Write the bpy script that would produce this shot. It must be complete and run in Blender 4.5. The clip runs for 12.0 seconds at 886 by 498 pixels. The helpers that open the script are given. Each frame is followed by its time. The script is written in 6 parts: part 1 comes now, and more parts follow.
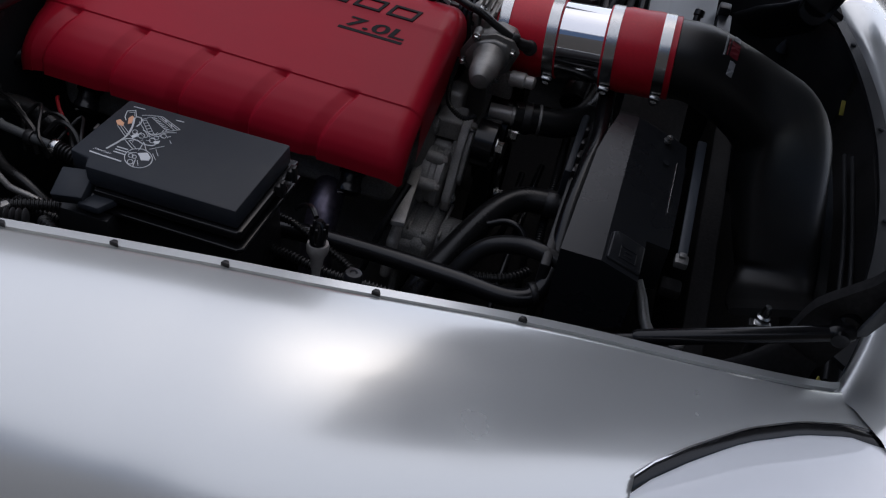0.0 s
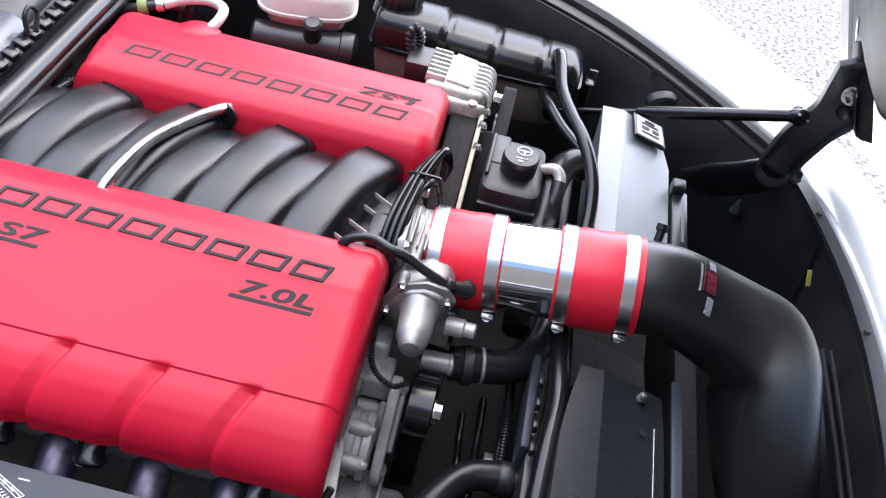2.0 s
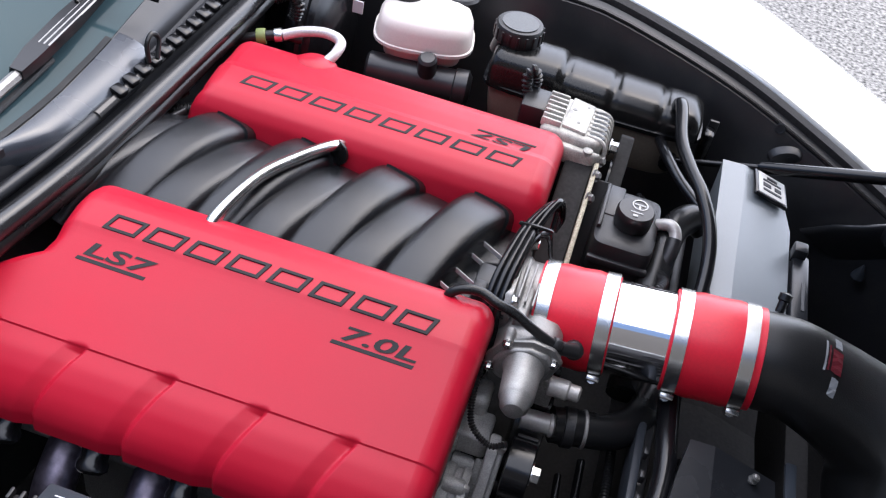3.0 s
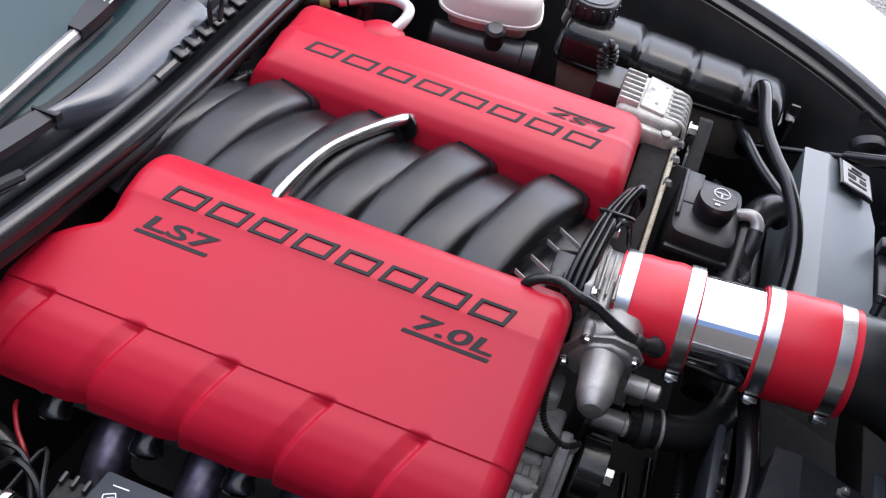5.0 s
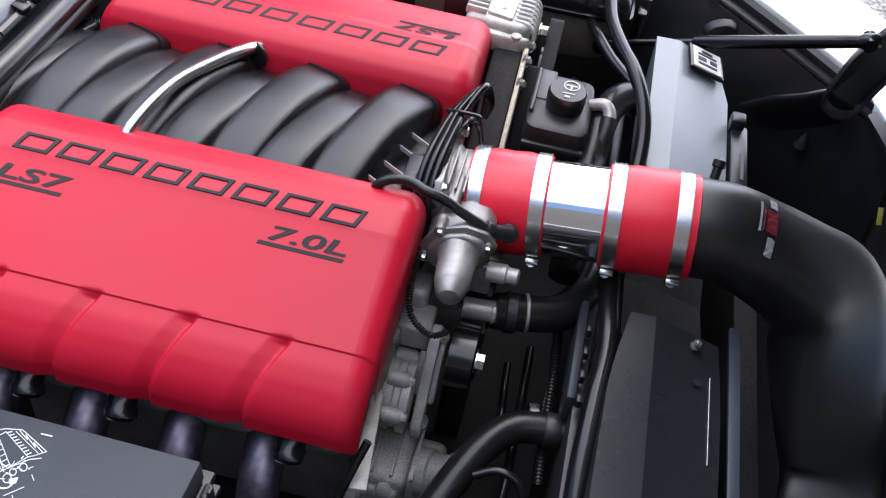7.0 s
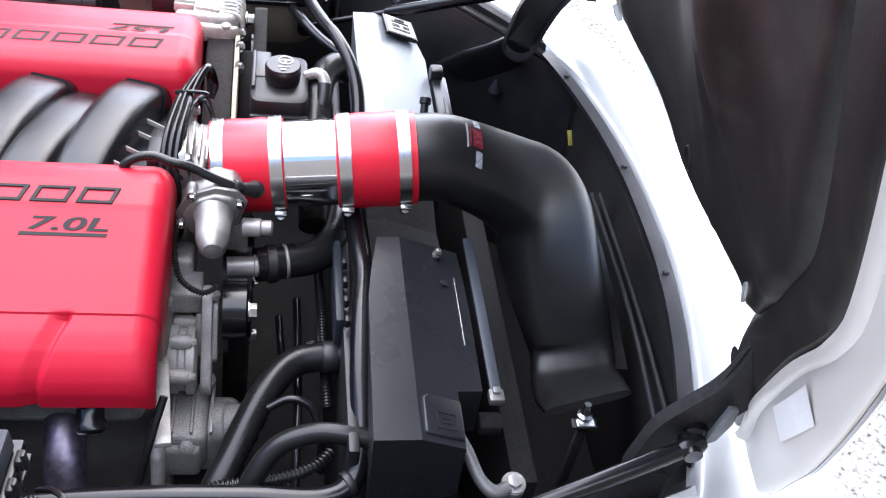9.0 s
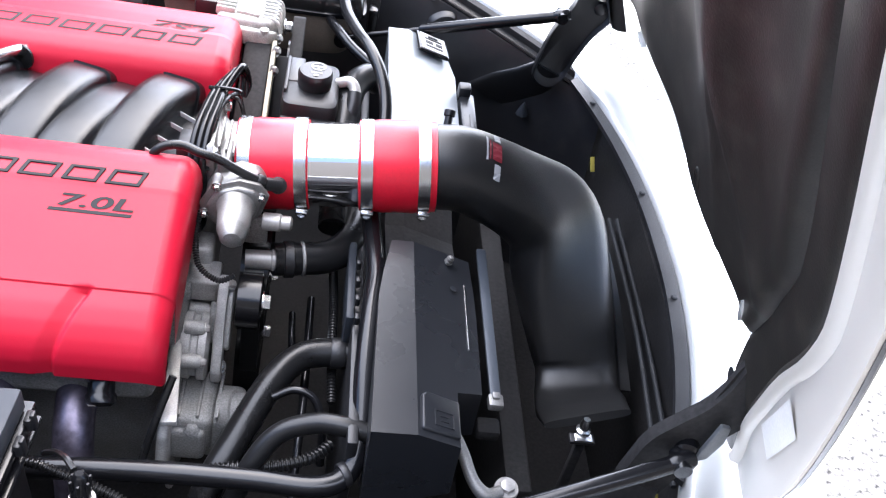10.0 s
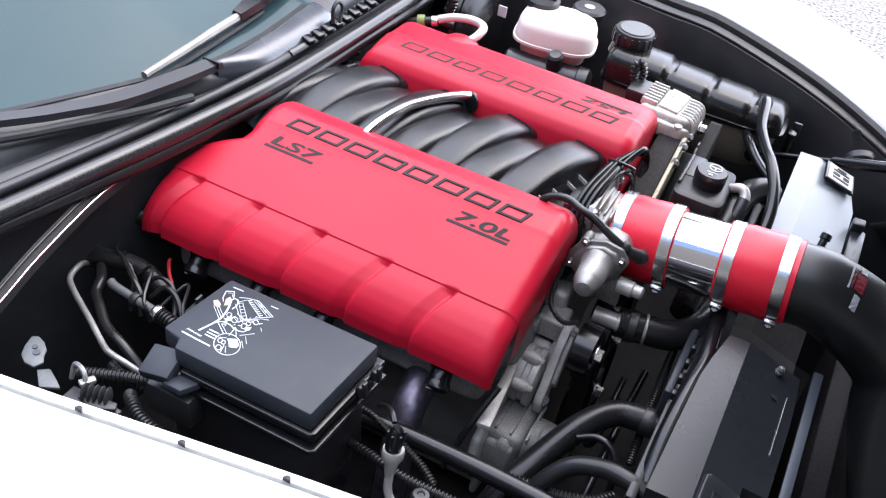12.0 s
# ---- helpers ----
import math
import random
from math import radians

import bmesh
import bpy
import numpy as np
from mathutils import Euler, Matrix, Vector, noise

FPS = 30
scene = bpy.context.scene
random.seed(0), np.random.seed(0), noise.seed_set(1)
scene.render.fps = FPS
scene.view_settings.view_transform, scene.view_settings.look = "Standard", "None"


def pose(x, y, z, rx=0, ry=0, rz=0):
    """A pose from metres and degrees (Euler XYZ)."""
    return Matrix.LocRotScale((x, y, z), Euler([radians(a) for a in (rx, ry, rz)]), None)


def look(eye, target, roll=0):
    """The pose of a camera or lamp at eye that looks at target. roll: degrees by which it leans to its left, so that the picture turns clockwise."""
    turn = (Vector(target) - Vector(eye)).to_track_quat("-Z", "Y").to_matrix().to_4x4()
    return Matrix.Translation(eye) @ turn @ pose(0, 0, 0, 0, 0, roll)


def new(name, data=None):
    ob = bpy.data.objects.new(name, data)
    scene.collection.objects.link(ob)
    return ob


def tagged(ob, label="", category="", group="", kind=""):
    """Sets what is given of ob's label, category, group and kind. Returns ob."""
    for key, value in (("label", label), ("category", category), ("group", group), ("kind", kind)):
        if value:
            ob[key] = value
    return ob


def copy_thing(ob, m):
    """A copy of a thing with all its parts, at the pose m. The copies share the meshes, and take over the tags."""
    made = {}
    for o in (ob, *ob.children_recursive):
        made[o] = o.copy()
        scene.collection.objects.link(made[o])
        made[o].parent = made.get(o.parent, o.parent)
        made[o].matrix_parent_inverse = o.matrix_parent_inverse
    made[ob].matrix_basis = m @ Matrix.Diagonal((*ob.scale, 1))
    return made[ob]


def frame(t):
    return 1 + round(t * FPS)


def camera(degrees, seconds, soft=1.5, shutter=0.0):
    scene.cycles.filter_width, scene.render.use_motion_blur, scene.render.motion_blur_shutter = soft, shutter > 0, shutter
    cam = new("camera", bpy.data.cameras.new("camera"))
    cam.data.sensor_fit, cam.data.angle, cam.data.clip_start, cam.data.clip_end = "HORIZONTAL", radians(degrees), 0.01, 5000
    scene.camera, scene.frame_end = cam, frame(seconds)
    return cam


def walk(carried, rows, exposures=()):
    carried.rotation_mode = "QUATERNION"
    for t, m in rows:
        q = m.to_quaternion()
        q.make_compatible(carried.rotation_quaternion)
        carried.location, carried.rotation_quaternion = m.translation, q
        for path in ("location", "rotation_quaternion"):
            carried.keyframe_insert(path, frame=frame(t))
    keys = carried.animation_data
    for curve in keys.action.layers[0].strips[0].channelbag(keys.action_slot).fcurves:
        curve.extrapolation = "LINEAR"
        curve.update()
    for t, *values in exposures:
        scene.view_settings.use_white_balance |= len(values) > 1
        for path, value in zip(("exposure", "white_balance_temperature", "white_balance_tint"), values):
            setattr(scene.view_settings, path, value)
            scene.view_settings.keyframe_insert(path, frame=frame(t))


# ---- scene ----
cam = camera(48.0, 12.0, 1.2)
PATH = [
    (0, (0.4117, -1.1861, 1.4480), (0.2791, -0.3310, 0.6166), 11.52),
    (0.5, (0.3796, -1.0719, 1.4334), (0.2631, -0.2017, 0.6154), 9.80),
    (1, (0.2735, -0.9784, 1.4578), (0.2515, -0.1069, 0.6332), 9.11),
    (1.5, (0.2742, -0.8947, 1.4816), (0.2954, -0.0269, 0.6530), 11.27),
    (2, (0.2799, -0.8245, 1.4975), (0.2602, 0.0585, 0.6853), 13.15),
    (2.5, (0.2682, -0.7986, 1.4975), (0.1794, 0.0789, 0.6838), 12.22),
    (3, (0.2462, -0.7813, 1.4955), (0.1204, 0.0922, 0.6823), 12.22),
    (3.5, (0.2206, -0.7622, 1.4839), (0.0825, 0.1037, 0.6647), 12.26),
    (5.5, (0.1830, -0.7432, 1.4560), (0.0490, 0.0880, 0.6009), 13.85),
    (6, (0.2108, -0.7407, 1.4527), (0.0841, 0.0828, 0.5890), 12.75),
    (6.5, (0.2476, -0.7530, 1.4499), (0.1395, 0.0693, 0.5826), 11.50),
    (7, (0.3008, -0.7828, 1.4604), (0.2241, 0.0421, 0.5923), 9.49),
    (7.5, (0.3412, -0.8176, 1.4748), (0.3129, 0.0182, 0.6142), 7.50),
    (9.5, (0.2996, -0.9633, 1.4714), (0.5453, -0.0882, 0.6879), 12.00),
    (10, (0.3234, -0.9787, 1.4706), (0.4997, -0.0795, 0.6958), 13.57),
    (10.5, (0.3974, -0.9952, 1.4551), (0.3923, -0.0734, 0.6868), 14.33),
    (11, (0.4206, -1.0261, 1.4741), (0.2697, -0.1272, 0.6935), 12.54),
    (11.5, (0.4209, -1.0623, 1.4925), (0.1632, -0.1751, 0.7267), 10.96),
    (12, (0.4129, -1.0898, 1.5092), (0.0873, -0.2113, 0.7595), 10.21),
]
EXPOSURES = [(0, -0.55), (0.5, 1.05), (1.0, 2.2), (1.5, 2.32), (2.5, 1.88), (3.5, 1.43), (5.5, 1.4), (6.5, 1.48), (7.5, 1.95), (9.5, 2.7), (10.5, 2.84), (11, 2.72), (12, 2.13)]
walk(cam, [(t, look(eye, target, roll)) for t, eye, target, roll in PATH], [(t, stops, 6300, 9) for t, stops in EXPOSURES])

# ---- light ----
world = bpy.data.worlds.new("sky")
scene.world = world
world.use_nodes = True
wn = world.node_tree.nodes
wl = world.node_tree.links
sky = wn.new("ShaderNodeTexSky")
sky.sky_type = "NISHITA"
sky.sun_disc = False
SUN_EL, SUN_AZ = 59.0, 18.0
sky.sun_elevation = radians(SUN_EL)
sky.sun_rotation = radians(SUN_AZ)
sky.air_density, sky.dust_density, sky.ozone_density = 0.6, 1.8, 0.4
wn["Background"].inputs["Strength"].default_value = 0.15
wl.new(sky.outputs["Color"], wn["Background"].inputs["Color"])
sun = new("sun", bpy.data.lights.new("sun", "SUN"))
sun.data.energy, sun.data.angle, sun.data.color = 2.6, radians(130), (0.965, 0.945, 1.0)
sun_dir = Vector((math.sin(radians(SUN_AZ)) * math.cos(radians(SUN_EL)), math.cos(radians(SUN_AZ)) * math.cos(radians(SUN_EL)), math.sin(radians(SUN_EL))))
sun.matrix_world = look(sun_dir * 20, (0, 0, 0))


# ---- materials ----
def material(name, color, rough=0.5, metal=0.0, grain=0.0, grain_scale=400.0, bump=0.0, var=0.12, var_scale=9.0, coat=0.0, spec=0.5, transmission=0.0, dust=0.0, coat_rough=0.08):
    """A surface with colour variation at two scales, roughness variation and fine relief."""
    m = bpy.data.materials.new(name)
    m.use_nodes = True
    nt = m.node_tree
    n, l = nt.nodes, nt.links
    b = n["Principled BSDF"]
    tc = n.new("ShaderNodeTexCoord")
    big = n.new("ShaderNodeTexNoise")
    big.inputs["Scale"].default_value, big.inputs["Detail"].default_value = var_scale, 5
    fine = n.new("ShaderNodeTexNoise")
    fine.inputs["Scale"].default_value, fine.inputs["Detail"].default_value = grain_scale, 3
    for t in (big, fine):
        l.new(tc.outputs["Object"], t.inputs["Vector"])
    ramp = n.new("ShaderNodeMapRange")
    ramp.inputs["From Min"].default_value, ramp.inputs["From Max"].default_value = 0.3, 0.7
    ramp.inputs["To Min"].default_value, ramp.inputs["To Max"].default_value = 1 - var, 1 + var
    l.new(big.outputs["Fac"], ramp.inputs["Value"])
    r2 = n.new("ShaderNodeMapRange")
    r2.inputs["From Min"].default_value, r2.inputs["From Max"].default_value = 0.3, 0.7
    r2.inputs["To Min"].default_value, r2.inputs["To Max"].default_value = 1 - grain, 1 + grain
    l.new(fine.outputs["Fac"], r2.inputs["Value"])
    mul = n.new("ShaderNodeMath")
    mul.operation = "MULTIPLY"
    l.new(ramp.outputs["Result"], mul.inputs[0])
    l.new(r2.outputs["Result"], mul.inputs[1])
    vm = n.new("ShaderNodeVectorMath")
    vm.operation = "SCALE"
    vm.inputs[0].default_value = color
    l.new(mul.outputs["Value"], vm.inputs["Scale"])
    last = vm.outputs["Vector"]
    if dust:
        dn = n.new("ShaderNodeTexNoise")
        dn.inputs["Scale"].default_value, dn.inputs["Detail"].default_value = 35.0, 8
        l.new(tc.outputs["Object"], dn.inputs["Vector"])
        dr = n.new("ShaderNodeMapRange")
        dr.inputs["From Min"].default_value, dr.inputs["From Max"].default_value = 0.5, 0.75
        dr.inputs["To Max"].default_value = dust
        l.new(dn.outputs["Fac"], dr.inputs["Value"])
        mx = n.new("ShaderNodeMix")
        mx.data_type = "RGBA"
        l.new(dr.outputs["Result"], mx.inputs["Factor"])
        l.new(last, mx.inputs["A"])
        mx.inputs["B"].default_value = (0.16, 0.14, 0.11, 1)
        last = mx.outputs["Result"]
    l.new(last, b.inputs["Base Color"])
    rr = n.new("ShaderNodeMapRange")
    rr.inputs["From Min"].default_value, rr.inputs["From Max"].default_value = 0.3, 0.7
    rr.inputs["To Min"].default_value, rr.inputs["To Max"].default_value = max(0.02, rough * 0.85), min(1, rough * 1.15)
    l.new(big.outputs["Fac"], rr.inputs["Value"])
    l.new(rr.outputs["Result"], b.inputs["Roughness"])
    b.inputs["Metallic"].default_value = metal
    b.inputs["Coat Weight"].default_value = coat
    b.inputs["Coat Roughness"].default_value = coat_rough
    b.inputs["Specular IOR Level"].default_value = spec
    b.inputs["Transmission Weight"].default_value = transmission
    if bump:
        bp = n.new("ShaderNodeBump")
        bp.inputs["Strength"].default_value, bp.inputs["Distance"].default_value = bump, 0.0006
        l.new(fine.outputs["Fac"], bp.inputs["Height"])
        l.new(bp.outputs["Normal"], b.inputs["Normal"])
    return m


RED = material("red_plastic", (0.43, 0.007, 0.026), 0.40, grain=0.03, grain_scale=900, bump=0.12, var=0.04, spec=0.32)
RED_HOSE = material("red_silicone", (0.74, 0.013, 0.036), 0.33, grain=0.04, grain_scale=300, bump=0.15, var=0.06)
RED_WIRE = material("red_wire", (0.20, 0.006, 0.010), 0.4, var=0.1)
PAPER = material("faded_paper", (0.63, 0.62, 0.59), 0.6, grain=0.05, grain_scale=400, var=0.12)
BLACK = material("black_plastic", (0.013, 0.013, 0.0142), 0.40, grain=0.15, grain_scale=1400, bump=0.25, var=0.2, dust=0.02)
BLACK_SAT = material("satin_black_manifold", (0.008, 0.0085, 0.010), 0.24, grain=0.3, grain_scale=1200, bump=0.5, var=0.2, dust=0.03, spec=0.5)
SEALGLOSS = material("glossy_seal_rubber", (0.015, 0.015, 0.016), 0.25, grain=0.15, grain_scale=300, bump=0.10, var=0.2, spec=0.58)
TANKBLK = material("smoky_tank_plastic", (0.011, 0.0108, 0.0105), 0.22, grain=0.1, grain_scale=500, bump=0.15, var=0.2, spec=0.36)
RUBBER = material("black_rubber", (0.010, 0.010, 0.0105), 0.29, grain=0.15, grain_scale=500, bump=0.2, var=0.25, dust=0.03, spec=0.36)
GLOSS = material("glossy_black", (0.006, 0.006, 0.007), 0.22, grain=0.1, grain_scale=300, bump=0.1, var=0.2, spec=0.4)
PAINTBLK = material("black_sheet_metal", (0.019, 0.019, 0.021), 0.34, grain=0.12, grain_scale=600, bump=0.12, var=0.2, dust=0.06)
BOXLID = material("grey_black_lid", (0.023, 0.027, 0.034), 0.5, spec=0.34, grain=0.12, grain_scale=1500, bump=0.3, var=0.08, dust=0.05)
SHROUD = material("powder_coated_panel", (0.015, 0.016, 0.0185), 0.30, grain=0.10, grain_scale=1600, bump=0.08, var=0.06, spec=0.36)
# Lit copy of SHROUD: the far panel's sky reflection put into its colour.
SHROUD_SKYLIT = material("powder_coated_panel_sky_lit", (0.21, 0.228, 0.24), 0.34, grain=0.08, grain_scale=1600, bump=0.06, var=0.06)
DUCT = material("carbon_black_duct", (0.014, 0.0138, 0.0138), 0.36, grain=0.25, grain_scale=800, bump=0.25, var=0.15, dust=0.03)
SILVER = material("silver_car_paint", (0.80, 0.81, 0.79), 0.24, metal=0.55, grain=0.02, grain_scale=2500, var=0.015, coat=0.8, coat_rough=0.06)
# Same paint as SILVER, with warm light off the ground put into it.
GROUNDLIT_PAINT = material("silver_paint_ground_lit", (0.56, 0.53, 0.475), 0.42, metal=0.05, grain=0.02, grain_scale=2500, var=0.03, coat=0.15)
ALU = material("cast_aluminium", (0.29, 0.285, 0.275), 0.5, metal=0.7, grain=0.2, grain_scale=900, bump=0.25, var=0.3, var_scale=25, dust=0.3)
ENGINE_ALU = material("pale_cast_engine_metal", (0.40, 0.39, 0.375), 0.55, metal=0.35, grain=0.2, grain_scale=700, bump=0.35, var=0.3, var_scale=30, dust=0.3)
ALU_DARK = material("grimy_cast_iron", (0.25, 0.245, 0.235), 0.6, metal=0.35, grain=0.3, grain_scale=500, bump=0.6, var=0.35, dust=0.35)
STEEL = material("bright_steel", (0.62, 0.62, 0.61), 0.25, metal=1.0, grain=0.05, var=0.08)
CHROME = material("polished_aluminium", (0.85, 0.85, 0.86), 0.08, metal=1.0, var=0.03)
WHITE_TANK = material("translucent_white_plastic", (0.72, 0.66, 0.62), 0.4, grain=0.03, var=0.06, spec=0.4)
AMBER_TANK = material("stained_tank_plastic", (0.16, 0.13, 0.10), 0.45, grain=0.1, var=0.25, dust=0.2)
INK_WHITE = material("white_ink", (0.62, 0.64, 0.66), 0.6, var=0.03)
INK_DARK = material("dark_grey_ink", (0.02, 0.022, 0.026), 0.45, var=0.05)
INK_ORANGE = material("orange_ink", (0.72, 0.38, 0.22), 0.6, var=0.03)
LETTER = material("dark_lettering", (0.030, 0.029, 0.031), 0.7, var=0.05, spec=0.2)
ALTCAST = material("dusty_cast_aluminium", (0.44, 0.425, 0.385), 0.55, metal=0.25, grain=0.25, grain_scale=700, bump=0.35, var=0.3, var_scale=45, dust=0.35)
GREYPLATE = material("zinc_plate", (0.10, 0.105, 0.108), 0.5, metal=0.3, grain=0.1, var=0.2)
COVERGREY = material("satin_grey_wiper_cover", (0.040, 0.045, 0.055), 0.26, grain=0.1, grain_scale=900, bump=0.06, var=0.12, spec=0.75, dust=0.05)
SCUTTLE = material("grey_black_scuttle", (0.013, 0.014, 0.017), 0.42, grain=0.12, grain_scale=700, bump=0.1, var=0.15, spec=0.5, dust=0.04)
INK_GREY = material("grey_ink", (0.3, 0.31, 0.32), 0.5, var=0.05)
RIBGREY = material("pale_rib_grey", (0.45, 0.45, 0.45), 0.4, var=0.1)
INK_RED = material("red_ink", (0.14, 0.012, 0.02), 0.5, var=0.03)
YELLOW = material("yellow_tag", (0.55, 0.48, 0.10), 0.5, var=0.05)
LINER = material("hood_liner_felt", (0.015, 0.0135, 0.0115), 0.46, spec=0.26, grain=0.2, grain_scale=500, bump=0.4, var=0.35, var_scale=5, dust=0.10)
PIPEGREY = material("dull_pipe_metal", (0.42, 0.40, 0.38), 0.4, metal=0.35, grain=0.1, var=0.15)
TITAN = material("heat_blued_steel", (0.13, 0.115, 0.15), 0.38, metal=0.85, grain=0.2, grain_scale=120, var=0.4, var_scale=30)
MATT = material("matt_black_plastic", (0.022, 0.023, 0.025), 0.62, grain=0.2, grain_scale=900, bump=0.25, var=0.15, spec=0.3, dust=0.08)
BELT = material("drive_belt", (0.02, 0.02, 0.02), 0.6, var=0.2)
FIN = material("corroded_fins", (0.36, 0.33, 0.25), 0.6, metal=0.5, grain=0.3, bump=0.4, var=0.3)
# Grimy black; also paints the shade on the cover's middle below the intake.
BAYDARK = material("grimy_and_shaded_black", (0.018, 0.017, 0.017), 0.75, spec=0.25, grain=0.3, grain_scale=200, bump=0.4, var=0.4, dust=0.02)

ASPHALT = material("asphalt", (0.18, 0.172, 0.158), 0.85, grain=0.9, grain_scale=75, bump=0.9, var=0.12, var_scale=1.2)
# For the two unseen walls; kept dark so they return little light.
WALL = material("light_block_wall", (0.085, 0.078, 0.070), 0.85, grain=0.2, grain_scale=60, bump=0.5, var=0.15, var_scale=0.8)
GLASS = material("windscreen_glass", (0.040, 0.068, 0.076), 0.06, var=0.04, spec=0.09)
LENS = material("headlight_lens", (0.93, 0.94, 0.95), 0.05, var=0.02, coat=0.5)


# ---- mesh helpers ----
def V(*a):
    return Vector(a)


def part(name, bm, mat, parent=None, label="", smooth=40):
    """One mesh object from a bmesh, under a thing or a part."""
    bmesh.ops.recalc_face_normals(bm, faces=bm.faces)
    me = bpy.data.meshes.new(name)
    for f in bm.faces:
        f.smooth = smooth > 0
    if smooth:
        for e in bm.edges:
            if len(e.link_faces) == 2 and e.calc_face_angle(0) > radians(smooth):
                e.smooth = False
    bm.to_mesh(me)
    bm.free()
    me.materials.append(mat)
    ob = new(name, me)
    if parent is not None:
        ob.parent = parent
        ob.matrix_parent_inverse = parent.matrix_world.inverted()
    if label:
        ob["label"] = label
    return ob


def thing(name, label, category, at=(0, 0, 0), group="", kind=""):
    ob = new(name)
    ob.empty_display_size = 0.05
    ob.matrix_world = pose(*at)
    bpy.context.view_layer.update()
    return tagged(ob, label, category, group, kind)


def bevel(bm, w, seg=2, ang=30):
    es = [e for e in bm.edges if len(e.link_faces) == 2 and e.calc_face_angle(0) > radians(ang)]
    if w > 0 and es:
        bmesh.ops.bevel(bm, geom=es, offset=w, segments=seg, affect="EDGES", profile=0.5, clamp_overlap=True)
    return bm


def box(c, s, b=0.003, m=None, seg=2):
    bm = bmesh.new()
    bmesh.ops.create_cube(bm, size=1)
    bmesh.ops.scale(bm, vec=s, verts=bm.verts)
    bevel(bm, b, seg)
    bmesh.ops.translate(bm, vec=c, verts=bm.verts)
    if m:
        bm.transform(m)
    return bm


def join(*bms):
    out = bmesh.new()
    for b in bms:
        me = bpy.data.meshes.new("tmp")
        b.to_mesh(me)
        b.free()
        out.from_mesh(me)
        bpy.data.meshes.remove(me)
    return out


def prism(poly, z0, z1, b=0.003, m=None, seg=2):
    """A polygon in x and y, raised from z0 to z1."""
    bm = bmesh.new()
    vs = [bm.verts.new((x, y, z0)) for x, y in poly]
    f = bm.faces.new(vs)
    r = bmesh.ops.extrude_face_region(bm, geom=[f])
    bmesh.ops.translate(bm, vec=(0, 0, z1 - z0), verts=[v for v in r["geom"] if isinstance(v, bmesh.types.BMVert)])
    bmesh.ops.recalc_face_normals(bm, faces=bm.faces)
    bevel(bm, b, seg)
    if m:
        bm.transform(m)
    return bm


def smooth_path(pts, n=6):
    """Catmull-Rom points through pts."""
    p = [Vector(q) for q in pts]
    p = [2 * p[0] - p[1]] + p + [2 * p[-1] - p[-2]]
    out = []
    for i in range(1, len(p) - 2):
        for k in range(n):
            t = k / n
            out.append(0.5 * (2 * p[i] + (p[i + 1] - p[i - 1]) * t + (2 * p[i - 1] - 5 * p[i] + 4 * p[i + 1] - p[i + 2]) * t * t + (3 * p[i] - p[i - 1] - 3 * p[i + 1] + p[i + 2]) * t ** 3))
    out.append(p[-2])
    return out


def loft(rings, cap=True, closed=True):
    bm = bmesh.new()
    vs = [[bm.verts.new(q) for q in r] for r in rings]
    n = len(rings[0])
    for a, b in zip(vs, vs[1:]):
        for k in range(n if closed else n - 1):
            bm.faces.new((a[k], a[(k + 1) % n], b[(k + 1) % n], b[k]))
    if cap and closed:
        bm.faces.new(vs[0])
        bm.faces.new(vs[-1])
    return bm


def frames_along(pts):
    """Turning frames along a path that do not twist."""
    out, side = [], None
    for i, p in enumerate(pts):
        d = (pts[min(i + 1, len(pts) - 1)] - pts[max(i - 1, 0)]).normalized()
        if side is None:
            side = d.cross(V(0, 0, 1) if abs(d.z) < 0.9 else V(1, 0, 0)).normalized()
        side = (side - d * side.dot(d)).normalized()
        out.append((p, side, side.cross(d)))
    return out


def tube(pts, r, n=6, seg=12, cap=True, ridge=0.0, pitch=0.006):
    """A pipe or hose through pts; r is one radius or one a point. ridge: the depth of corrugations."""
    q = smooth_path(pts, n)
    if ridge:
        d = [0.0]
        for a, b in zip(q, q[1:]):
            d.append(d[-1] + (b - a).length)
        m = max(8, int(d[-1] / pitch) * 4)
        q2, j = [], 0
        for k in range(m + 1):
            s = d[-1] * k / m
            while j < len(d) - 2 and d[j + 1] < s:
                j += 1
            f = (s - d[j]) / max(1e-9, d[j + 1] - d[j])
            q2.append(q[j].lerp(q[j + 1], min(1, f)))
        q = q2
    rings = []
    m = len(q)
    for i, (p, s, u) in enumerate(frames_along(q)):
        if isinstance(r, (int, float)):
            ri = r
        else:
            f = i / (m - 1) * (len(r) - 1)
            k = min(int(f), len(r) - 2)
            ri = r[k] + (r[k + 1] - r[k]) * (f - k)
        if ridge:
            ri += ridge * (1 if i % 4 in (1, 2) else -1) * 0.5
        rings.append([p + (s * math.cos(a) + u * math.sin(a)) * ri for a in (2 * math.pi * k / seg for k in range(seg))])
    return loft(rings, cap)


def lathe(profile, at, axis=(0, 0, 1), seg=28):
    """A turned shape: rows of radius and height along the axis from at."""
    ax = Vector(axis).normalized()
    s = ax.cross(V(0, 0, 1) if abs(ax.z) < 0.9 else V(1, 0, 0)).normalized()
    u = s.cross(ax)
    rings = [[Vector(at) + ax * h + (s * math.cos(a) + u * math.sin(a)) * max(r, 1e-4) for a in (2 * math.pi * k / seg for k in range(seg))] for r, h in profile]
    return loft(rings, True)


def bolt(at, axis=(0, 0, 1), r=0.006, h=0.006):
    """A hex bolt head on its washer."""
    return join(lathe([(r * 1.5, 0), (r * 1.5, 0.0015)], at, axis, 14), lathe([(r, 0.0015), (r, h), (r * 0.8, h + 0.001)], at, axis, 6))


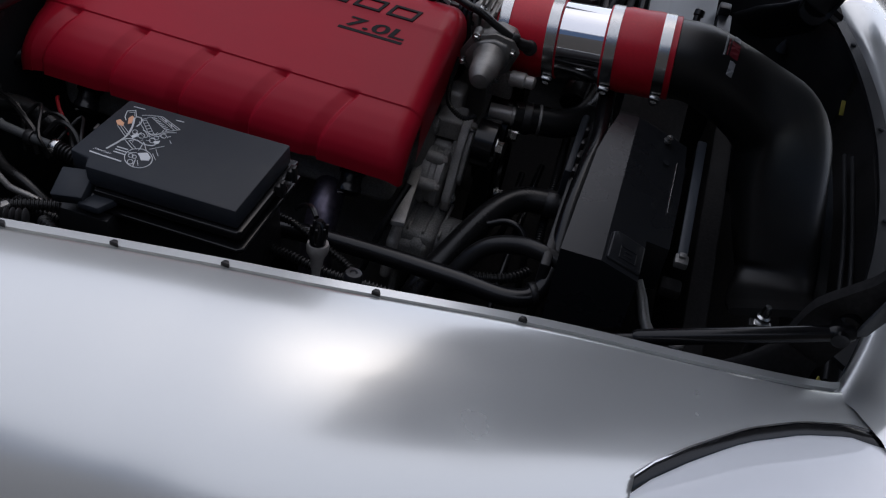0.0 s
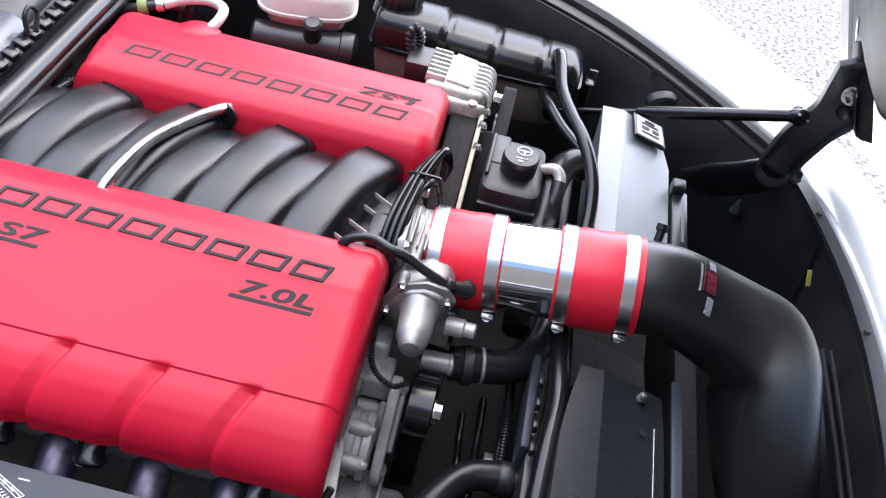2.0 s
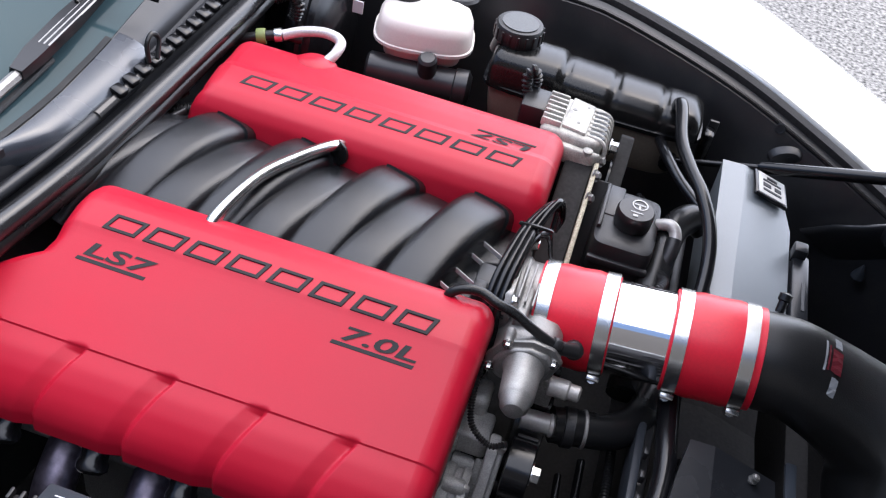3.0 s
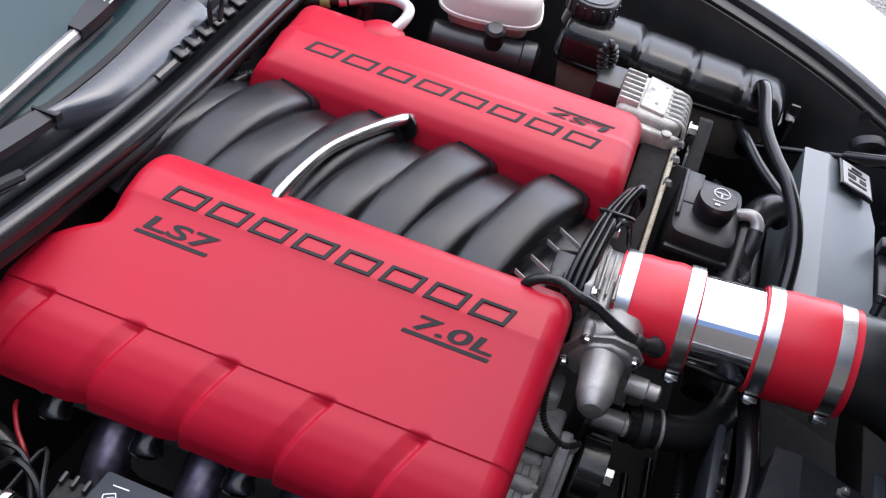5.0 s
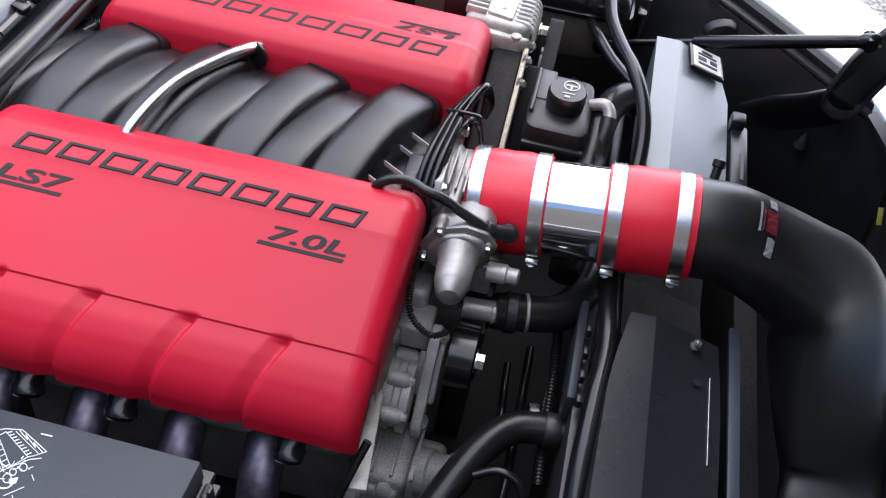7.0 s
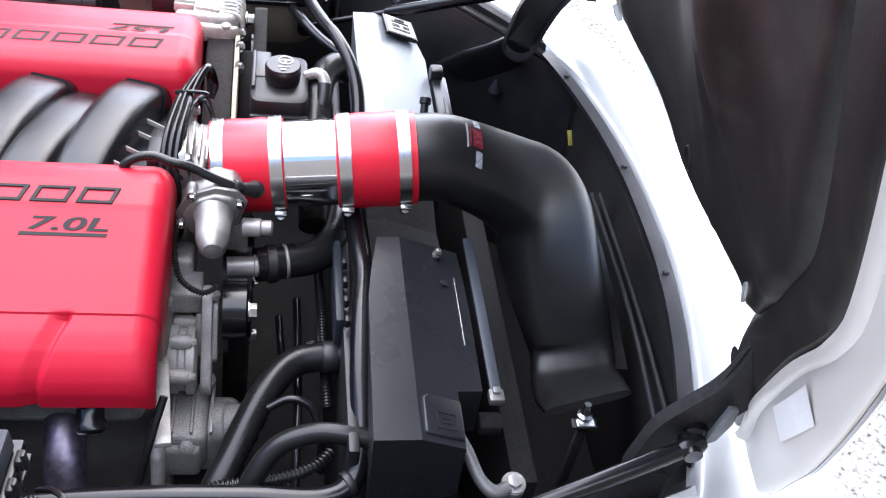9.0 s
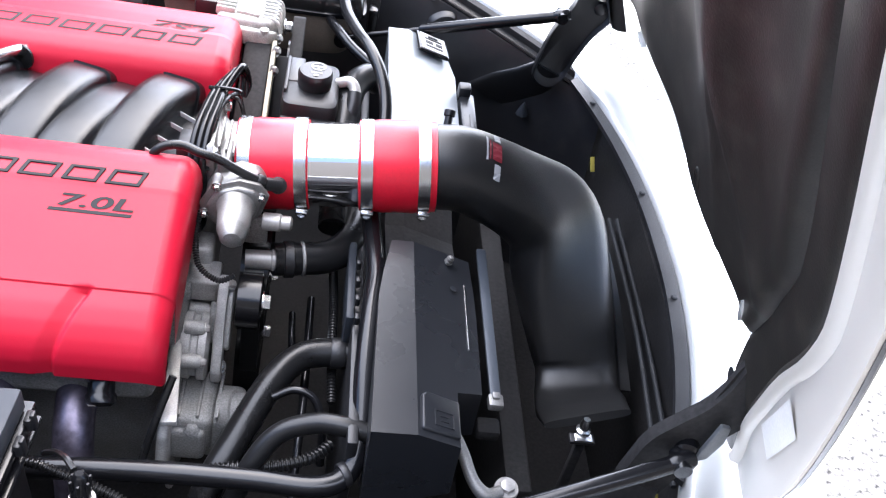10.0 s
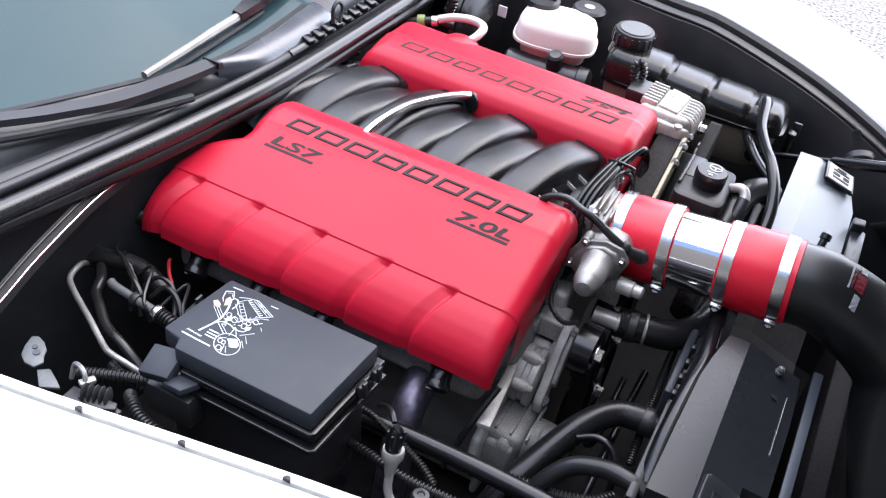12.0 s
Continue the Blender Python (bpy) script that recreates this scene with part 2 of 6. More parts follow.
def ease(x, xs, ys):
    """A smooth curve through points, with no overshoot."""
    k = max(0, min(len(xs) - 2, int(np.searchsorted(xs, x)) - 1))
    sl = [(ys[i + 1] - ys[i]) / (xs[i + 1] - xs[i]) for i in range(len(xs) - 1)]

    def slope(i):
        if i == 0 or i == len(xs) - 1:
            return sl[min(i, len(sl) - 1)]
        return 0.0 if sl[i - 1] * sl[i] <= 0 else 2 * sl[i - 1] * sl[i] / (sl[i - 1] + sl[i])

    h = xs[k + 1] - xs[k]
    t = (x - xs[k]) / h
    t2, t3 = t * t, t * t * t
    return (2 * t3 - 3 * t2 + 1) * ys[k] + (t3 - 2 * t2 + t) * h * slope(k) + (3 * t2 - 2 * t3) * ys[k + 1] + (t3 - t2) * h * slope(k + 1)


def lerp(x, xs, ys):
    return float(np.interp(x, xs, ys))


# ---- setting ----
def build_ground():
    bm = bmesh.new()
    bmesh.ops.create_grid(bm, x_segments=8, y_segments=8, size=900)
    return tagged(part("ground", bm, ASPHALT, smooth=0), "sunlit grey asphalt with coarse pale aggregate", "ground", kind="structure")


build_ground()


def far_light_block():
    """Plain unseen wall added beyond the car's far side to block low sky."""
    w = part("light_block_far", box((-6.3, 4.8, 2.6), (11.0, 0.3, 5.2), 0.0), WALL, None, "", 0)
    return tagged(w, "plain grey-brown wall added unseen beyond the car to block light", "wall", kind="structure")


far_light_block()


def near_light_block():
    """Plain unseen wall added behind the camera to cut sky light and reflections."""
    w = part("light_block_near", box((0.0, -4.8, 2.6), (16.0, 0.25, 5.2), 0.0), WALL, None, "", 0)
    return tagged(w, "plain grey-brown wall added unseen behind the viewer to block light", "wall", kind="structure")


near_light_block()

# The opening of the bonnet: half width and height of the wing's inner edge along the car.
EX = (-0.60, -0.35, -0.15, 0.04, 0.14, 0.23, 0.42, 0.58, 0.727, 0.79)
EY = (0.715, 0.700, 0.679, 0.649, 0.632, 0.617, 0.559, 0.500, 0.434, 0.385)
EZ = (0.80, 0.80, 0.80, 0.805, 0.806, 0.806, 0.781, 0.738, 0.693, 0.680)

SPLINE = smooth_path([V(x, y, z) for x, y, z in zip(EX, EY, EZ)], 8)
SX, SY, SZ = [p.x for p in SPLINE], [p.y for p in SPLINE], [p.z for p in SPLINE]


def edge(x):
    return lerp(x, SX, SY), lerp(x, SX, SZ)


car = thing("car_body", "silver sports car front body with open bonnet bay", "car")


def wing(sign):
    """The outer panel of one wing, with its turned-in lip, and the black apron inside it."""
    xs = [-0.60 + 1.38 * i / 46 for i in range(47)]
    prof = [(0.004, -0.022), (0.004, -0.006), (0.0, -0.001), (-0.004, 0.0), (-0.02, 0.003), (-0.05, 0.006), (-0.09, 0.004), (-0.14, -0.006), (-0.19, -0.026), (-0.23, -0.06), (-0.255, -0.11), (-0.268, -0.18), (-0.272, -0.30), (-0.265, -0.46), (-0.245, -0.62)]
    if sign > 0:
        prof = prof[:4] + [(-0.02, 0.008), (-0.06, 0.018), (-0.11, 0.020), (-0.17, 0.010), (-0.23, -0.014), (-0.28, -0.05), (-0.31, -0.11), (-0.325, -0.18), (-0.33, -0.30), (-0.32, -0.46), (-0.30, -0.62)]
    rows = []
    for x in xs:
        y, z = edge(x)
        k = lerp(x, (-0.6, 0.0, 0.5, 0.78), (1.05, 1.0, 1.12, 1.25))
        drop = lerp(x, (0.3, 0.78), (1.0, 1.5))
        rows.append([V(x, sign * (y - dy * k), z + dz * (drop if dz < 0 else 1)) for dy, dz in prof])
    part("wing", loft(rows, closed=False), SILVER, car, "silver metallic painted wing panel", 60)
    # lip inside the panel gap
    g = 0.0 if sign > 0 else 0.009
    lip = [(0.007, -0.012), (0.007, -0.004), (0.026 - g, -0.005), (0.028 - g, -0.010), (0.028 - g, -0.02)]
    rows = [[V(x, sign * (edge(x)[0] - dy), edge(x)[1] + dz) for dy, dz in lip] for x in xs]
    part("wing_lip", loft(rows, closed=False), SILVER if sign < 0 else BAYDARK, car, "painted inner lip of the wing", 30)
    ap = [(0.0285 - g, -0.014), (0.033 - g, -0.018), (0.036 - g, -0.030), (0.045, -0.07), (0.070, -0.13), (0.085, -0.22), (0.10, -0.45)] if sign < 0 else [(0.0285 - g, -0.014), (0.036 - g, -0.018), (0.050, -0.022), (0.060, -0.05), (0.075, -0.12), (0.085, -0.22), (0.10, -0.45)]
    rows = [[V(x, sign * (edge(x)[0] - dy), edge(x)[1] + dz) for dy, dz in ap] for x in xs]
    part("inner_apron", loft(rows, closed=False), PAINTBLK, car, "black inner apron", 30)
    # rolled bead along the apron's top
    if sign > 0:
        part("apron_bead", tube([(x, (edge(x)[0] - 0.044 + g), edge(x)[1] - 0.019) for x in xs[::3]], 0.0035, n=2, seg=8), GLOSS, car)


wing(-1)
wing(1)


def nose():
    """Front panel: inner rim with its seal, and the upper surface that falls to the bumper."""
    n = 40
    rim = []
    for i in range(n + 1):
        a = -1 + 2 * i / n
        y = 0.44 * a
        x = 0.818 - 0.088 * abs(a) ** 2
        rim.append((x, y, 0.683 + 0.008 * abs(a)))
    prof = [(-0.010, -0.03), (-0.008, -0.004), (0.0, 0.0), (0.02, 0.006), (0.06, 0.006), (0.11, -0.012), (0.16, -0.05), (0.20, -0.11), (0.22, -0.2), (0.22, -0.42), (0.18, -0.54)]
    rows = []
    for x, y, z in rim:
        d = V(0.55, y * 1.4, 0).normalized()
        rows.append([V(x, y, z) + d * a + V(0, 0, h) for a, h in prof])
    part("front_panel", loft(rows, closed=False), SILVER, car, "silver front panel", 60)
    seal = [(-0.030, -0.012), (-0.029, -0.006), (-0.012, -0.004), (-0.0115, -0.012)]
    rows = []
    for x, y, z in rim[2:-2]:
        d = V(0.55, y * 1.4, 0).normalized()
        rows.append([V(x, y, z) + d * a + V(0, 0, h) for a, h in seal])
    part("seal_strip", loft(rows), BLACK, car, "grey-black strip with push fasteners", 30)
    for k in range(5, n - 3, 10):
        x, y, z = rim[k]
        d = V(0.55, y * 1.4, 0).normalized()
        p = V(x, y, z) + d * -0.02 + V(0, 0, -0.005)
        part("fastener", lathe([(0.0045, 0), (0.0045, 0.0015), (0.003, 0.003)], p, seg=12), MATT, car)


nose()


def bay():
    """The dark floor and walls of the engine bay."""
    part("bay_floor", box((0.23, 0, 0.30), (1.15, 1.30, 0.02), 0.0), BAYDARK, car, "grimy black bay floor", 0)
    part("bay_front", box((0.80, 0, 0.48), (0.02, 0.95, 0.36), 0.0), BAYDARK, car, "", 0)
    rows = []
    for i in range(25):
        y = -0.72 + 1.44 * i / 24
        x = -0.285 - 0.18 * (y - 0.1) ** 2
        rows.append([V(x, y, 0.79), V(x + 0.012, y, 0.72), V(x - 0.005, y, 0.60), V(x - 0.02, y, 0.30)])
    part("firewall", loft(rows, closed=False), MATT, car, "black firewall", 40)


bay()


def cowl_x(y):
    return lerp(y, (-0.74, -0.60, -0.483, -0.38, -0.28, -0.16, -0.05, 0.1, 0.32, 0.75), (-0.389, -0.350, -0.323, -0.303, -0.283, -0.263, -0.250, -0.243, -0.236, -0.236))


def glass_dx(y):
    return lerp(y, (-0.74, -0.42, -0.12, 0.08, 0.3, 0.74), (0.17, 0.125, 0.062, 0.075, 0.10, 0.17))


def scuttle():
    ys = [-0.74 + 1.48 * i / 40 for i in range(41)]
    # round hood seal along the bulkhead
    part("bulkhead_seal", tube([(cowl_x(y) + 0.006, y, 0.799) for y in ys[::2]], 0.0125, n=3, seg=16), SEALGLOSS, car, "thick glossy black rubber bulkhead seal")
    part("seal_foot", tube([(cowl_x(y) + 0.009, y, 0.782) for y in ys[::2]], 0.010, n=3, seg=12), RUBBER, car, "seal clip channel")
    lip = smooth_path([V(-0.232, -0.620, 0.770), V(-0.244, -0.569, 0.770), V(-0.260, -0.511, 0.770), V(-0.274, -0.443, 0.771), V(-0.283, -0.385, 0.773), V(-0.284, -0.330, 0.776)], 5)
    # The steel bead paints the glint along the black folded edge.
    for d, z in ((0.0, 0.0), (-0.011, 0.002)):
        part("bulkhead_glint_bead", tube([p + V(d, 0.004 * (d < 0), z) for p in lip], 0.0012, n=1, seg=8), STEEL if d == 0 else GLOSS, car, "thin folded edge of the bulkhead, its glint put into the material")
    part("bulkhead_lip", loft([[p + V(-0.016, 0.006, 0.002), p + V(-0.008, 0.003, -0.0015), p + V(0.001, 0, -0.0015), p + V(0.0, 0, -0.014)] for p in lip], closed=False), BAYDARK, car, "black folded bulkhead lip", 60)
    part("scuttle_ridge", tube([(cowl_x(y) - 0.022, y, 0.8045) for y in ys[:24:2]], 0.0075, n=3, seg=12), SCUTTLE, car, "rounded ridge of the scuttle edge")
    prof = [(0.0, 0.785), (0.13, 0.805), (0.22, 0.809), (0.30, 0.806), (0.36, 0.796), (0.46, 0.796), (0.52, 0.806), (0.62, 0.811), (0.80, 0.815), (0.96, 0.8185), (1.0, 0.816)]
    rows = [[V(cowl_x(y) - 0.016 - f * (glass_dx(y) - 0.016), y, z + 0.035 * abs(y) * f * f) for f, z in prof] for y in ys]
    part("scuttle_panel", loft(rows, closed=False), SCUTTLE, car, "black plastic scuttle panel", 50)
    rows = []
    for y in ys:
        x0 = cowl_x(y) - glass_dx(y) + 0.006
        rows.append([V(x0 - 1.0 * t, y * (1 - 0.08 * t), 0.8145 + 0.035 * abs(y) + 0.50 * t - 0.06 * t * t) for t in [k / 10 for k in range(11)]])
    part("windscreen", loft(rows, closed=False), GLASS, car, "tinted green-grey windscreen glass", 80)
    rows = []
    for y in ys[:24]:
        x0 = cowl_x(y) - glass_dx(y)
        rows.append([V(x0 + dx, y, 0.8165 + 0.035 * abs(y) + dz) for dx, dz in ((0.004, -0.002), (0.003, 0.003), (-0.004, 0.0045), (-0.005, 0.001))])
    part("glass_trim", loft(rows), MATT, car, "black rubber trim at the foot of the glass", 30)


scuttle()

# ---- bonnet ----
HP, HD, HN = V(0.765, 0, 0.78), V(math.cos(radians(110)), 0, math.sin(radians(110))), V(math.sin(radians(110)), 0, -math.cos(radians(110)))


def hood_half(s):
    return ease(s, (-0.075, -0.02, 0.04, 0.12, 0.34, 0.53, 0.72, 0.91, 1.05), (0.440, 0.468, 0.497, 0.535, 0.614, 0.665, 0.695, 0.72, 0.73))


def hood_pt(s, a, lift=0.0):
    """a from -1 to 1 across; lift towards the outside."""
    y = a * hood_half(s)
    crown = 0.05 * (1 - abs(a) ** 2.2) * lerp(s, (-0.06, 0.1, 1.0), (0.6, 1.0, 1.0))
    return HP + HD * s + HN * (crown + lift) + V(0, y, 0)


def hood():
    h = thing("bonnet", "silver bonnet standing open on gas struts, black felt underside", "car hood", (0.765, 0, 0.78))
    ss = [-0.06 + 1.1 * i / 30 for i in range(31)]
    aa = [-1 + 2 * i / 40 for i in range(41)]
    outer = [[hood_pt(s, a, 0.010 + 0.018 * (1 - abs(a) ** 12)) for a in aa] for s in ss]
    part("outer_skin", loft(outer, closed=False), SILVER, h, "silver painted outer skin", 60)
    # curves on the underside: edge of the felt, and the rolled bead beyond the black edge panel
    felt = ((-0.10, 0.330), (0.0, 0.345), (0.119, 0.392), (0.177, 0.429), (0.237, 0.465), (0.323, 0.508), (0.40, 0.521), (0.50, 0.528), (1.0, 0.585))
    bead = ((-0.10, 0.350), (-0.04, 0.380), (0.029, 0.404), (0.110, 0.444), (0.194, 0.489), (0.272, 0.537), (0.333, 0.564), (0.426, 0.580), (0.50, 0.588), (0.60, 0.600), (1.0, 0.655))

    def fy(s):
        return ease(s, *zip(*felt))

    def by(s):
        return ease(s, *zip(*bead))

    def under(s, y, lift=0.0):
        return HP + HD * s + HN * lift + V(0, y, 0)

    for sg in (-1, 1):
        first = -0.075 if sg < 0 else 0.02
        st = [first + (1.015 - first) * i / 60 for i in range(61)]
        rows = [[under(s, sg * hood_half(s), 0.006), under(s, sg * (hood_half(s) + 0.001), -0.004), under(s, sg * (hood_half(s) - 0.008), -0.008), under(s, sg * (by(s) + 0.4 * (hood_half(s) - by(s))), -0.004), under(s, sg * (by(s) + 0.014), -0.001), under(s, sg * (by(s) + 0.008), -0.007), under(s, sg * (by(s) + 0.001), -0.007), under(s, sg * (by(s) - 0.003), 0.004)] for s in st]
        part("edge_flange", loft(rows, closed=False), GROUNDLIT_PAINT, h, "silver painted inner flange, warm ground light in its colour", 50)
        rows = [[under(s, sg * hood_half(s) + 0.0028 * math.cos(t), 0.002 + 0.0028 * math.sin(t)) for t in (k * math.pi / 3 for k in range(6))] for s in st]
        part("edge_seal", loft(rows), RUBBER, h, "black rubber edge seal")
        rows = [[under(s, sg * (by(s) - 0.001), 0.003), under(s, sg * (by(s) - 0.006), -0.003), under(s, sg * (0.5 * by(s) + 0.5 * fy(s)), -0.004), under(s, sg * (fy(s) - 0.002), -0.002), under(s, sg * (fy(s) - 0.012), 0.004), under(s, sg * (fy(s) - 0.020), 0.016)] for s in st]
        part("edge_panel", loft(rows, closed=False), LINER, h, "dark plastic edge panel", 50)
        s0, y0, ra, rb = 0.035 if sg < 0 else 0.055, 0.358, 0.024, 0.010
        ring = [under(s0 + ra * math.cos(t), sg * (y0 + 0.25 * ra * math.cos(t) + rb * math.sin(t)), -0.0045) for t in (k * math.pi / 10 for k in range(20))]
        part("recess", loft([ring, [v - HN * 0.001 for v in ring]]), INK_DARK, h, "oval recess")

    def felt_lift(s, y):
        f = min(1, max(0, (s - 0.10) / 0.25))
        ridge = 0.016 * math.exp(-((abs(y) - 0.35 - 0.5 * max(0, 0.39 - s)) / 0.03) ** 2) * f
        crease = 0.004 * math.exp(-((abs(y) - 0.303) / 0.009) ** 2) * f
        swell = 0.008 * math.cos(y * 22) * f + 0.006 * math.sin(s * 11 + abs(y) * 9) * f
        return -0.008 - ridge - crease - swell

    rows = []
    for i in range(61):
        f = (i / 60) ** 1.3
        row = []
        for j in range(81):
            a = -1 + 2 * j / 80
            s0 = ease(abs(a) * 0.40, (-0.01, 0.0, 0.05, 0.10, 0.15, 0.20, 0.25, 0.30, 0.35, 0.40), (0.19, 0.19, 0.184, 0.175, 0.160, 0.145, 0.147, 0.153, 0.152, 0.128))
            s = s0 + (1.0 - s0) * f
            tuck = max(0, abs(a) - 0.97) / 0.03
            y = a * (fy(s) - 0.001 + 0.008 * tuck)
            roll = 0.012 * (1 - min(1, f / 0.012)) + 0.030 * tuck
            row.append(under(s, y, felt_lift(s, y) + roll))
        rows.append(row)
    part("liner", loft(rows, closed=False), LINER, h, "dark felt hood liner with moulded ribs", 60)
    for y0, s0, ra, rb, nm, mt in ((-0.386, 0.160, 0.016, 0.003, "drain_slot", SILVER), (0.044, 0.178, 0.004, 0.018, "drain_slot", SILVER), (-0.228, 0.180, 0.016, 0.006, "moulded_oval", LINER), (0.386, 0.160, 0.016, 0.003, "drain_slot", SILVER)):
        rows = []
        for k in range(17):
            t = 2 * math.pi * k / 16
            sa, ya = s0 + ra * math.cos(t), y0 + rb * math.sin(t) + 0.2 * ra * math.cos(t) * (1 if y0 > 0 else -1)
            c = under(sa, ya, felt_lift(sa, ya))
            if mt is SILVER:
                rows.append([c + HN * 0.004, c - HN * 0.002, under(s0, y0, felt_lift(s0, y0) - 0.003)])
            else:
                o = V(0, math.sin(t), 0) + HD * math.cos(t)
                rows.append([c + HN * 0.002, c + o * 0.0012 - HN * 0.0018, c + o * 0.0024 + HN * 0.002])
        part(nm, loft(rows, closed=False), mt, h, "pale oval slot" if mt is SILVER else "", 40)
    blade = [(0.700, 0.882), (0.728, 0.893), (0.745, 0.866), (0.760, 0.832), (0.758, 0.800), (0.739, 0.770), (0.722, 0.728), (0.708, 0.684), (0.685, 0.672), (0.662, 0.690), (0.666, 0.730), (0.673, 0.766), (0.686, 0.795), (0.697, 0.818), (0.699, 0.848)]
    mid = V(sum(x for x, _ in blade) / len(blade), 0, sum(z for _, z in blade) / len(blade))
    for sg in (-1, 1):
        y0 = 0.372 if sg > 0 else 0.392
        slim = [(x + (0.0 if sg > 0 else 0.030 * max(0, min(1, (z - 0.76) / 0.10)) * max(0, min(1, (0.742 - x) / 0.03))), z) for x, z in blade]
        outline = smooth_path([V(x, 0, z) for x, z in slim + slim[:1]], 4)[:-1]
        lip = [(1.0, 0.010), (1.03, 0.003), (1.0, -0.004), (0.93, -0.002), (0.86, 0.004), (0.3, 0.005)]
        rows = [[mid + (p - mid) * k + V(0, sg * (y0 + dy), 0) for p in outline] for k, dy in lip]
        part("hinge_bracket", loft(rows), BLACK if sg > 0 else BAYDARK, h, "glossy black pressed hinge bracket", 50)
        if sg > 0:
            part("bracket_bolt", bolt(V(0.735, y0 + 0.003, 0.840), (-0.1, -1, 0.15), 0.009, 0.007), STEEL, h)
        part("bracket_dimple", lathe([(0.010, 0), (0.008, 0.0015), (0.002, 0.002)], V(0.738, sg * (y0 + 0.003), 0.812), (0, -1, 0), 16), BLACK, h)
        foot = [(0.716, 0.700, 0.024), (0.700, 0.672, 0.036), (0.680, 0.645, 0.050), (0.655, 0.610, 0.060)]
        rows = []
        for k, (x, z, w) in enumerate(foot):
            c = V(x - 0.03, sg * (y0 + 0.006 + 0.012 * k), z)
            rows.append([c + V(0.92, 0, -0.38) * w * math.cos(t) + V(0, 1, 0) * 0.010 * math.sin(t) for t in (j * math.pi / 10 for j in range(20))])
        part("bracket_foot", loft(rows), BLACK if sg > 0 else BAYDARK, h, "black hinge foot sweeping into the bay", 60)
    part("hinge_strap", prism([(0.716, 0.752), (0.729, 0.760), (0.737, 0.785), (0.736, 0.806), (0.726, 0.808), (0.722, 0.785)], -0.003, 0.003, 0.002, Matrix(((1, 0, 0, 0), (0, 0, 1, -0.412), (0, 1, 0, 0), (0, 0, 0, 1)))), GREYPLATE, h, "dull metal hinge strap")
    part("strut_pivot", lathe([(0.010, 0), (0.012, 0.004), (0.012, 0.012), (0.007, 0.016), (0.007, 0.026)], V(0.713, -0.396, 0.762), (-0.25, -0.95, -0.15), 16), GLOSS, h, "black pivot stub")
    # worn paper sticker on the painted flange
    part("sticker", loft([[under(s, -y, -0.0075) for s, y in ((0.100, 0.462), (0.150, 0.490), (0.205, 0.520))], [under(s, -y, -0.0075) for s, y in ((0.078, 0.482), (0.128, 0.510), (0.183, 0.540))]], closed=False), PAPER, h, "faded pale paper sticker")
    return h


hood()


def gas_strut(sg):
    a, b = (V(0.40, -0.50, 0.69), V(0.703, -0.418, 0.757)) if sg < 0 else (V(0.36, 0.40, 0.690), V(0.680, 0.366, 0.797))
    d = (b - a).normalized()
    t = thing("gas_strut", "black gas strut holding the bonnet open", "gas strut", tuple(a), group="bonnet struts")
    ln = (b - a).length
    part("rod", lathe([(0.0045, 0), (0.0045, ln * 0.42)], a, d, 12), GLOSS, t)
    part("cylinder", lathe([(0.007, ln * 0.36), (0.0088, ln * 0.36 + 0.004), (0.0088, ln - 0.026), (0.0085, ln - 0.022), (0.0085, ln - 0.012)], a, d, 18), GLOSS, t)
    part("socket", join(lathe([(0.008, -0.012), (0.0105, -0.006), (0.0105, 0.008), (0.0075, 0.014)], b, d, 14), lathe([(0.009, -0.012), (0.009, 0.012)], b, (0, 1, 0), 12)), GLOSS, t)
    part("foot", lathe([(0.012, -0.012), (0.012, 0.012)], a, (0, 1, 0), 12), GLOSS, t)


gas_strut(-1)
gas_strut(1)


# ---- engine covers ----
CY = (0.072, 0.076, 0.083, 0.093, 0.108, 0.125, 0.145, 0.150, 0.155, 0.160, 0.215, 0.2575, 0.2585, 0.262, 0.275, 0.290, 0.302, 0.3095, 0.3140, 0.3145)
CZ = (0.728, 0.765, 0.781, 0.791, 0.797, 0.799, 0.795, 0.7935, 0.7905, 0.7880, 0.767, 0.7500, 0.7478, 0.7463, 0.741, 0.731, 0.7195, 0.709, 0.697, 0.679)


FY = (0.078, 0.081, 0.085, 0.091, 0.101, 0.115, 0.135, 0.158, 0.163, 0.169, 0.195, 0.222, 0.238, 0.249, 0.257, 0.262, 0.265, 0.267)
FZ = (0.690, 0.728, 0.764, 0.784, 0.796, 0.802, 0.804, 0.805, 0.8035, 0.802, 0.800, 0.796, 0.790, 0.780, 0.764, 0.745, 0.72, 0.67)
SKIN = [CY, CZ]


def cover_z(y):
    return lerp(-y, *SKIN)


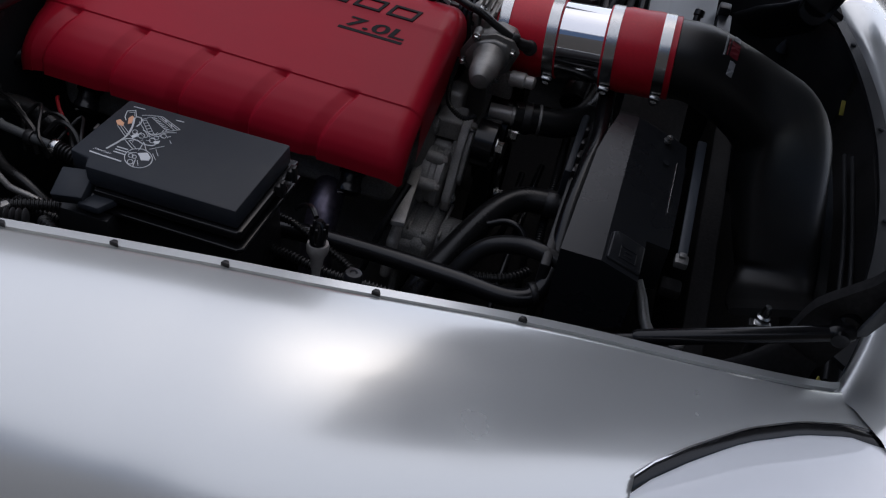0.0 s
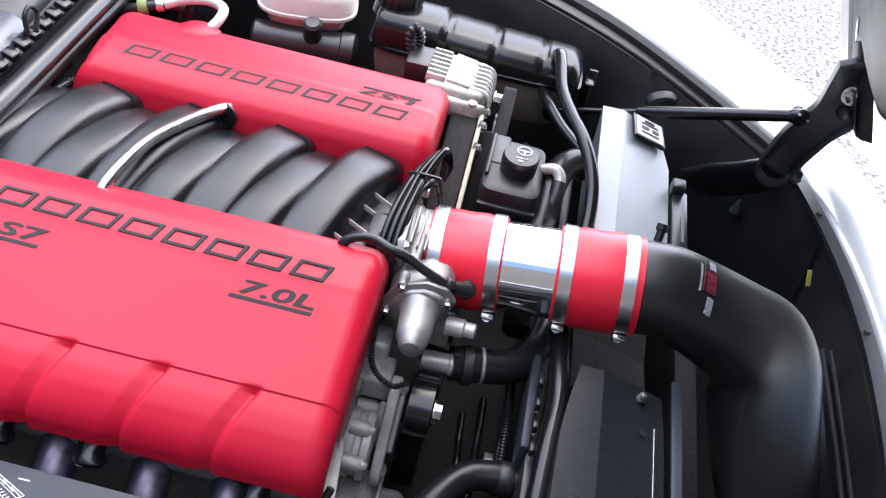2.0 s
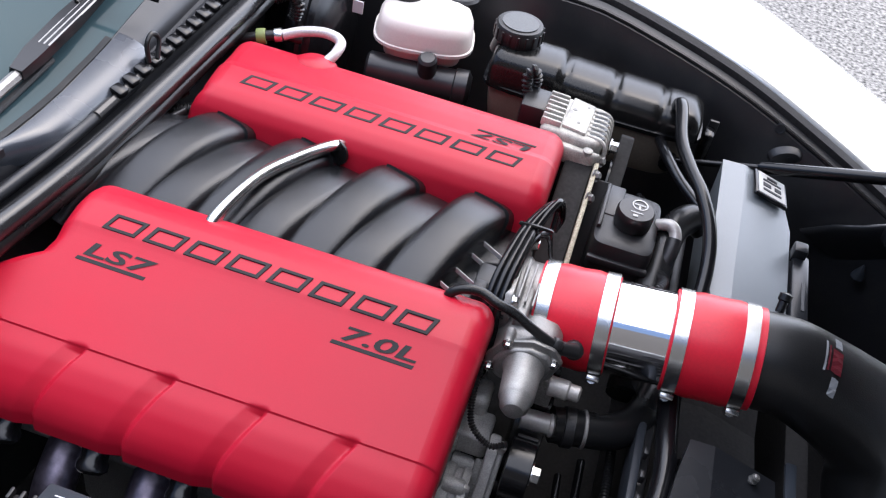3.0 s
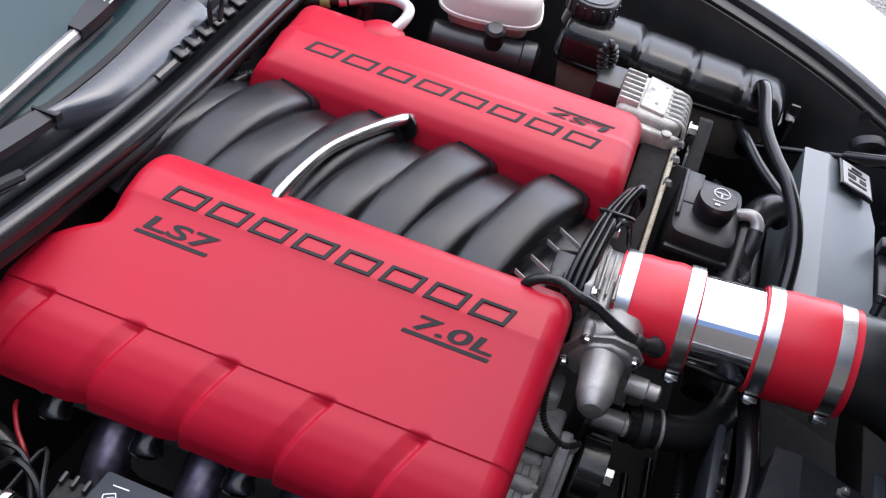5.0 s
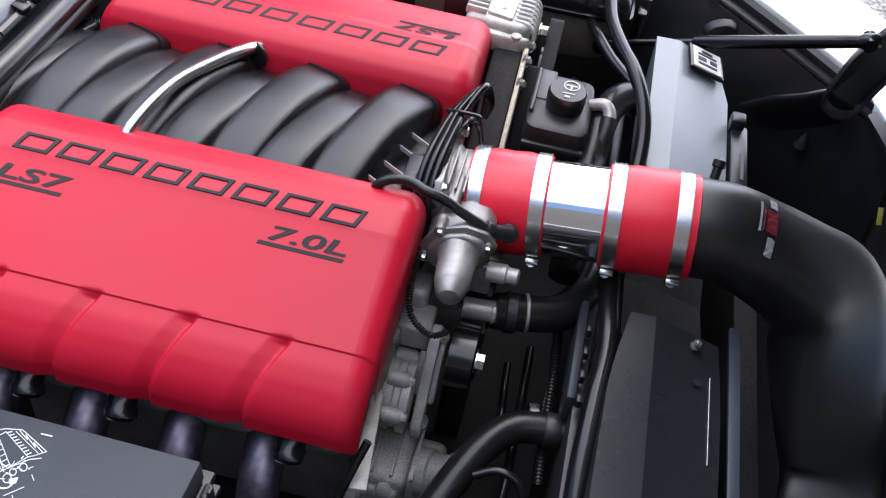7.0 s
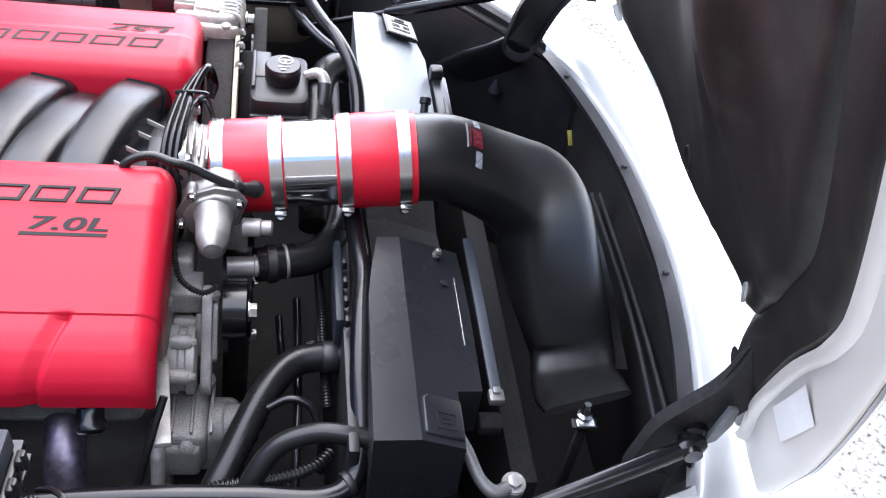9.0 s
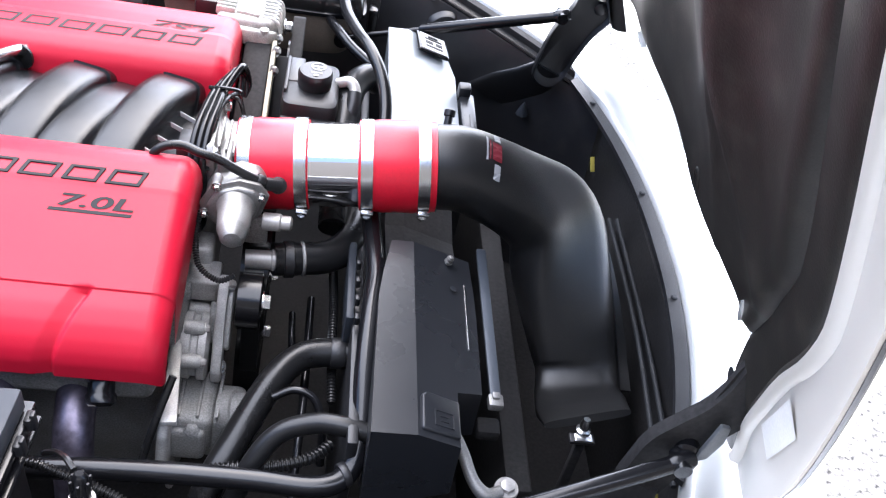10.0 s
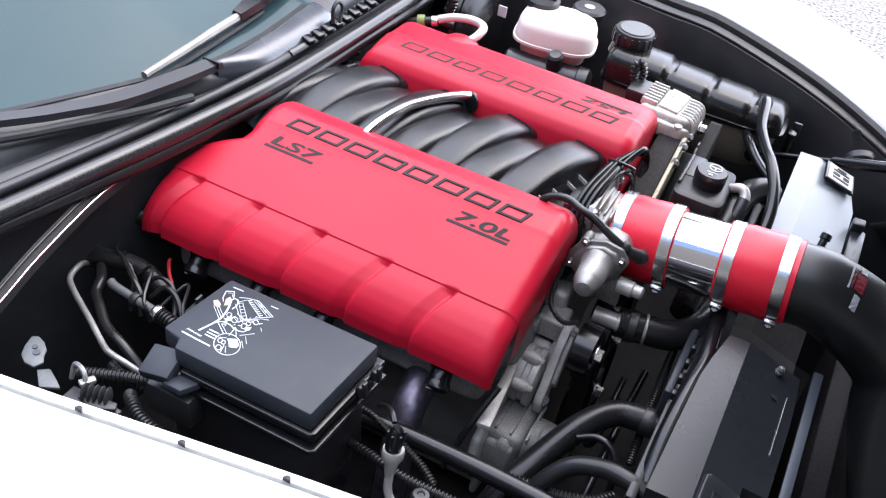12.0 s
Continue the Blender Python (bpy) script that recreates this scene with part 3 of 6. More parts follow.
def cover_mesh(x0s, x1s, ridges, lean=(0.0, 0.0)):
    """Rows along the car; x0s and x1s give the rear and front ends by distance from the crest."""
    ny = 130
    us = [i / (ny - 1) for i in range(ny)]
    cl = [0.0]
    PY, PZ = SKIN
    for i in range(1, len(PY)):
        cl.append(cl[-1] + math.hypot(PY[i] - PY[i - 1], PZ[i] - PZ[i - 1]))
    prof = sorted({round(u * cl[-1], 5) for u in us} | {round(c, 5) for c in cl})
    yz = [(lerp(c, cl, PY), lerp(c, cl, PZ)) for c in prof]
    for _ in range(6):
        old = list(yz)
        for k in range(1, len(yz) - 1):
            y = yz[k][0]
            if y > 0.2645 or y < 0.147 or SKIN[0] is FY and abs(y - 0.163) > 0.008:
                yz[k] = tuple(0.5 * old[k][i] + 0.25 * (old[k - 1][i] + old[k + 1][i]) for i in (0, 1))
    R = 0.022

    def crest(x, y):
        # the inner edge runs slightly askew to the car's axis
        return lerp(x, (-0.2, 0.2), lean) * lerp(y, (0.07, 0.125, 0.16), (1, 0.75, 0))

    ends = [(math.sin(a), 1 - math.cos(a)) for a in (math.pi / 2 * k / 6 for k in range(7))]
    nx = 300
    rows = []

    def point(x, y, z, inset, drop):
        # the shell closes in towards its ends
        yy = 0.19 + (y - 0.19) * (1 - inset * 0.10)
        return V(x, -yy, max(min(z, 0.670), z - drop) if drop else z)

    for side, seq in ((0, reversed(ends)), (None, range(nx)), (1, ends)):
        for e in seq:
            row = []
            for y, z in yz:
                xa, xb = lerp(y, *x0s), lerp(y, *x1s)
                if side is None:
                    x = xa + R + (xb - xa - 2 * R) * e / (nx - 1)
                    zz, yy = z, y
                    if y > 0.256:
                        g = 0.0
                        for r in ridges:
                            d = x - r - 0.003 + 0.5 * (y - 0.256)
                            if -0.018 < d <= 0:
                                g = max(g, 1 + d / 0.018)
                            elif 0 < d <= 0.0035:
                                g = max(g, 1 - d / 0.0035)
                        fade = min(1, (y - 0.256) / 0.006)
                        w = lerp(y, (0.262, 0.3140), (0, 1))
                        zz, yy = z - 0.0055 * g * fade * (1 - w), y - 0.0050 * g * fade * (0.4 + 0.6 * w)
                    row.append(V(x, -yy + crest(x, y), zz))
                else:
                    sx, dz = e
                    x = (xa + R - R * sx) if side == 0 else (xb - R + R * sx)
                    row.append(point(x, y, z, dz, R * dz) + V(0, crest(x, y), 0))
            rows.append(row)
    first = [v + V(0.001, 0, -0.07 if v.z > 0.73 else 0) for v in rows[0]]
    last = [v + V(-0.001, 0, -0.07 if v.z > 0.73 else 0) for v in rows[-1]]
    rows = [first] + rows + [last]
    return loft(rows, closed=False)


def decal(poly_list, lift=0.0006, depth=0.0014):
    """Thin raised shapes laid on the cover."""
    bm = bmesh.new()
    for poly in poly_list:
        top = [bm.verts.new((x, y, cover_z(y) + lift)) for x, y in poly]
        low = [bm.verts.new((x, y, cover_z(y) - depth)) for x, y in poly]
        bm.faces.new(top)
        for k in range(len(poly)):
            bm.faces.new((top[k], top[(k + 1) % len(poly)], low[(k + 1) % len(poly)], low[k]))
    return bm


def bar(x, y, w, h, slant=0.35):
    """A slanting bar; its top edge lies nearer the engine's middle."""
    return [(x, y - h), (x + w, y - h), (x + w + h * slant, y), (x + h * slant, y)]


def word_shapes(x0, x1, y, h):
    """A row of plain slanting rings in place of the maker's lettering."""
    w = (x1 - x0) / 8
    t = h * 0.15
    out = []
    for k in range(8):
        x, n = x0 + k * w + 0.004, w * 0.80
        mark = [bar(x, y, n, t), bar(x - 0.35 * (h - t), y - h + t, n, t)]
        for side in (0.0, n - t * 1.4):
            mark.append(bar(x + side - 0.35 * (h - 2 * t), y - t, t * 1.4, h - 2 * t))
        out.append(mark)
    return out


def text_mesh(body, size):
    cu = bpy.data.curves.new("lettering", "FONT")
    cu.body, cu.size, cu.shear, cu.offset = body, size, 0.2, 0.022
    cu.resolution_u = 3
    ob = bpy.data.objects.new("lettering", cu)
    scene.collection.objects.link(ob)
    bpy.context.view_layer.update()
    me = bpy.data.meshes.new_from_object(ob.evaluated_get(bpy.context.evaluated_depsgraph_get()))
    bpy.data.objects.remove(ob)
    bm = bmesh.new()
    bm.from_mesh(me)
    bpy.data.meshes.remove(me)
    return bm


def lettering(body, x, y, width, height):
    bm = text_mesh(body, 1.0)
    xs, ys = [v.co.x for v in bm.verts], [v.co.y for v in bm.verts]
    for v in bm.verts:
        px = x + (v.co.x - min(xs)) / (max(xs) - min(xs)) * width
        py = y - height + (v.co.y - min(ys)) / (max(ys) - min(ys)) * height
        v.co = V(px, py, cover_z(py) + 0.0008)
    return bm


def engine_cover(far):
    ob = thing("engine_cover", "red satin plastic engine cover with dark lettering beside black intake", "engine cover", (0, 0, 0.70), group="engine covers")
    if not far:
        x0s = ((0.07, 0.13, 0.165, 0.183, 0.197, 0.212, 0.25, 0.31), (-0.226, -0.226, -0.226, -0.232, -0.254, -0.272, -0.285, -0.293))
        x1s = ((0.07, 0.31), (0.214, 0.210))
        ridges = (-0.232, -0.142, -0.051, 0.040, 0.128)
    else:
        x0s = ((0.07, 0.31), (-0.222, -0.222))
        x1s = ((0.07, 0.085, 0.11, 0.20, 0.31), (0.222, 0.216, 0.207, 0.210, 0.225))
        ridges = (-0.128, -0.040, 0.051, 0.142)
    SKIN[:] = (FY, FZ) if far else (CY, CZ)
    part("shell", cover_mesh(x0s, x1s, () if far else ridges, (0, 0) if far else (0.008, 0.013)), RED, ob, "red moulded shell", 42)
    for q in word_shapes(-0.180, 0.168, -0.129, 0.0195):
        part("word_mark", decal(q), LETTER, ob, "dark recessed mark", 0)
    part("engine_code", lettering("LS7", -0.186, -0.164, 0.074, 0.0145), LETTER, ob, "dark engine code", 0)
    part("underline", decal([bar(-0.191, -0.1805, 0.072, 0.0035)]), LETTER, ob, "", 0)
    if not far:
        part("displacement_mark", lettering("7.0L", 0.081, -0.163, 0.076, 0.0145), LETTER, ob, "dark displacement figures", 0)
        part("underline", decal([bar(0.073, -0.1795, 0.082, 0.0035)]), LETTER, ob, "", 0)
    else:
        part("hose_boss", lathe([(0.033, -0.02), (0.032, 0.004), (0.027, 0.014), (0.016, 0.020), (0.004, 0.022)], V(0.108, -0.228, 0.778), (0, -0.25, 1), 24), RED, ob, "red domed boss")
        ob.matrix_world = pose(0, 0, 0.70, 0, 0, 180)
    return ob


engine_cover(False)
engine_cover(True)


# ---- intake manifold ----
def manifold():
    m = thing("intake_manifold", "satin black intake manifold with arched runners", "intake manifold", (0, 0, 0.68))
    part("plenum", box((0.0, 0.0, 0.715), (0.44, 0.20, 0.07), 0.02, seg=4), BLACK_SAT, m)

    def runner(xf, zs, half, ends=(0, None), grow=0.0):
        ys = (0.125, 0.105, 0.078, 0.04, 0.0, -0.045, -0.085, -0.115)
        q = smooth_path([(xf + (y - 0.06) * 0.33, y, z) for y, z in zip(ys, zs)], 4)
        rings = []
        half += grow
        for i, p in enumerate(q):
            d = (q[min(i + 1, len(q) - 1)] - q[max(i - 1, 0)]).normalized()
            p = p + V(0, 0, grow)
            side = V(0.95, -0.31, 0).normalized()
            side = (side - d * side.dot(d)).normalized()
            up = side.cross(d)
            if up.z < 0:
                up = -up
            ring = []
            for k in range(18):
                a = 2 * math.pi * k / 18
                c, s = math.cos(a), math.sin(a)
                ring.append(p + side * half * math.copysign(abs(c) ** 0.42, c) + up * (0.027 * math.copysign(abs(s) ** 0.5, s) - 0.027))
            rings.append(ring)
        return loft(rings[ends[0]:ends[1]])

    for x in (-0.163, -0.058, 0.047, 0.153):
        part("runner", runner(x, (0.745, 0.768, 0.786, 0.795, 0.795, 0.786, 0.770, 0.745), 0.030), BLACK_SAT, m, "arched black runner")
        part("runner_collar", runner(x, (0.745, 0.768, 0.786, 0.795, 0.795, 0.786, 0.770, 0.745), 0.030, (3, 8), 0.0022), BLACK_SAT, m)
    for x in (-0.216, -0.111, -0.006, 0.099):
        part("runner", runner(x, (0.725, 0.747, 0.767, 0.782, 0.788, 0.787, 0.775, 0.750), 0.029), BLACK_SAT, m, "arched black runner")
    for xa, ya in ((0.147, -0.024), (0.155, 0.006), (0.165, 0.028), (0.140, -0.052)):
        part("rib", box((0, 0, 0), (0.036, 0.0012, 0.006), 0.0003, Matrix.Translation((xa + 0.017, ya - 0.005, 0.768)) @ pose(0, 0, 0, 0, 16, -17)), RIBGREY, m, "thin moulded rib", 0)
    part("throat", lathe([(0.046, 0), (0.046, 0.03), (0.050, 0.07)], V(0.150, -0.008, 0.708), (1, 0, 0.15), 28), BLACK_SAT, m, "black throttle neck")
    part("sensor", join(box((0.190, -0.020, 0.762), (0.024, 0.040, 0.014), 0.002), box((0.186, -0.040, 0.766), (0.014, 0.016, 0.016), 0.002)), BLACK, m, "black pressure sensor")
    return m


manifold()
pipe = thing("crossover_pipe", "bright steel crossover pipe over the black runners", "pipe", (-0.06, 0, 0.80))
part("bent_tube", tube([(-0.020, 0.100, 0.784), (-0.029, 0.078, 0.793), (-0.046, 0.042, 0.800), (-0.070, -0.008, 0.803), (-0.081, -0.048, 0.802), (-0.090, -0.085, 0.794), (-0.096, -0.106, 0.778)], 0.0072, n=8, seg=14), STEEL, pipe)
# Black plug added for the dark hole where the pipe enters the cover.
part("slot_plug", lathe([(0.006, 0), (0.0150, 0.001), (0.0150, 0.004), (0.012, 0.006)], V(-0.023, 0.084, 0.782), (0.35, 0.9, -0.15), 20), RUBBER, pipe, "black plug standing in for the dark slot")


# ---- intake pipe ----
TA, TB = V(0.258, -0.010, 0.737), V(0.478, -0.010, 0.764)
TD = (TB - TA).normalized()
TL = (TB - TA).length


def along(f):
    return TA + TD * (TL * f)


def intake_pipe():
    t = thing("intake_coupler", "red silicone couplers and polished tube with steel clamps", "intake hose", tuple(TA))
    prof = lambda a, b, r: lathe([(r - 0.004, a * TL), (r, a * TL + 0.001), (r - 0.0004, (a * 0.86 + b * 0.14) * TL), (r + 0.0018, (a * 0.70 + b * 0.30) * TL), (r + 0.0010, (a + b) / 2 * TL), (r + 0.0020, (a * 0.30 + b * 0.70) * TL), (r - 0.0004, (a * 0.14 + b * 0.86) * TL), (r, b * TL - 0.001), (r - 0.004, b * TL)], TA, TD, 40)
    part("rear_coupler", prof(-0.045, 0.335, 0.0535), RED_HOSE, t, "red silicone coupler")
    part("polished_tube", lathe([(0.0505, 0.28 * TL), (0.0505, 0.66 * TL)], TA, TD, 48), CHROME, t, "polished aluminium tube")
    part("front_coupler", prof(0.595, 1.015, 0.0545), RED_HOSE, t, "red silicone coupler")
    for f in (0.003, 0.292, 0.642, 0.945):
        r = 0.0555
        c = part("hose_clamp", lathe([(r - 0.001, f * TL - 0.0075), (r + 0.0008, f * TL - 0.007), (r + 0.0008, f * TL + 0.007), (r - 0.001, f * TL + 0.0075)], TA, TD, 48), STEEL, t, "bright steel band clamp")
        up = V(0, 0, 1) - TD * TD.z
        up.normalize()
        p = along(f) + (V(0, -1, 0) * 0.80 - up * 0.62).normalized() * (r + 0.004)
        tang = V(0, 0.62, -0.80)
        part("clamp_screw", join(box((0, 0, 0), (0.014, 0.016, 0.006), 0.001, Matrix.Translation(p) @ tang.to_track_quat("Y", "Z").to_matrix().to_4x4()), lathe([(0.0055, 0), (0.0055, 0.010), (0.004, 0.012)], p + tang * 0.004, tang, 8)), STEEL, c)
    return t


intake_pipe()


def duct():
    d = thing("intake_duct", "matt black moulded intake duct bending down behind the grille", "intake duct", (0.6, 0, 0.6))
    rows = [((0.470, -0.010, 0.763), (0, 1, 0), 0.0515, 0.0515), ((0.510, -0.009, 0.766), (0, 1, 0), 0.0525, 0.0520), ((0.556, -0.006, 0.752), (0.08, 1, 0), 0.054, 0.050), ((0.605, -0.006, 0.730), (0.30, 0.95, 0), 0.058, 0.047), ((0.645, -0.004, 0.700), (0.66, 0.75, 0), 0.070, 0.045), ((0.661, -0.036, 0.655), (0.94, 0.34, 0.02), 0.062, 0.042), ((0.680, -0.078, 0.605), (1, 0.08, 0.02), 0.058, 0.039), ((0.697, -0.122, 0.562), (1, 0, 0.08), 0.052, 0.030), ((0.694, -0.163, 0.554), (1, 0, 0.20), 0.053, 0.018), ((0.690, -0.200, 0.570), (1, 0, 0.32), 0.056, 0.009), ((0.687, -0.236, 0.592), (1, -0.04, 0.37), 0.052, 0.005)]
    cs = smooth_path([r[0] for r in rows], 6)
    rings = []
    for i, c in enumerate(cs):
        f = i / (len(cs) - 1) * (len(rows) - 1)
        k = min(int(f), len(rows) - 2)
        g = f - k
        w = Vector(rows[k][1]).lerp(Vector(rows[k + 1][1]), g).normalized()
        hw, ht = rows[k][2] + (rows[k + 1][2] - rows[k][2]) * g, rows[k][3] + (rows[k + 1][3] - rows[k][3]) * g
        dd = (cs[min(i + 1, len(cs) - 1)] - cs[max(i - 1, 0)]).normalized()
        w = (w - dd * w.dot(dd)).normalized()
        u = w.cross(dd)
        e = 1.0 - 0.5 * min(1, max(0, (f - 1.5) / 2.5))
        ring = []
        for j in range(32):
            a = 2 * math.pi * j / 32
            cc, s = math.cos(a), math.sin(a)
            ring.append(c + w * hw * math.copysign(abs(cc) ** e, cc) + u * ht * math.copysign(abs(s) ** e, s))
        rings.append(ring)
    # the inside of the bend is drawn out smoothly
    for _ in range(30):
        old = [list(r) for r in rings]
        for i in range(9, 40):
            for j in range(32):
                wt = 0.5 * (0.5 - 0.5 * math.cos(2 * math.pi * j / 32)) ** 0.7
                rings[i][j] = old[i][j].lerp((old[i - 1][j] + old[i + 1][j]) / 2, wt)
    part("moulded_duct", loft(rings), DUCT, d)
    rim = [[r[0] - (r[0] - r[16]).normalized() * 0.006, r[0] + (r[0] - r[16]).normalized() * 0.016, r[0] + (r[0] - r[16]).normalized() * 0.016 + V(0, 0, -0.004), r[0] - (r[0] - r[16]).normalized() * 0.006 + V(0, 0, -0.004)] for r in rings[25:-14]]
    part("side_flange", loft(rim), DUCT, d, "flat flange along the duct's outer edge", 30)
    upper = [v for r in rings[:22] for v in r]

    def patch(xa, xb, ya, yb, lift):
        rows = []
        for i in range(7):
            row = []
            for x in (xa, (xa + xb) / 2, xb):
                y = ya + (yb - ya) * i / 6
                near = sorted(((v.x - x) ** 2 + (v.y - y) ** 2 + 1e-7, v.z) for v in upper if v.z > 0.745)[:4]
                ws = sum(1 / g for g, _ in near)
                row.append(V(x, y, sum(z / g for g, z in near) / ws + lift))
            rows.append(row)
        return loft(rows, closed=False)

    part("vent_plug", join(lathe([(0.005, 0), (0.005, 0.012), (0.007, 0.013), (0.007, 0.020), (0.004, 0.022)], V(0.492, 0.040, 0.792), (0.1, 0.7, 0.7), 10)), RUBBER, d, "black vent plug")
    sticker = part("sticker", patch(0.544, 0.552, -0.052, -0.040, 0.0022), INK_GREY, d, "small grey and red sticker", 0)
    part("sticker_band", patch(0.541, 0.553, -0.036, -0.012, 0.0024), INK_RED, sticker, "dark red band", 0)
    part("sticker_bar", patch(0.544, 0.552, -0.008, 0.006, 0.0022), INK_GREY, sticker, "grey bar", 0)
    part("sticker_bar", patch(0.533, 0.5355, -0.038, -0.006, 0.0022), INK_GREY, sticker, "thin grey bar", 0)
    part("sticker_bar", patch(0.537, 0.539, -0.036, -0.010, 0.0022), INK_RED, sticker, "thin red bar", 0)
    return d


duct()


# ---- radiator shroud ----
def shroud():
    s = thing("radiator_cover", "folded dark grey powder-coated radiator cover panel", "radiator cover", (0.47, 0, 0.65))
    st = [(-0.389, 0.413, 0.458, 0.502, 0), (-0.320, 0.415, 0.458, 0.502, 0), (-0.312, 0.415, 0.458, 0.530, 0), (-0.20, 0.419, 0.458, 0.531, 0), (-0.16, 0.424, 0.458, 0.530, 0), (-0.11, 0.433, 0.458, 0.527, 0), (-0.095, 0.434, 0.458, 0.526, -0.02), (0.0, 0.434, 0.458, 0.526, -0.035), (0.095, 0.434, 0.458, 0.526, -0.02), (0.105, 0.434, 0.458, 0.528, 0), (0.16, 0.428, 0.458, 0.531, 0), (0.300, 0.428, 0.460, 0.531, 0), (0.340, 0.428, 0.460, 0.522, 0), (0.385, 0.428, 0.458, 0.520, 0)]
    rows = []
    for y, a, b, c, dz in st:
        rows.append([V(a + 0.004, y, 0.60), V(a, y, 0.7275 + dz), V(b, y, 0.7285 + dz), V(c, y, 0.7285 - (c - b) * 0.33 + dz), V(c + 0.002, y, 0.64)])
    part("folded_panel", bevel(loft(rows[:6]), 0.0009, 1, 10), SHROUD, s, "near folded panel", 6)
    # Middle of the same panel, blackened for the shade below the intake.
    part("shade_bridge", bevel(loft([[v - V(0, 0, 0.035) for v in r] for r in rows[5:10]]), 0.002, 1, 10), BAYDARK, s, "low bridge, shade under the intake put into its black", 6)
    # Far half of the same cover, its sky reflection painted in as pale grey.
    part("folded_panel", bevel(loft(rows[9:]), 0.0009, 1, 10), SHROUD_SKYLIT, s, "far folded panel, bright sky reflection put into its pale grey", 6)
    b = part("badge", prism([(-0.026, -0.027), (0.026, -0.027), (0.026, 0.027), (-0.026, 0.027)], 0, 0.006, 0.004, pose(0.494, 0.352, 0.722, 0, 18, 4), 3), GLOSS, s, "black badge with pale face")
    part("badge_face", prism([(-0.021, -0.022), (0.021, -0.022), (0.021, 0.022), (-0.021, 0.022)], 0.006, 0.0068, 0.0, pose(0.494, 0.352, 0.722, 0, 18, 4)), PAPER, b, "pale badge face", 0)
    part("badge_mark", join(*[prism([(x, y), (x + w, y), (x + w, y + h), (x, y + h)], 0.0068, 0.0078, 0.0, pose(0.494, 0.352, 0.722, 0, 18, 4)) for x, y, w, h in ((-0.014, -0.015, 0.028, 0.004), (-0.014, -0.006, 0.012, 0.007), (0.004, -0.006, 0.010, 0.007), (-0.014, 0.006, 0.028, 0.003), (-0.008, 0.012, 0.016, 0.004))]), INK_DARK, b, "dark plain mark", 0)
    pm = pose(0.482, -0.347, 0.7205, 0, 18, 0)
    pk = part("pocket", prism([(-0.022, -0.034), (0.021, -0.034), (0.021, 0.012), (-0.016, 0.014), (-0.022, 0.008)], -0.004, 0.004, 0.003, pm, 3), SHROUD, s, "raised embossed plate")
    part("embossed_frame", join(*[box(((xa + xb) / 2, (ya + yb) / 2, 0.0042), (abs(xb - xa) + 0.0014, abs(yb - ya) + 0.0014, 0.0012), 0.0003, pm) for xa, ya, xb, yb in ((-0.008, -0.026, 0.012, -0.026), (-0.008, -0.008, 0.012, -0.008), (-0.008, -0.026, -0.008, -0.008), (0.012, -0.026, 0.012, -0.008), (-0.002, -0.020, 0.006, -0.020), (-0.002, -0.014, 0.006, -0.014))]), SHROUD, pk, "", 0)
    part("slot_line", box((0.5185, -0.205, 0.7095), (0.0012, 0.10, 0.0016), 0.0003), STEEL, s, "thin bare metal slot edge", 0)
    part("stud", join(lathe([(0.0032, 0), (0.0032, 0.011), (0.002, 0.012)], V(0.499, -0.128, 0.716), (0.3, 0, 1), 12), lathe([(0.0052, 0.003), (0.0052, 0.0045)], V(0.499, -0.128, 0.716), (0.3, 0, 1), 12), lathe([(0.0045, 0.008), (0.0045, 0.0095)], V(0.499, -0.128, 0.716), (0.3, 0, 1), 12)), ALU, s, "steel stud")
    part("hole", lathe([(0.004, 0), (0.004, 0.0008)], V(0.504, -0.17, 0.7164), (0.33, 0, 1), 12), INK_DARK, s)
    return s


shroud()
rail = thing("radiator_rail", "pale metal radiator rail strip", "rail", (0.545, -0.23, 0.68))
part("strip", box((0.548, -0.185, 0.690), (0.012, 0.235, 0.006), 0.002), material("grey_rail", (0.055, 0.064, 0.078), 0.5, metal=0.2), rail)
part("end_clip", join(box((0.548, -0.306, 0.688), (0.016, 0.016, 0.010), 0.002), box((0.548, -0.302, 0.694), (0.008, 0.008, 0.004), 0.001)), ALU, rail, "small metal end clip")


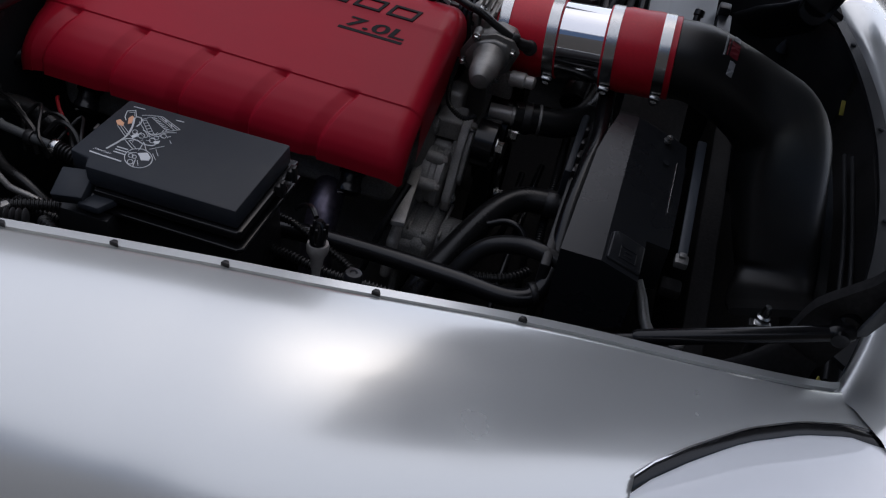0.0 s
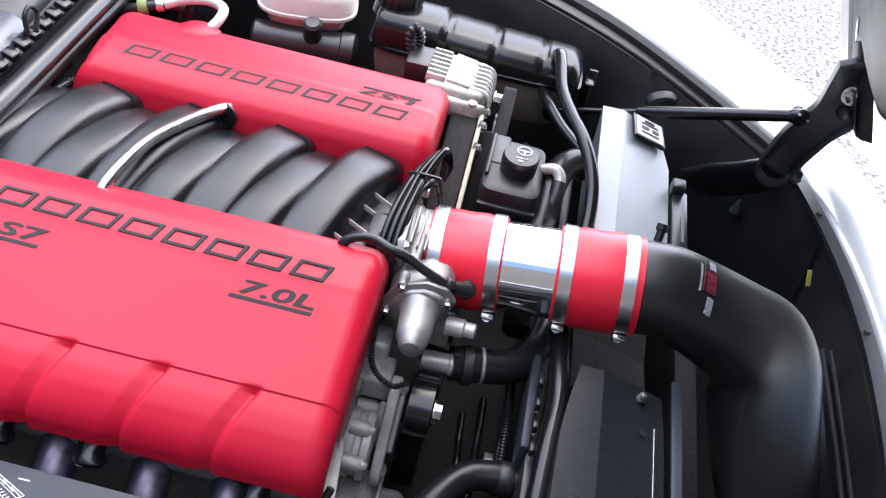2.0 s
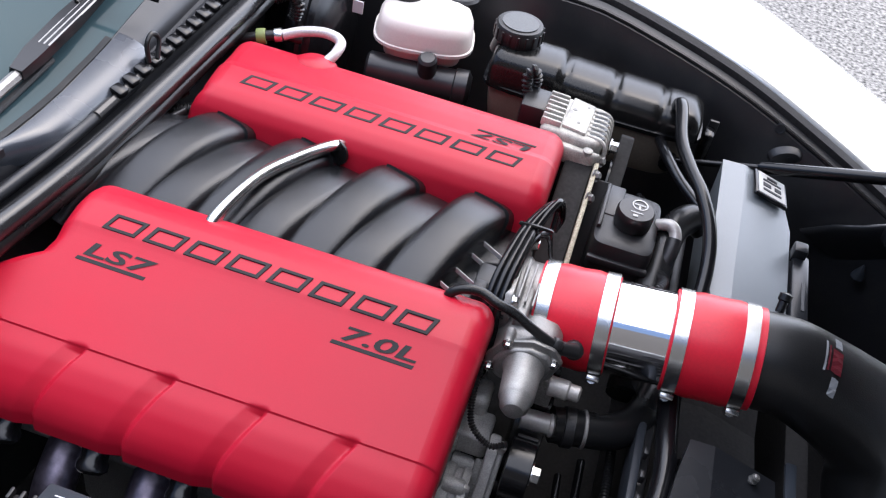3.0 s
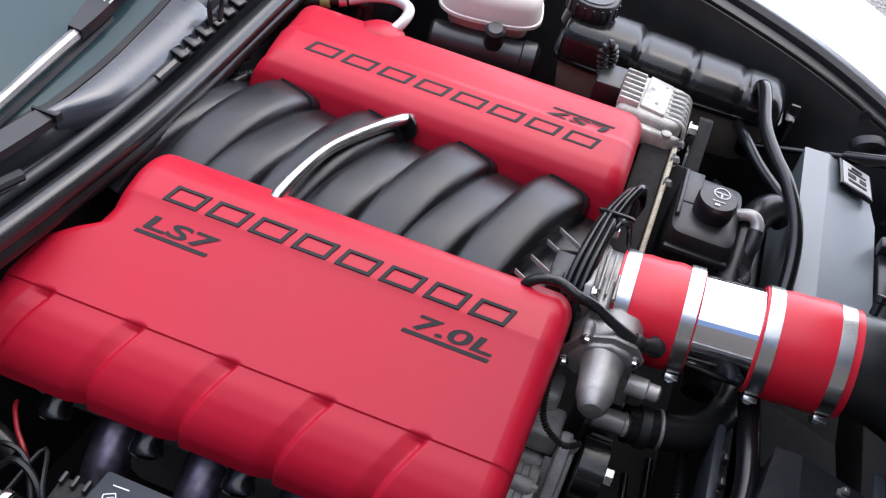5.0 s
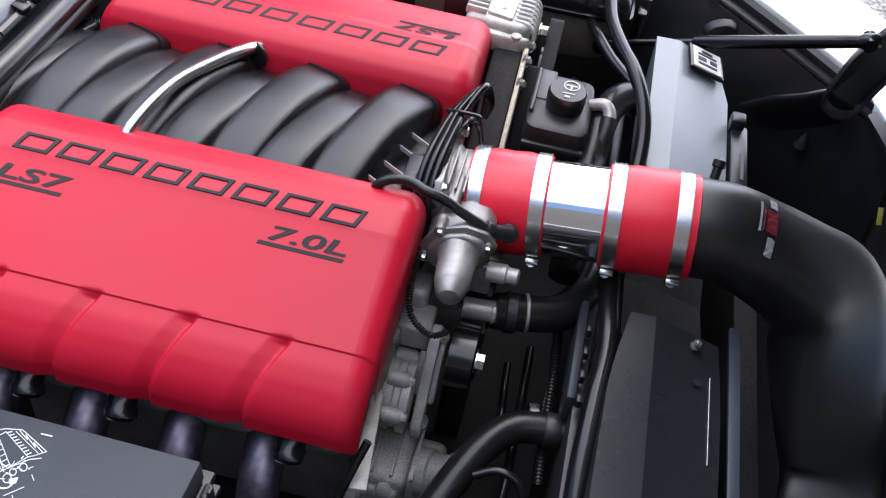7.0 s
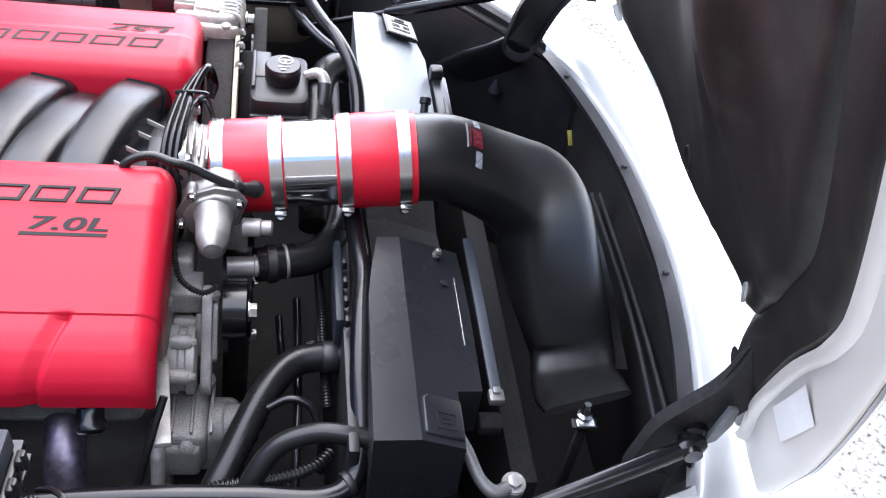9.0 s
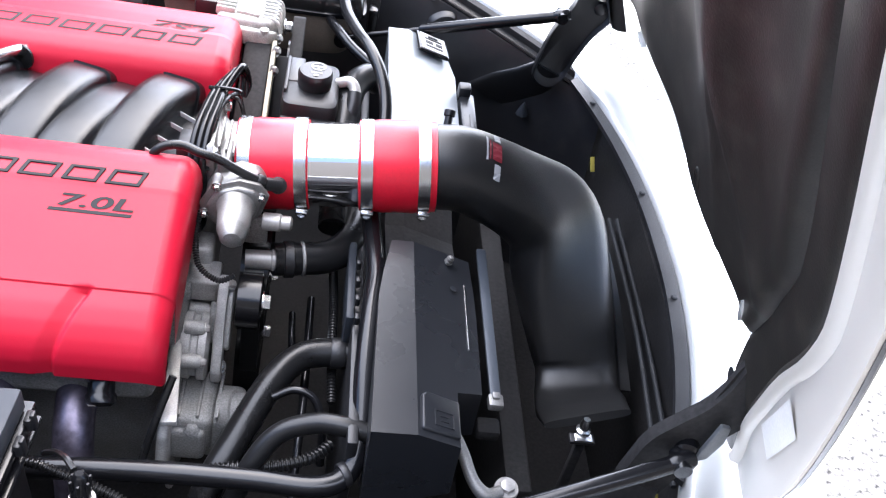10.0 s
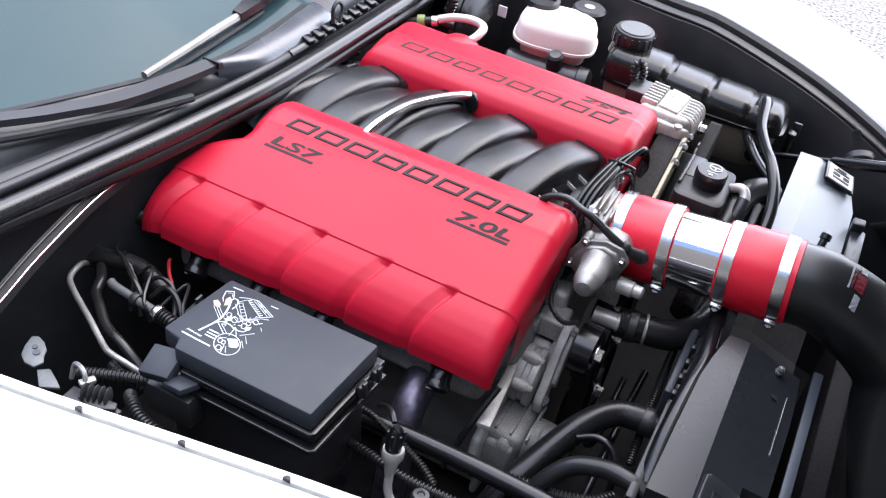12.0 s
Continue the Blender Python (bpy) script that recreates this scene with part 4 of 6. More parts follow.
# ---- fuse box ----
def fuse_box():
    f = thing("fuse_box", "dark grey plastic fuse box with white printed diagram", "fuse box", (0.0, -0.46, 0.62))
    m = Matrix.Translation((0.004, -0.458, 0.757)) @ pose(0, 0, 0, -1, -4.5, -3)
    part("lid", prism([(-0.100, -0.046), (-0.076, -0.050), (-0.070, -0.064), (0.101, -0.064), (0.101, 0.058), (-0.095, 0.058)], -0.020, 0.004, 0.003, m, 2), BOXLID, f, "dark grey lid")
    part("lid_rim", prism([(-0.062, -0.068), (0.101, -0.068), (0.106, -0.063), (0.106, 0.066), (-0.062, 0.066)], -0.031, -0.021, 0.002, m), GLOSS, f, "black lid rim")
    part("flange", prism([(-0.070, -0.071), (0.102, -0.071), (0.109, -0.065), (0.108, 0.067), (-0.110, 0.069), (-0.110, -0.050)], -0.047, -0.041, 0.002, m), GLOSS, f)
    part("base", prism([(-0.095, -0.052), (0.088, -0.052), (0.088, 0.056), (-0.095, 0.056)], -0.15, -0.034, 0.006, m), BLACK, f)
    tilt = m @ Matrix.Translation((-0.083, -0.066, -0.016)) @ pose(0, 0, 0, 20, -3, 10)
    part("side_cap", prism([(-0.020, -0.022), (0.015, -0.022), (0.018, 0.013), (-0.018, 0.013)], -0.014, 0.002, 0.002, tilt), BOXLID, f, "small clip-on cap")
    part("cap_hinge", prism([(-0.070, -0.086), (-0.046, -0.086), (-0.036, -0.065), (-0.060, -0.062)], -0.036, -0.027, 0.002, m), BOXLID, f, "hinged tongue beside the cap")
    part("skirt", prism([(-0.104, -0.082), (-0.040, -0.082), (-0.040, -0.060), (-0.104, -0.060)], -0.085, -0.046, 0.004, m), BLACK, f)
    for y0 in (0.018, 0.046):
        part("lid_clip", join(box((0.107, y0, -0.024), (0.007, 0.014, 0.014), 0.002, m), box((0.1105, y0, -0.024), (0.004, 0.007, 0.020), 0.001, m)), BLACK, f, "black lid clip")
    ink, org = [], []

    def at(u, v):
        # drawing units to the lid's plane
        return (-0.1378 + 0.01582 * u + 0.01004 * v, 0.0571 + 0.00359 * u - 0.02051 * v)

    def line(pts, w=0.0007, dst=ink, rounded_path=False):
        q = [V(*at(u, v), 0) for u, v in pts]
        if rounded_path:
            q = smooth_path(q, 5)
        for a, b in zip(q, q[1:]):
            d = (b - a).normalized() * w * 0.33
            n = V(-d.y, d.x, 0)
            a, b = a - d * 0.6, b + d * 0.6
            dst.append(prism([(p.x, p.y) for p in (a + n, a - n, b - n, b + n)], 0.0040, 0.0046, 0.0, m))

    def patch(pts, dst=ink):
        dst.append(prism([at(u, v) for u, v in pts], 0.0040, 0.0047, 0.0, m))

    def oval(u, v, ru, rv, w, n=18):
        line([(u + ru * math.cos(2 * math.pi * k / n), v + rv * math.sin(2 * math.pi * k / n)) for k in range(n + 1)], w)

    # socket box, its two clamps and the thick leads
    line([(2.45, 1.40), (3.02, 1.28), (3.14, 1.78), (3.00, 2.05)], 0.0012)
    line([(2.45, 1.40), (2.38, 1.90), (2.50, 2.15)], 0.0012)
    line([(2.62, 1.50), (2.96, 1.43), (3.02, 1.72)], 0.0006)
    line([(3.02, 1.90), (3.00, 2.60), (2.78, 3.30), (2.35, 3.85), (1.65, 4.50)], 0.0030, rounded_path=True)
    line([(2.40, 3.80), (2.90, 3.56), (3.50, 3.62), (3.90, 3.82), (4.50, 3.86), (4.85, 3.60)], 0.0018, rounded_path=True)
    line([(3.22, 1.78), (3.48, 1.84), (3.52, 2.20), (3.30, 2.52)], 0.0020, rounded_path=True)
    for du, dv in ((0.0, 0.0), (0.16, -0.06), (0.34, -0.10)):
        line([(1.98 + du, 2.62 + dv), (2.66 + du, 3.42 + dv)], 0.0007)
    line([(2.70, 3.70), (3.30, 4.30)], 0.0010)
    line([(2.95, 3.72), (3.55, 4.28)], 0.0007)
    # engine block: deck with its row of cells, head and rail
    line([(3.56, 1.94), (4.12, 1.62), (5.32, 2.60), (4.25, 3.18), (3.56, 1.94)], 0.0007)
    line([(3.40, 2.15), (4.12, 3.14)], 0.0007)
    for k in range(6):
        g = k / 5
        line([(3.56 + 0.66 * g, 2.02 + 1.06 * g), (3.86 + 0.62 * g, 1.94 + 0.98 * g)], 0.0007)
    line([(3.86, 1.94), (4.50, 2.94)], 0.0007)
    line([(3.50, 1.60), (4.10, 1.50), (4.90, 1.50), (5.60, 1.95), (6.18, 2.34), (5.60, 2.54), (5.32, 2.60)], 0.0008)
    for k in range(9):
        g = k / 8
        line([(4.16 + 1.05 * g, 1.66 + 0.86 * g), (4.40 + 1.05 * g, 1.60 + 0.82 * g)], 0.0011)
    line([(4.60, 1.58), (5.78, 2.42)], 0.0006)
    line([(4.78, 1.54), (5.20, 1.90), (5.10, 1.70), (5.62, 2.20), (5.52, 2.00), (6.00, 2.38)], 0.0009)
    line([(4.42, 3.10), (5.40, 2.70), (5.96, 2.62)], 0.0008)
    # pipes and pulleys below the deck
    rnd = random.Random(4)
    for k in range(26):
        u = rnd.uniform(2.95, 5.5)
        v = 3.05 + 0.25 * rnd.random() - 0.16 * (u - 4.0) + rnd.uniform(-0.25, 0.45)
        line([(u, v), (u + rnd.uniform(-0.32, 0.32), v + rnd.uniform(-0.22, 0.22))], rnd.choice((0.0005, 0.0007, 0.0012)))
    for u, v, r in ((3.72, 3.22, 0.22), (4.70, 3.22, 0.16), (5.16, 3.02, 0.18), (4.46, 3.48, 0.20), (3.24, 2.98, 0.18)):
        oval(u, v, r, r * 0.9, 0.0008, 10)
    patch([(3.04, 3.34), (3.42, 3.02), (3.48, 3.24), (3.16, 3.54)])
    patch([(4.56, 3.52), (4.98, 3.42), (4.90, 3.66), (4.60, 3.70)])
    line([(5.60, 3.30), (5.72, 3.50)], 0.0008)
    line([(4.40, 4.16), (5.30, 3.78)], 0.0008)
    line([(4.80, 4.12), (5.00, 4.56)], 0.0008)
    line([(4.64, 4.46), (4.88, 4.88)], 0.0007)
    # detail circle with its pointer
    line([(3.94, 3.70), (3.70, 4.34)], 0.0010)
    line([(3.98, 3.74), (4.18, 4.26)], 0.0010)
    oval(3.78, 4.92, 0.90, 0.70, 0.0011, 28)
    patch([(3.66, 4.58), (4.30, 4.44), (4.56, 4.78), (4.46, 5.02), (3.96, 5.06), (3.84, 4.80)])
    for u, v, r in ((3.26, 4.80, 0.16), (3.50, 4.86, 0.14), (3.30, 5.26, 0.19)):
        oval(u, v, r, r * 0.9, 0.0010, 10)
    line([(3.06, 4.62), (3.60, 4.54)], 0.0008)
    line([(3.60, 5.06), (3.52, 5.52)], 0.0012)
    line([(3.74, 5.10), (3.84, 5.46)], 0.0009)
    # printed lines
    for k in range(3):
        line([(2.30 - 0.08 * k, 4.28 + 0.19 * k), (2.98 - 0.06 * k, 4.40 + 0.20 * k)], 0.0020)
    line([(0.62, 4.88), (1.38, 5.05)], 0.0024)
    line([(1.46, 5.07), (2.70, 5.32)], 0.0024)
    line([(2.85, 0.98), (3.62, 1.08)], 0.0014)
    line([(5.84, 1.62), (6.36, 1.70)], 0.0014)
    words = text_mesh("JUMP-START", 1.0)
    xs, ys = [v.co.x for v in words.verts], [v.co.y for v in words.verts]
    x0, y0 = at(0.76, 4.66)
    turn = m @ Matrix.Translation((x0, y0, 0.0043)) @ pose(0, 0, 0, 0, 0, -5)
    for v in words.verts:
        v.co = turn @ V((v.co.x - min(xs)) / (max(xs) - min(xs)) * 0.0215, (v.co.y - min(ys)) / (max(ys) - min(ys)) * 0.0030, 0.0)
    part("printed_words", words, INK_WHITE, f, "white printed words", 0)
    part("printed_diagram", join(*ink), INK_WHITE, f, "white printed line diagram", 0)
    patch([(1.84, 2.30), (2.10, 2.16), (2.42, 2.40), (2.38, 2.66), (2.00, 2.60)], org)
    patch([(2.64, 1.98), (2.86, 1.74), (2.98, 1.84), (2.92, 2.34), (2.66, 2.44)], org)
    part("printed_spots", join(*org), INK_ORANGE, f, "orange printed spots", 0)
    return f


fuse_box()


# ---- throttle body and engine front ----
def throttle_body():
    t = thing("throttle_body", "cast aluminium throttle body with drive motor", "throttle body", (0.24, -0.01, 0.735))
    part("housing", lathe([(0.050, 0), (0.054, 0.004), (0.054, 0.012), (0.050, 0.016), (0.049, 0.030), (0.052, 0.034), (0.052, 0.040)], TA - TD * 0.038, TD, 36), ALU, t)
    m = Matrix.Translation(TA - TD * 0.034) @ TD.to_track_quat("Z", "Y").to_matrix().to_4x4()
    part("mounting_flange", prism([(-0.058, -0.046), (-0.046, -0.058), (0.046, -0.058), (0.058, -0.046), (0.058, 0.046), (0.046, 0.058), (-0.046, 0.058), (-0.058, 0.046)], -0.005, 0.005, 0.002, m), ALU, t, "square flange")
    for sx in (-1, 1):
        for sy in (-1, 1):
            part("flange_bolt", bolt(m @ V(sx * 0.048, sy * 0.048, 0.005), TD, 0.006, 0.007), STEEL, t)
    d = V(0.04, -1.0, 0.03).normalized()
    p = V(0.254, -0.104, 0.750)
    q = Matrix.Translation(p) @ Matrix((V(1, 0.04, 0).normalized(), V(0, 0.03, 1).normalized(), d)).transposed().to_4x4()
    plate = [(-0.034, -0.020), (-0.020, -0.030), (0.012, -0.030), (0.026, -0.014), (0.034, 0.012), (0.024, 0.026), (0.002, 0.030), (-0.026, 0.020), (-0.038, -0.004)]
    part("gear_housing", prism([(x * 0.94, y * 0.94) for x, y in plate], -0.046, -0.004, 0.005, q, 3), ALU, t, "cast gear housing")
    part("gear_cover", prism([(x * 1.06, y * 1.06) for x, y in plate], -0.006, 0.0, 0.002, q, 2), ALU, t, "cast gear cover")
    part("cover_dome", prism([(x * 0.86, y * 0.86) for x, y in plate], -0.002, 0.007, 0.004, q, 3), ALU, t)
    part("motor", lathe([(0.0225, 0.004), (0.0205, 0.010), (0.0190, 0.016), (0.0175, 0.048), (0.0160, 0.0515), (0.0150, 0.053), (0.0140, 0.060), (0.010, 0.0655), (0.004, 0.067), (0.001, 0.0672)], p, d, 32), ALU, t, "bright cylindrical drive motor")
    for a, b in ((-0.034, -0.016), (0.027, 0.012), (-0.022, 0.022), (0.012, -0.030)):
        part("cover_lug", lathe([(0.0060, -0.016), (0.0060, 0.001), (0.0050, 0.003)], q @ V(a, b, 0), d, 12), ALU, t)
        part("cover_bolt", bolt(q @ V(a, b, 0.002), d, 0.0038, 0.004), STEEL, t)
    part("bearing_tower", join(box((0.236, -0.052, 0.762), (0.014, 0.050, 0.040), 0.004, None, 3), box((0.250, -0.058, 0.742), (0.030, 0.04, 0.050), 0.006, None, 3)), ALU, t, "cast bearing tower")
    for k in range(3):
        part("cast_rib", box((0.228 + 0.008 * k, -0.030, 0.790 - 0.003 * k), (0.0025, 0.06, 0.006), 0.001, None), ALU, t)
    part("vacuum_port", lathe([(0.007, 0), (0.0105, 0.001), (0.0105, 0.020), (0.0085, 0.022), (0.0085, 0.032), (0.006, 0.034)], V(0.284, -0.096, 0.722), (1, -0.05, 0.05), 18), PIPEGREY, t, "pale metal port")
    part("port_web", box((0.276, -0.094, 0.708), (0.030, 0.010, 0.040), 0.003), ALU_DARK, t)
    return t


throttle_body()


def cable_loop():
    c = thing("cable_bundle", "looped bundle of black cables tied over the throttle body", "cable bundle", (0.21, 0, 0.77))
    for k in range(3):
        o = 0.0068 * k
        pts = [(0.198 + o, -0.080 + 0.003 * k, 0.742), (0.198 + o, -0.066, 0.775), (0.201 + o, -0.033, 0.797), (0.207 + o * 0.9, 0.013, 0.803), (0.214 + o * 0.7, 0.045, 0.803 + 0.003 * (k % 2)), (0.228 + o * 0.7, 0.085, 0.800 + 0.005 * k), (0.238 + o * 0.5, 0.100, 0.790 - 0.006 * k), (0.240, 0.088, 0.765)]
        part("cable", tube(pts, 0.0045, n=6, seg=10), GLOSS, c)
    for k in range(2):
        part("wire", tube([(0.205 + 0.012 * k, -0.07, 0.765), (0.208 + 0.010 * k, -0.03, 0.790), (0.215 + 0.008 * k, 0.02, 0.797), (0.236, 0.05 + 0.01 * k, 0.786), (0.246, 0.05, 0.76)], 0.0026, n=5, seg=8), RUBBER, c)
    part("cable_tie", tube([(0.204, 0.036, 0.806), (0.222, 0.034, 0.809), (0.240, 0.040, 0.803), (0.226, 0.040, 0.795), (0.204, 0.036, 0.806)], 0.0022, n=4, seg=6), RUBBER, c, "black cable tie")
    return c


cable_loop()
vac = thing("breather_hose", "thin black breather hose with elbow fitting", "hose", (0.2, -0.08, 0.79))
part("hose", tube([(0.160, -0.088, 0.788), (0.164, -0.087, 0.797), (0.175, -0.083, 0.803), (0.192, -0.080, 0.803), (0.210, -0.085, 0.800), (0.228, -0.086, 0.796), (0.250, -0.090, 0.787), (0.272, -0.092, 0.778), (0.284, -0.090, 0.773)], 0.0052, n=6, seg=12), RUBBER, vac)
part("elbow", join(lathe([(0.0085, 0), (0.0085, 0.018), (0.0100, 0.019), (0.0100, 0.030), (0.006, 0.032)], V(0.296, -0.052, 0.742), (0.05, -0.80, 0.60), 14), lathe([(0.0075, -0.020), (0.0080, 0.002)], V(0.297, -0.078, 0.762), (0.85, 0.45, -0.35), 12), lathe([(0.0070, 0), (0.0078, 0.002), (0.0078, 0.007), (0.0068, 0.009)], V(0.274, -0.091, 0.777), (0.9, 0.1, -0.4), 12)), BLACK, vac, "black plastic elbow")
part("collar", lathe([(0.0115, 0), (0.0115, 0.006), (0.0095, 0.008)], V(0.295, -0.050, 0.741), (0.05, -0.80, 0.60), 16), BLACK, vac)



def engine_front():
    e = thing("engine_block", "grimy cast aluminium engine front with water pump", "engine", (0.1, 0, 0.4))
    yz = Matrix(((0, 0, 1, 0), (1, 0, 0, 0), (0, 1, 0, 0), (0, 0, 0, 1)))
    part("block", box((0.0, 0.0, 0.52), (0.42, 0.42, 0.30), 0.02), ALU_DARK, e)
    part("front_plate", prism([(-0.26, 0.42), (-0.20, 0.60), (-0.06, 0.69), (0.06, 0.71), (0.20, 0.64), (0.24, 0.42)], 0.200, 0.212, 0.006, yz), ALU_DARK, e)
    part("upper_block", join(box((0.225, -0.128, 0.650), (0.038, 0.040, 0.032), 0.005, None, 3), box((0.217, -0.100, 0.668), (0.030, 0.036, 0.040), 0.007, None, 3)), ENGINE_ALU, e, "cast thermostat housing")
    part("bypass_boss", lathe([(0.010, 0), (0.0125, 0.001), (0.0125, 0.022), (0.010, 0.024)], V(0.190, -0.147, 0.652), (1, 0, 0), 20), ALU_DARK, e)
    part("pump_body", lathe([(0.030, 0), (0.038, 0.002), (0.040, 0.006), (0.040, 0.012), (0.0365, 0.014), (0.0365, 0.020), (0.0405, 0.022), (0.0405, 0.030), (0.034, 0.033)], V(0.207, -0.176, 0.592), (1, 0, 0), 40), ENGINE_ALU, e, "stepped water pump body")
    for a in (20, 75, 130):
        c, q = math.cos(radians(a)), math.sin(radians(a))
        part("pump_lug", lathe([(0.0075, 0), (0.0085, 0.002), (0.0085, 0.020), (0.007, 0.022)], V(0.212, -0.176 - 0.041 * c, 0.592 + 0.041 * q), (1, 0, 0), 14), ENGINE_ALU, e)
        part("lug_bolt", bolt(V(0.234, -0.176 - 0.041 * c, 0.592 + 0.041 * q), (1, 0, 0), 0.0042, 0.005), PIPEGREY, e)
    part("pulley_bracket", join(prism([(-0.126, 0.655), (-0.140, 0.674), (-0.160, 0.672), (-0.182, 0.650), (-0.198, 0.612), (-0.214, 0.586), (-0.208, 0.564), (-0.182, 0.562), (-0.172, 0.598), (-0.140, 0.628)], 0.244, 0.256, 0.003, yz, 2), prism([(-0.142, 0.664), (-0.158, 0.662), (-0.176, 0.642), (-0.190, 0.606), (-0.180, 0.590), (-0.150, 0.630)], 0.254, 0.262, 0.003, yz, 2)), ENGINE_ALU, e, "cast bracket arm")
    part("bracket_web", prism([(-0.150, 0.640), (-0.165, 0.630), (-0.180, 0.600), (-0.174, 0.592), (-0.155, 0.618)], 0.236, 0.246, 0.002, yz), ALU_DARK, e, "dark recess web")
    part("pump_bolt", bolt(V(0.252, -0.196, 0.580), (0.35, -0.5, 0.8), 0.0058, 0.008), STEEL, e)
    part("pump_bolt", bolt(V(0.257, -0.150, 0.668), (0.5, -0.3, 0.8), 0.0045, 0.006), PIPEGREY, e)
    part("lower_casting", join(box((0.228, -0.222, 0.530), (0.052, 0.080, 0.060), 0.010, None, 3), box((0.226, -0.252, 0.522), (0.044, 0.036, 0.050), 0.008, None, 3), box((0.262, -0.222, 0.515), (0.052, 0.062, 0.070), 0.012, None, 3)), ALU_DARK, e, "stained lower casting")
    part("casting_ridge", join(*[box((0.216 + 0.021 * k, -0.222, 0.5605), (0.004, 0.070, 0.007), 0.0015) for k in range(3)]), ALU_DARK, e)
    part("outlet_neck", lathe([(0.020, 0), (0.0255, 0.002), (0.0255, 0.016), (0.022, 0.018), (0.022, 0.034), (0.0245, 0.036), (0.0245, 0.042), (0.018, 0.044)], V(0.262, -0.230, 0.540), (0.92, -0.12, 0.30), 28), ALU_DARK, e, "cast outlet neck")
    part("timing_cover", prism([(-0.10, 0.640), (-0.15, 0.628), (-0.20, 0.596), (-0.235, 0.575), (-0.285, 0.556), (-0.30, 0.50), (-0.10, 0.48)], 0.196, 0.210, 0.006, yz, 3), ENGINE_ALU, e, "cast timing cover")
    for y, z in ((-0.170, 0.628), (-0.222, 0.596), (-0.262, 0.578)):
        part("cover_stud", lathe([(0.0045, 0), (0.0045, 0.012), (0.003, 0.014)], V(0.203, y, z), (-0.3, -0.3, 0.9), 10), STEEL, e)
    part("drain_plug", lathe([(0.009, 0), (0.009, 0.006), (0.006, 0.008)], V(0.232, -0.262, 0.545), (0.1, -0.8, 0.5), 6), ALU_DARK, e)
    part("end_strip", prism([(0.197, -0.172), (0.208, -0.172), (0.223, -0.312), (0.206, -0.314)], 0.612, 0.620, 0.001), ENGINE_ALU, e, "pale gasket strip")
    return e


engine_front()


def pulley(name, at, r, w, label):
    p = thing(name, label, "pulley", at, group="drive pulleys")
    part("rim", lathe([(r * 0.6, 0), (r, 0.001), (r, w), (r * 0.94, w + 0.001), (r * 0.90, w - 0.006), (r * 0.45, w - 0.008), (r * 0.40, w), (0.012, w + 0.002)], V(*at), (1, 0, 0), 40), GLOSS, p)
    part("hub_bolt", bolt(V(at[0] + w + 0.002, at[1], at[2]), (1, 0, 0), 0.009, 0.009), STEEL, p)
    return p


pulley("idler_pulley", (0.266, -0.160, 0.655), 0.032, 0.026, "smooth glossy black idler pulley with steel bolt")
pulley("water_pump_pulley", (0.262, -0.05, 0.60), 0.075, 0.034, "dark steel drive pulley in the engine front")
pulley("crank_pulley", (0.262, -0.02, 0.46), 0.09, 0.03, "dark steel drive pulley low in the bay")
belt = thing("drive_belt", "black ribbed drive belt", "belt", (0.28, 0, 0.5))
part("strand", box((0, 0, 0), (0.022, 0.004, 0.24), 0.001, Matrix.Translation((0.281, -0.118, 0.56)) @ pose(0, 0, 0, 8, 0, 0)), BELT, belt)
part("strand", box((0, 0, 0), (0.022, 0.004, 0.30), 0.001, Matrix.Translation((0.281, 0.18, 0.60)) @ pose(0, 0, 0, -28, 0, 0)), BELT, belt)


# ---- hoses ----
def hose(name, label, pts, r, mat=RUBBER, ridge=0.0, clamps=(), pitch=0.006, seg=14):
    h = thing(name, label, "hose", tuple(pts[0]))
    part("tube", tube(pts, r, n=8, seg=seg, ridge=ridge, pitch=pitch), mat, h)
    for at, axis, rr, w, cm in clamps:
        part("clamp", lathe([(rr * 0.96, -w / 2), (rr, -w / 2 + 0.001), (rr, w / 2 - 0.001), (rr * 0.96, w / 2)], V(*at), axis, 24), cm, h)
    return h


up = hose("radiator_hose", "thick black rubber upper radiator hose", [(0.300, -0.100, 0.668), (0.330, -0.092, 0.666), (0.368, -0.078, 0.664), (0.394, -0.040, 0.662), (0.402, 0.010, 0.660), (0.404, 0.08, 0.650)], 0.0198, clamps=(((0.318, -0.096, 0.667), (1, 0.15, 0), 0.0222, 0.012, BLACK), ((0.334, -0.091, 0.666), (1, 0.2, 0), 0.0212, 0.004, ALU)))
part("outlet_pipe", lathe([(0.0115, 0), (0.0115, 0.030), (0.013, 0.031), (0.013, 0.036)], V(0.268, -0.104, 0.668), (1, 0.08, 0), 20), PIPEGREY, up, "bright metal outlet")
hose("lower_hose", "bent black rubber lower radiator hose", [(0.412, -0.196, 0.622), (0.372, -0.198, 0.622), (0.342, -0.208, 0.620), (0.314, -0.243, 0.612), (0.282, -0.305, 0.585), (0.258, -0.352, 0.550), (0.248, -0.375, 0.50)], 0.0165, clamps=(((0.385, -0.197, 0.622), (1, 0.05, 0), 0.0180, 0.016, BLACK),))
hose("cross_tube", "long black painted tube curving along the radiator cover", [(0.07, -0.372, 0.605), (0.12, -0.378, 0.618), (0.200, -0.377, 0.622), (0.300, -0.378, 0.622), (0.372, -0.382, 0.624), (0.402, -0.366, 0.630), (0.411, -0.335, 0.650), (0.411, -0.27, 0.682), (0.414, -0.20, 0.697), (0.418, -0.14, 0.700), (0.414, -0.08, 0.700), (0.410, -0.03, 0.698)], 0.0115, GLOSS, clamps=(((0.398, -0.369, 0.629), (0.85, 0.5, 0.1), 0.0135, 0.008, BLACK),))
